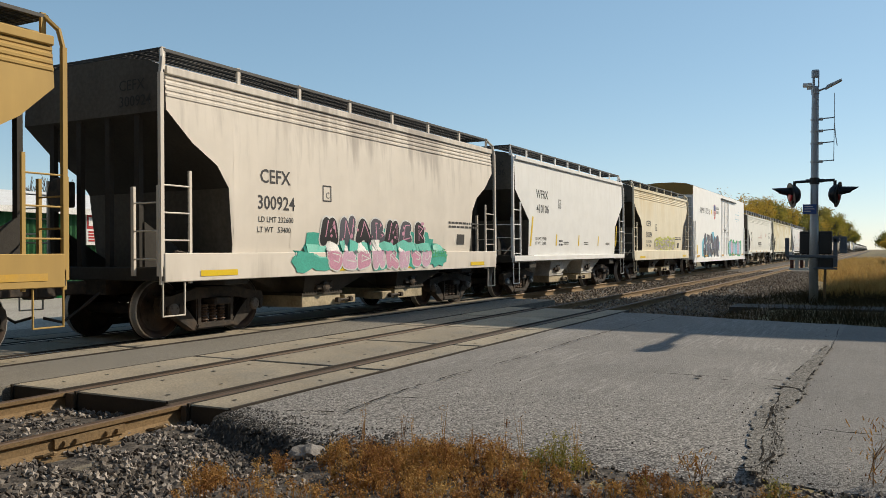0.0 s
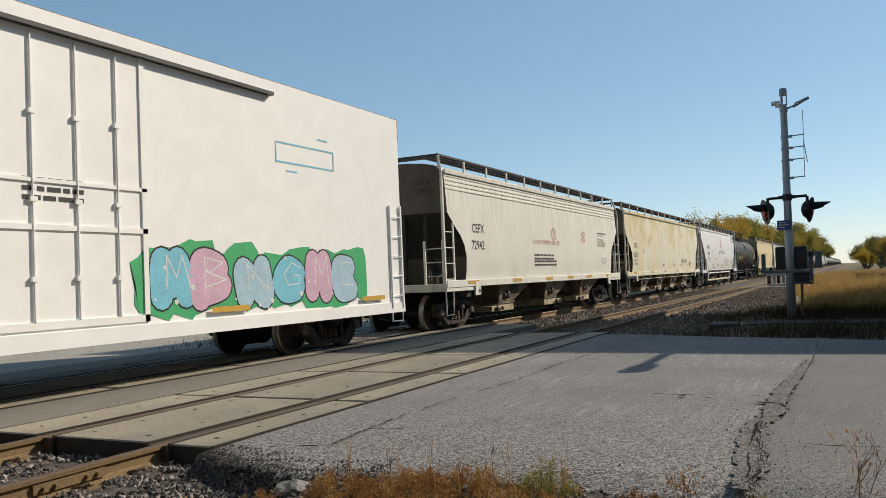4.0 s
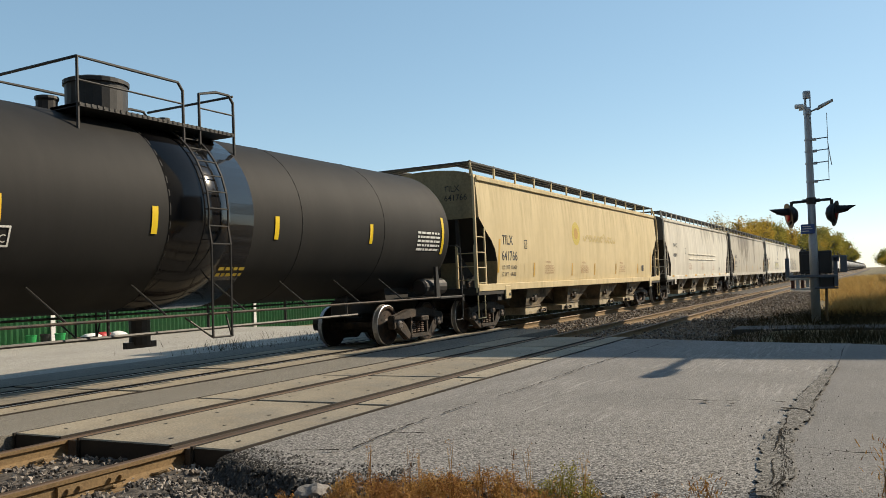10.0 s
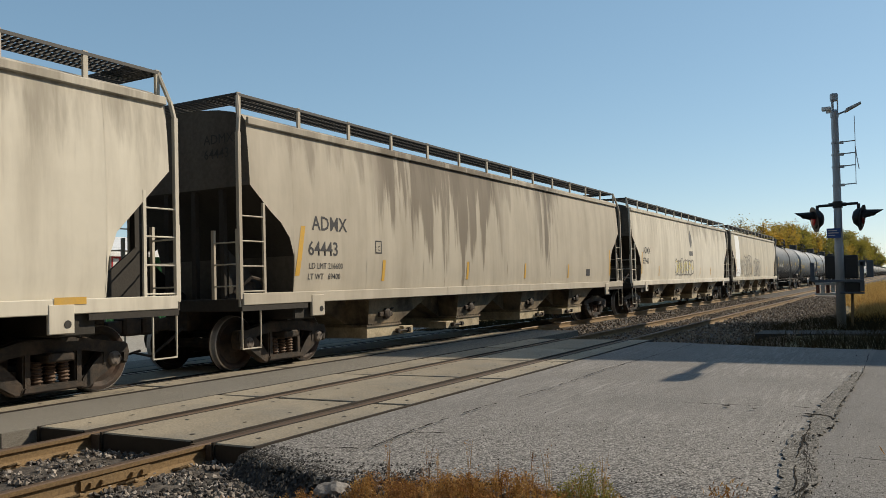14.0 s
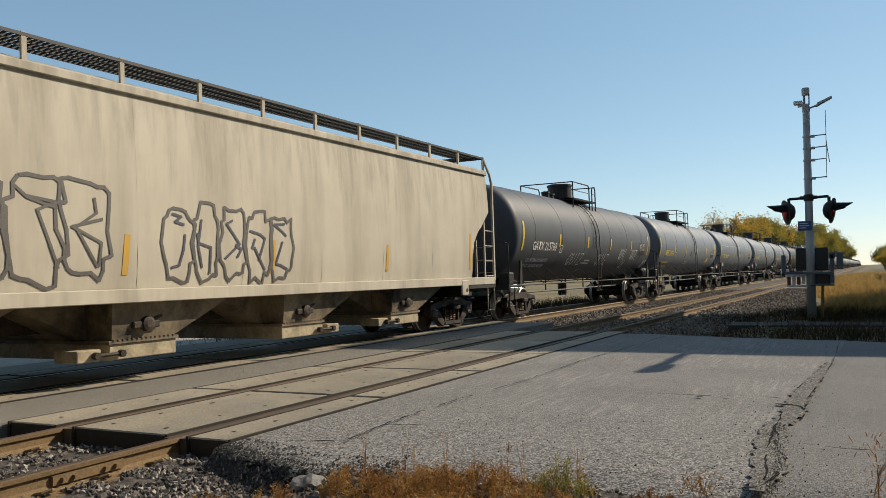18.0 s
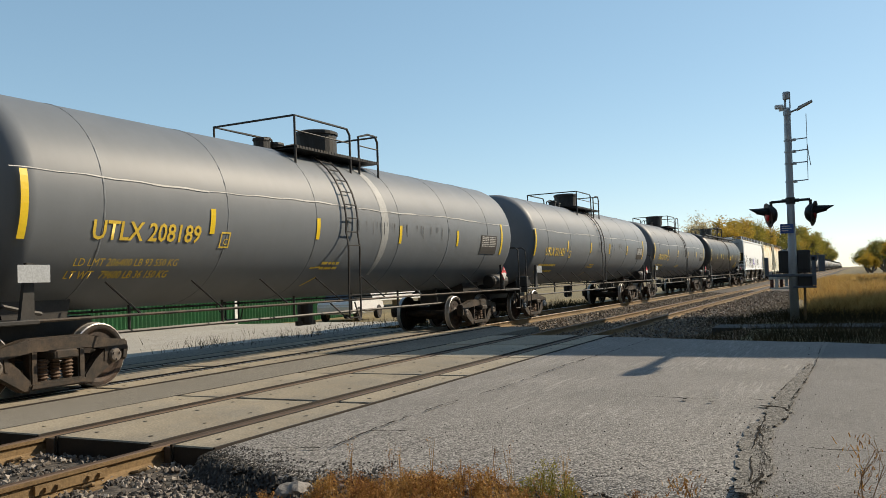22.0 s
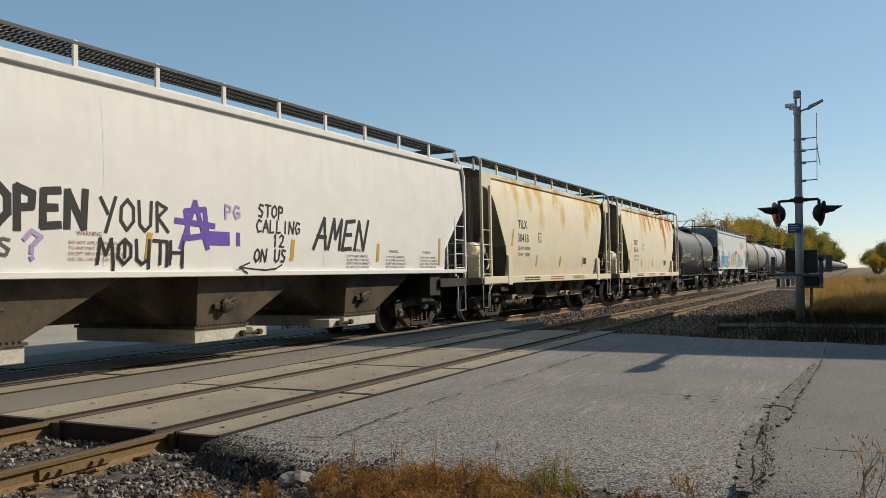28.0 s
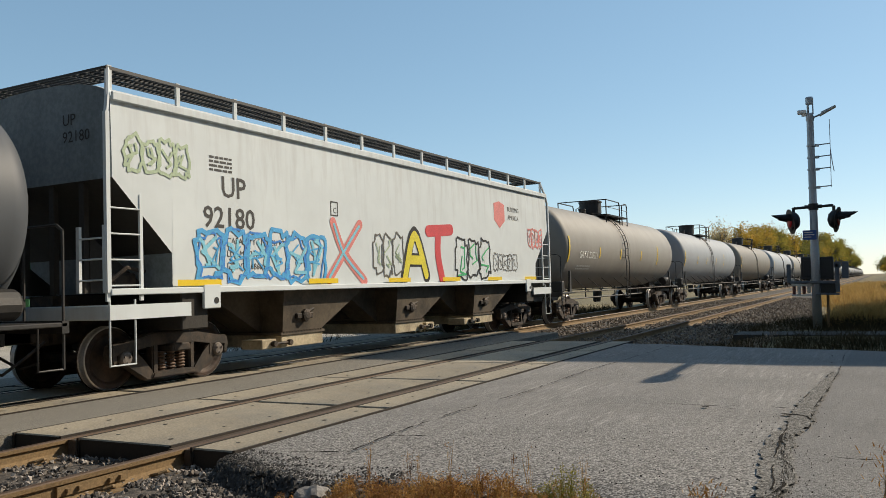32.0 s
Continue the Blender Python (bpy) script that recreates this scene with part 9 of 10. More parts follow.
for i, (x, y, s) in enumerate(((163, 21, 0.9), (191, 21.5, 0.95), (222, 20, 1.0), (262, 18.5, 1.05), (285, 18, 1.15), (308, 17.5, 1.2), (330, 16.8, 1.3), (352, 17.5, 1.35), (378, 16.5, 1.3), (405, 17.5, 1.35), (440, 17, 1.35), (480, 18, 1.4), (530, 18.5, 1.4), (590, 19, 1.4), (660, 19.5, 1.4), (750, 20, 1.5), (850, 21, 1.5), (960, 22, 1.5), (200, 29, 0.9), (250, 28, 1.0),
                           (176, -2.9, 0.40), (184, -5.4, 0.50), (170, -6.0, 0.46), (200, -3.6, 0.47), (166, -9.0, 0.5), (212, -7.5, 0.52), (226, -4.6, 0.50), (240, -8.5, 0.58), (252, -5.0, 0.55), (270, -8.0, 0.60), (292, -5.4, 0.55), (315, -8.5, 0.65), (182, -8.5, 0.48), (176, -11.5, 0.50), (345, -6.5, 0.6), (390, -7.5, 0.7))):
    s *= 1.0 if y > 0 else 1.2
    copy_thing(kinds[i % 4], pose(x, y, -0.4 if y > 0 else -1.4, 0, 0, rt.uniform(0, 360)) @ Matrix.Diagonal((s, s, s, 1)))
bt = tree("bare_tree", 44, 62, 9.0, 4.0, None, 11, bare=True, label="leafless grey tree far behind the green shed", trunk=0.2)
for x, y, s in ((36, 66, 1.0), (50, 70, 1.1), (58, 64, 0.9), (66, 72, 1.0), (80, 70, 1.0), (98, 66, 0.9), (28, 60, 0.85)):
    copy_thing(bt, pose(x, y, -0.4, 0, 0, rt.uniform(0, 360)) @ Matrix.Diagonal((s, s, s, 1)))

# far woods low on the horizon
V, F = [], []
for _ in range(16000):
    x, y = (rt.uniform(600, 1500), rt.gauss(0, 1)) if rt.random() < 0.5 else (rt.uniform(100, 1300), 0)
    y = (25 + x * 0.06 + rt.random() * 60) if rt.random() < 0.6 else -(14 + x * 0.02 + rt.random() * 60)
    if y > 0 and x < 420:
        y = 130 + rt.random() * 40
    if y < 0 and x < 380:
        x += 380
    h = 7.5 + 2.5 * noise.noise(Vector((x * 0.02, y * 0.05, 0)))
    z = h * rt.random() ** 0.6
    s = rt.uniform(0.6, 1.5)
    i = len(V)
    a = rt.uniform(-0.7, 0.7)
    V += [(x, y - s, z), (x + a, y, z + s * 0.8), (x, y + s, z), (x - a, y, z - s * 0.8)]
    F.append((i, i + 1, i + 2, i + 3))
sow("far_woods", V, F, M["leaf_green"], "low autumn woods on the horizon")


# ---- crossing signal mast ----
def mast():
    g = grp("crossing_signal", pose(23.55, 1.46, -0.32, 0.9, 0, 0), "galvanised crossing signal mast with two black flashers", "crossing signal")
    o = 0.32
    bm = B()
    lathe(bm, [(-0.05, 0.115), (2.4, 0.108), (2.42, 0.10), (5.55 + o, 0.085), (5.6 + o, 0.085)], (0, 0, 0), "z", 16)
    part("pole", bm, M["galv"], g, smooth=True)
    bm = B()
    box(bm, -0.30, 0.30, -0.30, 0.30, -0.12, 0.14, bev=0.03)
    part("foundation", bm, M["concrete"], g)
    bm = B()
    for a in range(3):
        c, s_ = math.cos(a * 2.094 + 0.4) * 0.08, math.sin(a * 2.094 + 0.4) * 0.08
        box(bm, c - 0.016, c + 0.016, s_ - 0.016, s_ + 0.016, 5.58 + o, 5.86 + o)
    lathe(bm, [(5.84 + o, 0.098), (6.0 + o, 0.098), (6.03 + o, 0.085), (6.03 + o, 0.0)], (0, 0, 0), "z", 14)
    part("top_cap", bm, M["galv"], g)
    bm = B()
    lathe(bm, [(5.40 + o, 0.10), (5.52 + o, 0.10)], (0, 0, 0), "z", 12)
    beam(bm, (0, -0.08, 5.48 + o), (0, -0.28, 5.55 + o), 0.025)
    prism(bm, [(-0.24, 5.50 + o), (-0.28, 5.60 + o), (-0.62, 5.74 + o), (-0.63, 5.70 + o)], "x", -0.09, 0.09)
    part("lamp_arm", bm, M["galv"], g, "grey lamp head on a short arm")
    bm = B()
    box(bm, -0.07, 0.09, 0.08, 0.30, 5.60 + o, 5.70 + o, bev=0.015)
    box(bm, -0.02, 0.02, 0.05, 0.2, 5.53 + o, 5.60 + o)
    part("camera_box", bm, M["white_paint"], g, "small white camera housing")
    for z in (4.73, 4.42, 4.10, 3.62):
        bm = B()
        beam(bm, (0, 0.1, z + o), (0, -0.46, z + o + 0.03), 0.016)
        box(bm, -0.04, 0.04, -0.19, -0.10, z + o - 0.03, z + o + 0.035)
        lathe(bm, [(z + o - 0.02, 0.108), (z + o + 0.02, 0.108)], (0, 0, 0), "z", 12)
        part("antenna_arm", bm, M["galv"], g)
    bm = B()
    pipe(bm, [(0, -0.45, 3.62 + o), (0, -0.46, 4.78 + o), (0, -0.46, 5.40 + o)], 0.009)
    pipe(bm, [(0, -0.46, 4.6 + o), (0, -0.49, 4.3 + o), (0, -0.53, 4.02 + o)], 0.012)
    part("whip_antenna", bm, M["galv"], g)
    bm = B()
    beam(bm, (-0.02, -0.48, 3.13 + o), (-0.02, 0.47, 3.10 + o), 0.036, 8)
    lathe(bm, [(3.03 + o, 0.12), (3.2 + o, 0.12)], (0, 0, 0), "z", 12)
    for y in (-0.16, 0.16):
        lathe(bm, [(y - 0.05, 0.05), (y + 0.05, 0.05)], (-0.02, 0, 3.12 + o), "y", 10)
    part("cross_arm", bm, M["black"], g, "dark cross arm between the flashers")
    for s_, lit in ((1, M["red_lit"]), (-1, M["red_lens"])):
        y0 = s_ * 0.49
        yy = s_ * 0.50
        spin = Matrix.Translation((0, yy, 0)) @ Matrix.Rotation(radians(22 if s_ > 0 else -10), 4, "Z") @ Matrix.Translation((0, -yy, 0))
        bm = B()
        beam(bm, (-0.02, y0, 3.12 + o), (-0.02, y0, 2.98 + o), 0.04, 8)
        # the round background, seen nearly edge on, turned to face along the road
        lathe(bm, [(-0.02, 0.0), (-0.012, 0.33), (0.012, 0.33), (0.02, 0.0)], (0, 0, 0), "y", 28)
        for v in bm.verts:
            if abs(v.co.x) <= 0.34 and v.co.z < 1.0:
                v.co = Vector((v.co.x, v.co.y + yy + 0.06 * s_ + v.co.z * 0.16 * s_, v.co.z + 2.75 + o))
        bmesh.ops.transform(bm, matrix=spin, verts=bm.verts[:])
        fl = part("flasher_background", bm, M["black"], g, "black round flasher background")
        bm = B()
        # bowl behind the disc
        lathe(bm, [(0.0, 0.27), (0.10, 0.25), (0.18, 0.17), (0.22, 0.05), (0.22, 0.0)], (0, 0, 0), "y", 20)
        for v in bm.verts:
            v.co = Vector((v.co.x, yy - s_ * v.co.y + 0.05 * s_, v.co.z * 0.95 + 2.76 + o))
        bmesh.ops.transform(bm, matrix=spin, verts=bm.verts[:])
        part("lamp_housing", bm, M["black"], fl, smooth=True)
        bm = B()
        # long visor over the lens
        n = 10
        up, dn = [], []
        for k in range(n + 1):
            a = radians(-15 + 210 * k / n)
            rr = 0.17
            up.append(bm.verts.new((rr * math.cos(a), yy + 0.08 * s_, 2.79 + o + rr * math.sin(a))))
            dn.append(bm.verts.new((rr * 0.8 * math.cos(a), yy + s_ * (0.34 + 0.22 * max(0.0, math.sin(a))), 2.83 + o + rr * 0.62 * math.sin(a))))
        for k in range(n):
            bm.faces.new((up[k], up[k + 1], dn[k + 1], dn[k]))
        bmesh.ops.solidify(bm, geom=bm.faces[:], thickness=0.012)
        bmesh.ops.transform(bm, matrix=spin, verts=bm.verts[:])
        part("visor", bm, M["black"], fl)
        bm = B()
        lathe(bm, [(0.0, 0.155), (0.02, 0.14), (0.035, 0.08), (0.04, 0.0)], (0, 0, 0), "y", 20)
        for v in bm.verts:
            v.co = Vector((v.co.x, yy + s_ * (0.085 + v.co.y), v.co.z + 2.74 + o))
        bmesh.ops.transform(bm, matrix=spin, verts=bm.verts[:])
        part("lens", bm, lit, fl, "red lamp lens", smooth=True)
    bm = B()
    box(bm, -0.135, -0.12, -0.06, 0.27, 2.25 + o, 2.50 + o, bev=0.004)
    sg = part("sign_plate", bm, M["sign_blue"], g, "small blue sign plate")
    bm = B()
    for k, w in enumerate((0.2, 0.24, 0.16)):
        box(bm, -0.138, -0.1365, 0.23 - w, 0.23, 2.43 + o - k * 0.06, 2.45 + o - k * 0.06)
    part("sign_bars", bm, M["ink_white"], sg)
    bm = B()
    box(bm, 0.10, 0.42, -0.42, 0.36, 1.2 + o, 1.80 + o, bev=0.02)
    box(bm, 0.085, 0.10, -0.36, -0.05, 1.28 + o, 1.72 + o, bev=0.008)
    box(bm, 0.085, 0.10, 0.0, 0.30, 1.28 + o, 1.72 + o, bev=0.008)
    part("gate_mechanism", bm, M["black"], g, "dark gate mechanism box")
    M["blue_steel"] = mat("blue_grey_steel", (0.09, 0.11, 0.14), 0.5, 0.4, (0.16, 0.17, 0.18), 4, 0.5)
    for y0, y1, z0, z1 in ((-0.56, -0.46, 0.86, 1.62), (0.60, 0.70, 1.12, 1.62), (-0.60, -0.44, 1.50, 1.66), (-0.78, -0.62, 1.22, 1.66)):
        bm = B()
        box(bm, -0.10, 0.05, y0, y1, z0 + o, z1 + o, bev=0.015)
        part("side_bracket", bm, M["blue_steel"], g)
    bm = B()
    box(bm, -0.14, -0.02, -0.56, 0.62, 1.10 + o, 1.17 + o, bev=0.01)
    box(bm, -0.14, -0.02, -0.56, 0.0, 0.80 + o, 0.85 + o, bev=0.01)
    part("bracket_rail", bm, M["blue_steel"], g)
    bm = B()
    box(bm, 0.02, 0.30, -0.46, -0.06, 0.82 + o, 1.10 + o, bev=0.02)
    part("lower_box", bm, M["black"], g)
    bm = B()
    beam(bm, (0.05, -0.27, 0.8 + o), (0.05, -0.24, -0.05), 0.035, 8)
    part("conduit", bm, M["rail"], g, "thin rusty conduit")
    M["maroon"] = mat("dull_red_brown_paint", (0.16, 0.05, 0.035), 0.7, 0, (0.28, 0.17, 0.12), 6, 0.6)
    for k in range(4):
        bm = B()
        box(bm, 0.25 + k * 0.02, 0.4 + k * 0.02, 0.52 - k * 0.12, 0.60 - k * 0.12, 0.78 + o + k * 0.02, 1.08 + o, bev=0.01)
        part("counterweight", bm, M["maroon"] if k % 2 == 0 else M["white_paint"], g, "red-brown and white counterweight plate")
    bm = B()
    box(bm, 0.24, 0.44, 0.10, 0.62, 1.03 + o, 1.09 + o)
    box(bm, 0.24, 0.44, 0.10, 0.62, 0.76 + o, 0.81 + o)
    box(bm, 0.27, 0.36, 0.56, 0.64, 1.09 + o, 1.24 + o)
    part("counterweight_arm", bm, M["white_paint"], g)


mast()

# ---- buildings ----
M["brick"] = mat("plain_brown_brick", (0.23, 0.13, 0.09), 0.85, 0, (0.15, 0.085, 0.06), 1, 0.6, 0.4, 20)
M["green_sheet"] = mat("green_corrugated_sheet", (0.025, 0.16, 0.055), 0.5, 0.1, (0.04, 0.11, 0.05), 0.8, 0.5)
M["dark_wall"] = mat("dark_wall", (0.05, 0.055, 0.065), 0.6, 0, (0.035, 0.035, 0.04), 1, 0.5)
M["rubber"] = mat("tyre_rubber", (0.02, 0.02, 0.02), 0.8)
M["glass_dark"] = mat("dark_car_glass", (0.02, 0.025, 0.03), 0.08, spec=0.8)
M["sign_red"] = mat("red_sign", (0.45, 0.03, 0.03), 0.5)
# Out of view; placed and sized so its shadow makes the shaded road band
caster = grp("grain_elevator", pose(34, -9.6, -0.35), "unseen tall brick building whose shadow falls across the road", "building")
bm = B()
box(bm, -4, 4.2, -6.4, 6.4, 0, 14.85)
part("wall", bm, M["brick"], caster)
bm = B()
box(bm, -4.15, 4.35, -6.5, 6.45, 14.85, 15.0)
part("roof", bm, M["dark_wall"], caster)


def street_lamp(x, y, h, reach):
    g = grp("street_lamp", pose(x, y, -0.3), "grey street lamp with a long arm over the road", "street lamp")
    h += 0.3
    bm = B()
    beam(bm, (0, 0, 0), (0, 0, h + 0.1), 0.11, 12, r2=0.08)
    part("pole", bm, M["galv"], g)
    bm = B()
    lathe(bm, [(0.0, 0.2), (0.12, 0.2), (0.18, 0.13)], (0, 0, 0), "z", 12)
    part("base", bm, M["galv"], g)
    bm = B()
    box(bm, -reach + 0.8, 0.0, -0.07, 0.07, h - 0.05, h + 0.05, bev=0.02)
    part("arm", bm, M["galv"], g)
    bm = B()
    prism(bm, [(-reach, -0.09), (-reach + 0.2, -0.13), (-reach + 0.85, -0.11), (-reach + 0.85, 0.11), (-reach + 0.2, 0.13), (-reach, 0.09)], "z", h - 0.1, h + 0.06)
    part("lamp_head", bm, M["galv"], g)


street_lamp(20.85, -2.50, 6.0, 3.3)


def shed():
    g = grp("green_shed", pose(8, 24.3, -0.36), "long green corrugated metal shed with white trim", "shed")
    n = 150
    for i in range(10):
        bm = B()
        pts = []
        for k in range(31):
            x = i * 3.0 + k * 0.1
            pts.append((x, 0.0 if (k // 1) % 2 else 0.035))
        lo = [bm.verts.new((x, y, 0)) for x, y in pts]
        hi = [bm.verts.new((x, y, 3.15)) for x, y in pts]
        for k in range(30):
            bm.faces.new((lo[k], lo[k + 1], hi[k + 1], hi[k]))
        bmesh.ops.solidify(bm, geom=bm.faces[:], thickness=0.01)
        part("wall_sheet", bm, M["green_sheet"], g)
    bm = B()
    box(bm, 0, 30, 0.08, 8.0, 0, 3.1)
    part("body", bm, M["dark_wall"], g)
    bm = B()
    prism(bm, [(-0.25, 3.13), (4.0, 4.0), (8.3, 3.13), (8.3, 3.22), (4.0, 4.1), (-0.25, 3.22)], "x", -0.2, 30.2)
    part("roof", bm, M["white_paint"], g)
    bm = B()
    box(bm, -0.2, 30.2, -0.30, -0.24, 3.05, 3.25)
    part("fascia", bm, M["white_paint"], g, "white fascia trim")
    for x in (0, 10, 20, 29.9):
        bm = B()
        box(bm, x - 0.08, x + 0.08, -0.04, 0.0, 0, 3.1)
        part("corner_trim", bm, M["white_paint"], g)
    s = grp("wall_sign", pose(19.7, 24.22, 2.2), "red and white sign on the green shed", "sign")
    bm = B()
    box(bm, -0.45, 0.75, -0.04, 0.0, -0.55, 0.55, bev=0.01)
    pl = part("plate", bm, M["white_paint"], s)
    bm = B()
    box(bm, -0.42, 0.72, -0.052, -0.045, 0.02, 0.5)
    part("red_field", bm, M["sign_red"], s)
    bm = B()
    for k in range(3):
        box(bm, -0.36 + k * 0.36, -0.12 + k * 0.36, -0.060, -0.054, 0.12, 0.42)
    part("letter_bar", bm, M["ink_white"], s)
    bm = B()
    for k in range(4):
        box(bm, -0.36, 0.66 - 0.12 * (k % 2), -0.052, -0.045, -0.12 - k * 0.1, -0.06 - k * 0.1)
    part("line_bar", bm, M["sign_red"], s)


shed()


def car_parked(x, y, turn, body_m, seed, label):
    g = grp("parked_car", pose(x, y, -0.33, 0, 0, turn), label, "car", "parked cars")
    bm = B()
    prism(bm, [(-2.2, 0.35), (-2.25, 0.75), (-2.1, 0.95), (-1.2, 1.02), (1.1, 1.0), (2.1, 0.85), (2.25, 0.6), (2.2, 0.35)], "y", -0.85, 0.85)
    bmesh.ops.bevel(bm, geom=bm.edges[:], offset=0.06, segments=2, affect="EDGES")
    part("body", bm, body_m, g)
    bm = B()
    prism(bm, [(-1.75, 1.0), (-1.2, 1.45), (0.3, 1.48), (1.15, 1.0)], "y", -0.72, 0.72)
    bmesh.ops.bevel(bm, geom=bm.edges[:], offset=0.05, segments=2, affect="EDGES")
    part("cabin_glass", bm, M["glass_dark"], g)
    bm = B()
    box(bm, -1.15, 0.25, -0.66, 0.66, 1.46, 1.52, bev=0.02)
    part("roof", bm, body_m, g)
    for sx in (-1.35, 1.4):
        for sy in (-0.8, 0.8):
            bm = B()
            lathe(bm, [(-0.1, 0.2), (-0.1, 0.33), (0.1, 0.33), (0.1, 0.2)], (sx, sy, 0.33), "y", 16)
            w = part("wheel", bm, M["rubber"], g)
            bm = B()
            lathe(bm, [(-0.105, 0.2), (-0.105, 0.0)], (sx, sy, 0.33), "y", 12)
            part("rim", bm, M["cap"], w)


M["car_white"] = mat("white_car_paint", (0.75, 0.75, 0.75), 0.2)
M["car_grey"] = mat("grey_car_paint", (0.22, 0.24, 0.26), 0.2, 0.4)
car_parked(33, 21.5, 12, M["car_white"], 1, "white car parked on the gravel lot")
car_parked(52, 25, 80, M["car_white"], 2, "white car parked on the gravel lot")
car_parked(58, 26, 75, M["car_grey"], 3, "grey car parked on the gravel lot")
tr = grp("white_trailer", pose(44, 30, -0.36), "low white site trailer behind the gravel lot", "trailer")
bm = B()
box(bm, 0, 14, 0, 3, 0.5, 3.2, bev=0.05)
part("body", bm, M["white_paint"], tr)
bm = B()
box(bm, -0.1, 14.1, -0.1, 3.1, 3.2, 3.32)
part("roof", bm, M["galv"], tr)
for i in range(5):
    bm = B()
    box(bm, 1 + i * 2.6, 2.2 + i * 2.6, -0.03, 0.01, 1.5, 2.5)
    part("window", bm, M["glass_dark"], tr)
for i in range(4):
    bm = B()
    box(bm, 0.6 + i * 4, 1.0 + i * 4, 0.3, 0.7, 0, 0.5)
    part("pier", bm, M["concrete"], tr)


def bucket(x, y, material, label):
    g = grp("bucket", pose(x, y, -0.06), label, "bucket", "buckets by the shed")
    bm = B()
    lathe(bm, [(0, 0.13), (0.30, 0.16), (0.31, 0.17), (0.34, 0.17), (0.34, 0.15), (0.05, 0.12), (0.05, 0.0)], (0, 0, 0), "z", 18)
    part("shell", bm, material, g)


M["bucket_green"] = mat("bright_green_plastic", (0.015, 0.33, 0.09), 0.4)
M["board"] = mat("weathered_brown_board", (0.22, 0.14, 0.085), 0.85, 0, (0.12, 0.075, 0.045), 4, 0.6, 0.4, 30, (0.3, 2, 2))
bucket(16.5, 23.3, M["bucket_green"], "bright green plastic bucket beside the shed")
bucket(17.45, 23.2, M["bucket_green"], "bright green plastic bucket beside the shed")
bucket(17.15, 23.5, M["steel_black"], "black plastic bucket beside the shed")
rb = random.Random(12)
for k in range(6):
    g = grp("wooden_board", pose(18.0 + 0.28 * k, 23.35 + rb.uniform(-0.25, 0.25), -0.05 + 0.045 * (k % 3), 0, rb.uniform(-2, 4), rb.uniform(-25, 25)), "weathered brown board lying beside the shed", "board", "boards by the shed")
    bm = B()
    box(bm, -0.7, 0.7, -0.09, 0.09, 0.0, 0.04, bev=0.006)
    part("plank", bm, M["board"], g)
for x, y, m_, lb in ((18.55, 23.1, M["white_paint"], "crumpled white sack lying beside the shed"), (19.6, 23.1, M["white_paint"], "crumpled white sack lying beside the shed"), (19.25, 23.4, M["sign_red"], "faded red sack lying beside the shed")):
    bm = B()
    bmesh.ops.create_icosphere(bm, subdivisions=3, radius=0.26)
    for v in bm.verts:
        v.co *= 1 + 0.35 * noise.noise(v.co * 6 + Vector((x, y, 0)))
        v.co.x *= 1.35
        v.co.z *= 0.5
    sack = new("sack", mesh_of("sack", bm, m_, smooth=True))
    sack.location = (x, y, 0.06)
    tagged(sack, lb, "sack", "sacks by the shed")

dark = grp("dark_building", pose(72, -16, -0.35), "low dark flat-roofed building with a white edge", "building")
bm = B()
box(bm, 0, 9, 0, 12.7, 0, 3.9)
part("wall", bm, M["dark_wall"], dark)
bm = B()
box(bm, -0.15, 9.1, -0.1, 12.85, 3.9, 4.15)
part("roof", bm, M["white_paint"], dark, "white roof edge")
for y in (1.5, 4.2, 6.9, 9.6):
    bm = B()
    box(bm, -0.04, 0.0, y, y + 1.4, 0.6, 3.0)
    part("door", bm, M["galv"], dark)
bm = B()
box(bm, -0.08, 0.1, 12.45, 12.75, 0, 3.9)
part("corner_post", bm, M["white_paint"], dark)


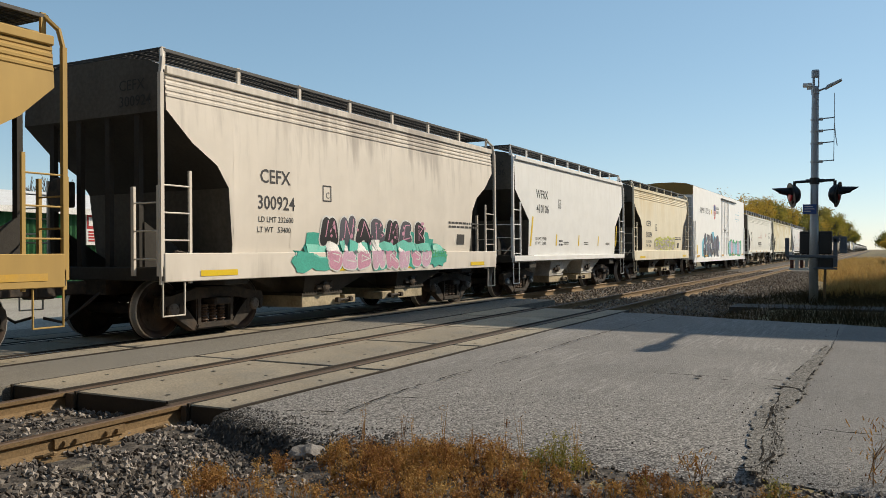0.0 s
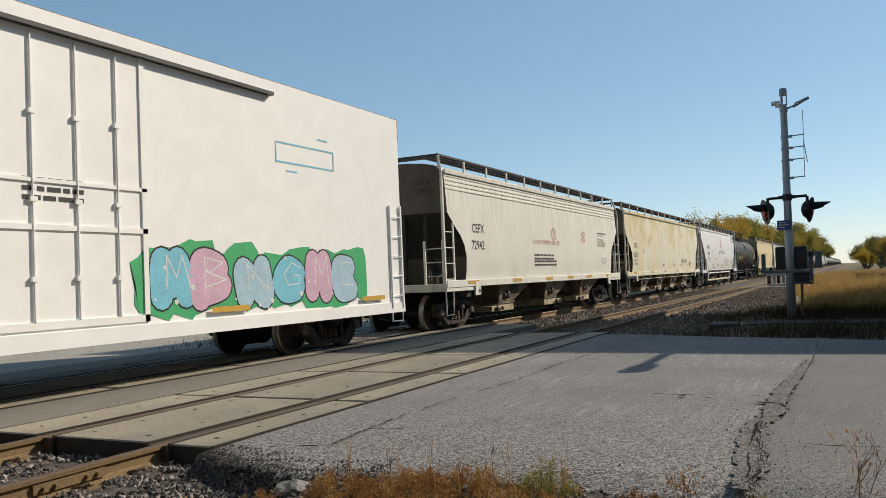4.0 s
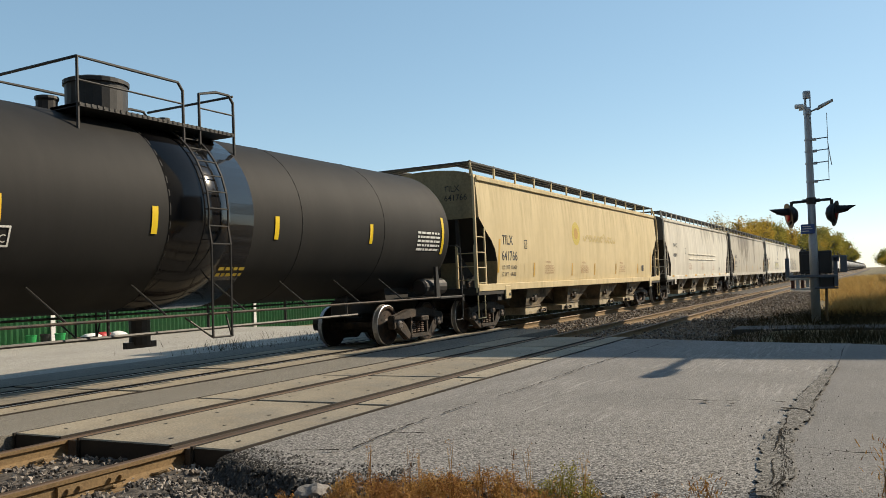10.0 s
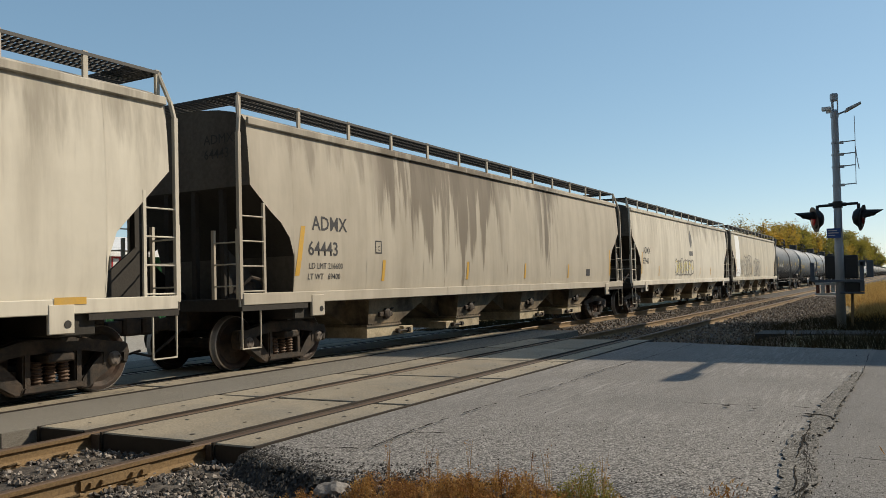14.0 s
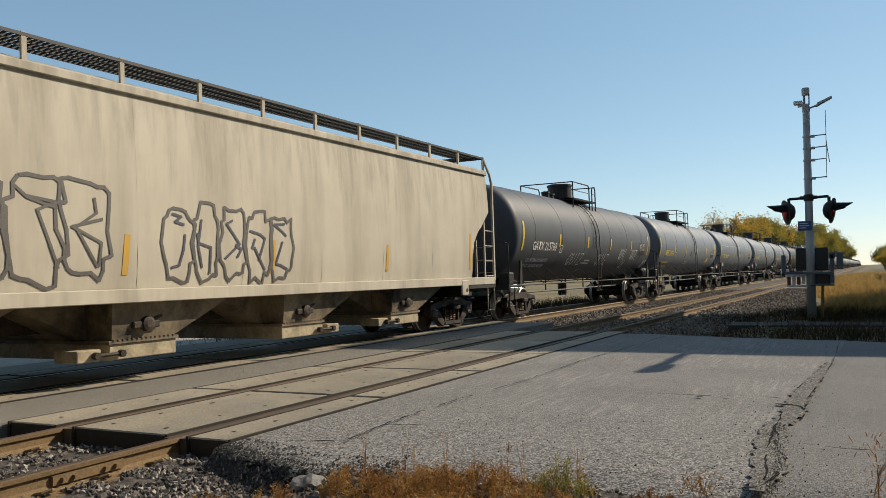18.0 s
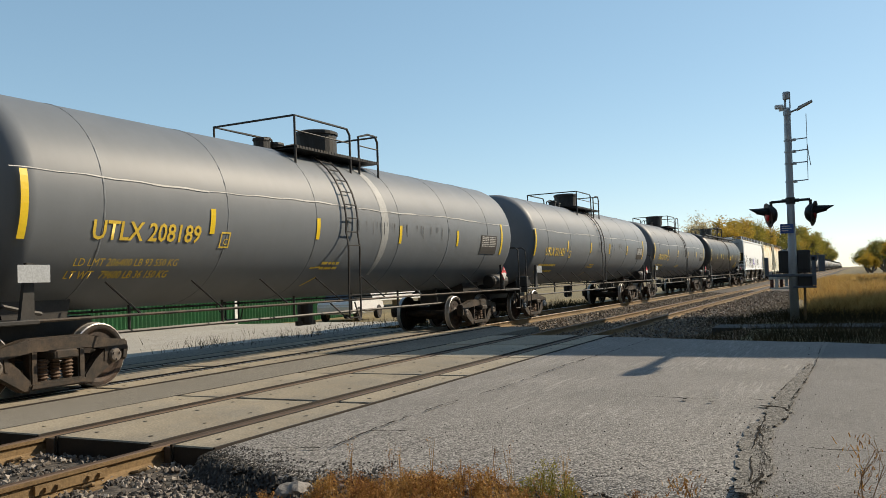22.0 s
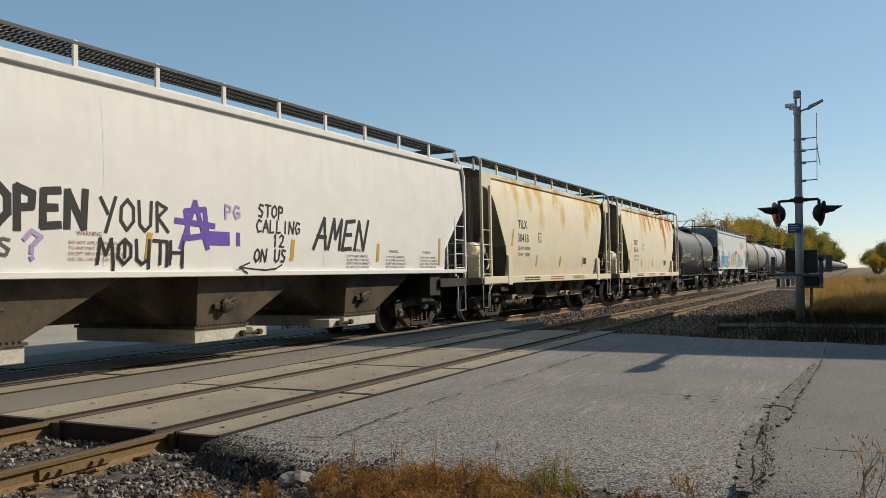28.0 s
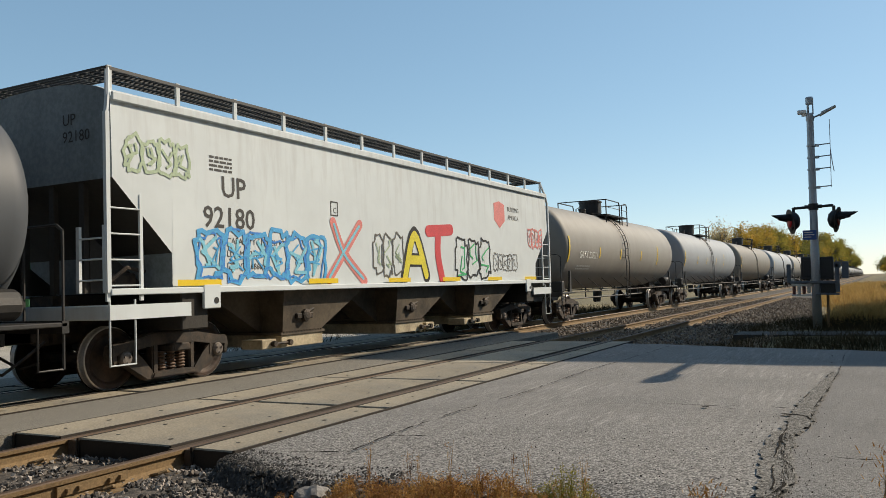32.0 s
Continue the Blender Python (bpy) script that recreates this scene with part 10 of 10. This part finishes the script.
def pole(x, y, h, lean=0.0, r=0.13):
    g = grp("utility_pole", pose(x, y, -0.4, 0, lean, 0), "weathered wooden utility pole", "pole", "poles along the line")
    bm = B()
    beam(bm, (0, 0, 0), (0, 0, h), r, 10, 0, r * 0.7)
    part("shaft", bm, M["tie"], g)


pole(70, -3.6, 6.6)
pole(71.5, -4.9, 4.4)
pole(90, -5.4, 5.2)


# unseen dark blocks added behind the camera to close the place and cut sky light
for nm, x0, x1, y0, y1, h in (("warehouse_wall", -46, -8, -34, 1.0, 34), ("warehouse_wall", -46, -8, 17.5, 60, 34), ("store_building", -14, 20, -40, -24, 16)):
    g = grp(nm, pose(x0, y0, -0.4), "added unseen dark block that holds back sky light", "building")
    bm = B()
    box(bm, 0, x1 - x0, 0, y1 - y0, 0, h)
    part("wall", bm, M["dark_wall"], g)
    bm = B()
    box(bm, -0.2, x1 - x0 + 0.2, -0.2, y1 - y0 + 0.2, h, h + 0.25)
    part("roof", bm, M["dark_wall"], g)

flush_words()


def gone(t):
    """How far the train has rolled towards the camera by t seconds."""
    return 12.7239 * t - 0.00313 * t * t + 0.000281 * t ** 3


def when(s_):
    t = s_ / 12.75
    for _ in range(6):
        t -= (gone(t) - s_) / 12.75
    return t


def motions():
    times = [0, 2, 4, 6, 8, 10, 12, 14, 16, 18, 20, 22, 24, 26, 28, 30, 32]
    for car, lead, length in CARS:
        walk(car, [(t, pose(lead - gone(t), FAR_Y, 0)) for t in times])
        # the wheels turn while the car is near enough for them to be seen
        ta, tb = max(0.0, when(lead - 110)), min(32.0, when(lead + length + 12))
        if tb <= ta:
            continue
        f0, f1 = int(ta * FPS), int(tb * FPS)
        for w, lx in WHEELS[car]:
            rows = []
            for k in range(f0, f1 + 1):
                t = k / FPS
                rows.append((t, Matrix.Translation((lx, 0, WHEEL_R)) @ Matrix.Rotation(-gone(t) / WHEEL_R, 4, "Y")))
            if f0 > 0:
                rows.insert(0, (0.0, rows[0][1]))
            if f1 < 32 * FPS:
                rows.append((32.0, rows[-1][1]))
            walk(w, rows)


motions()
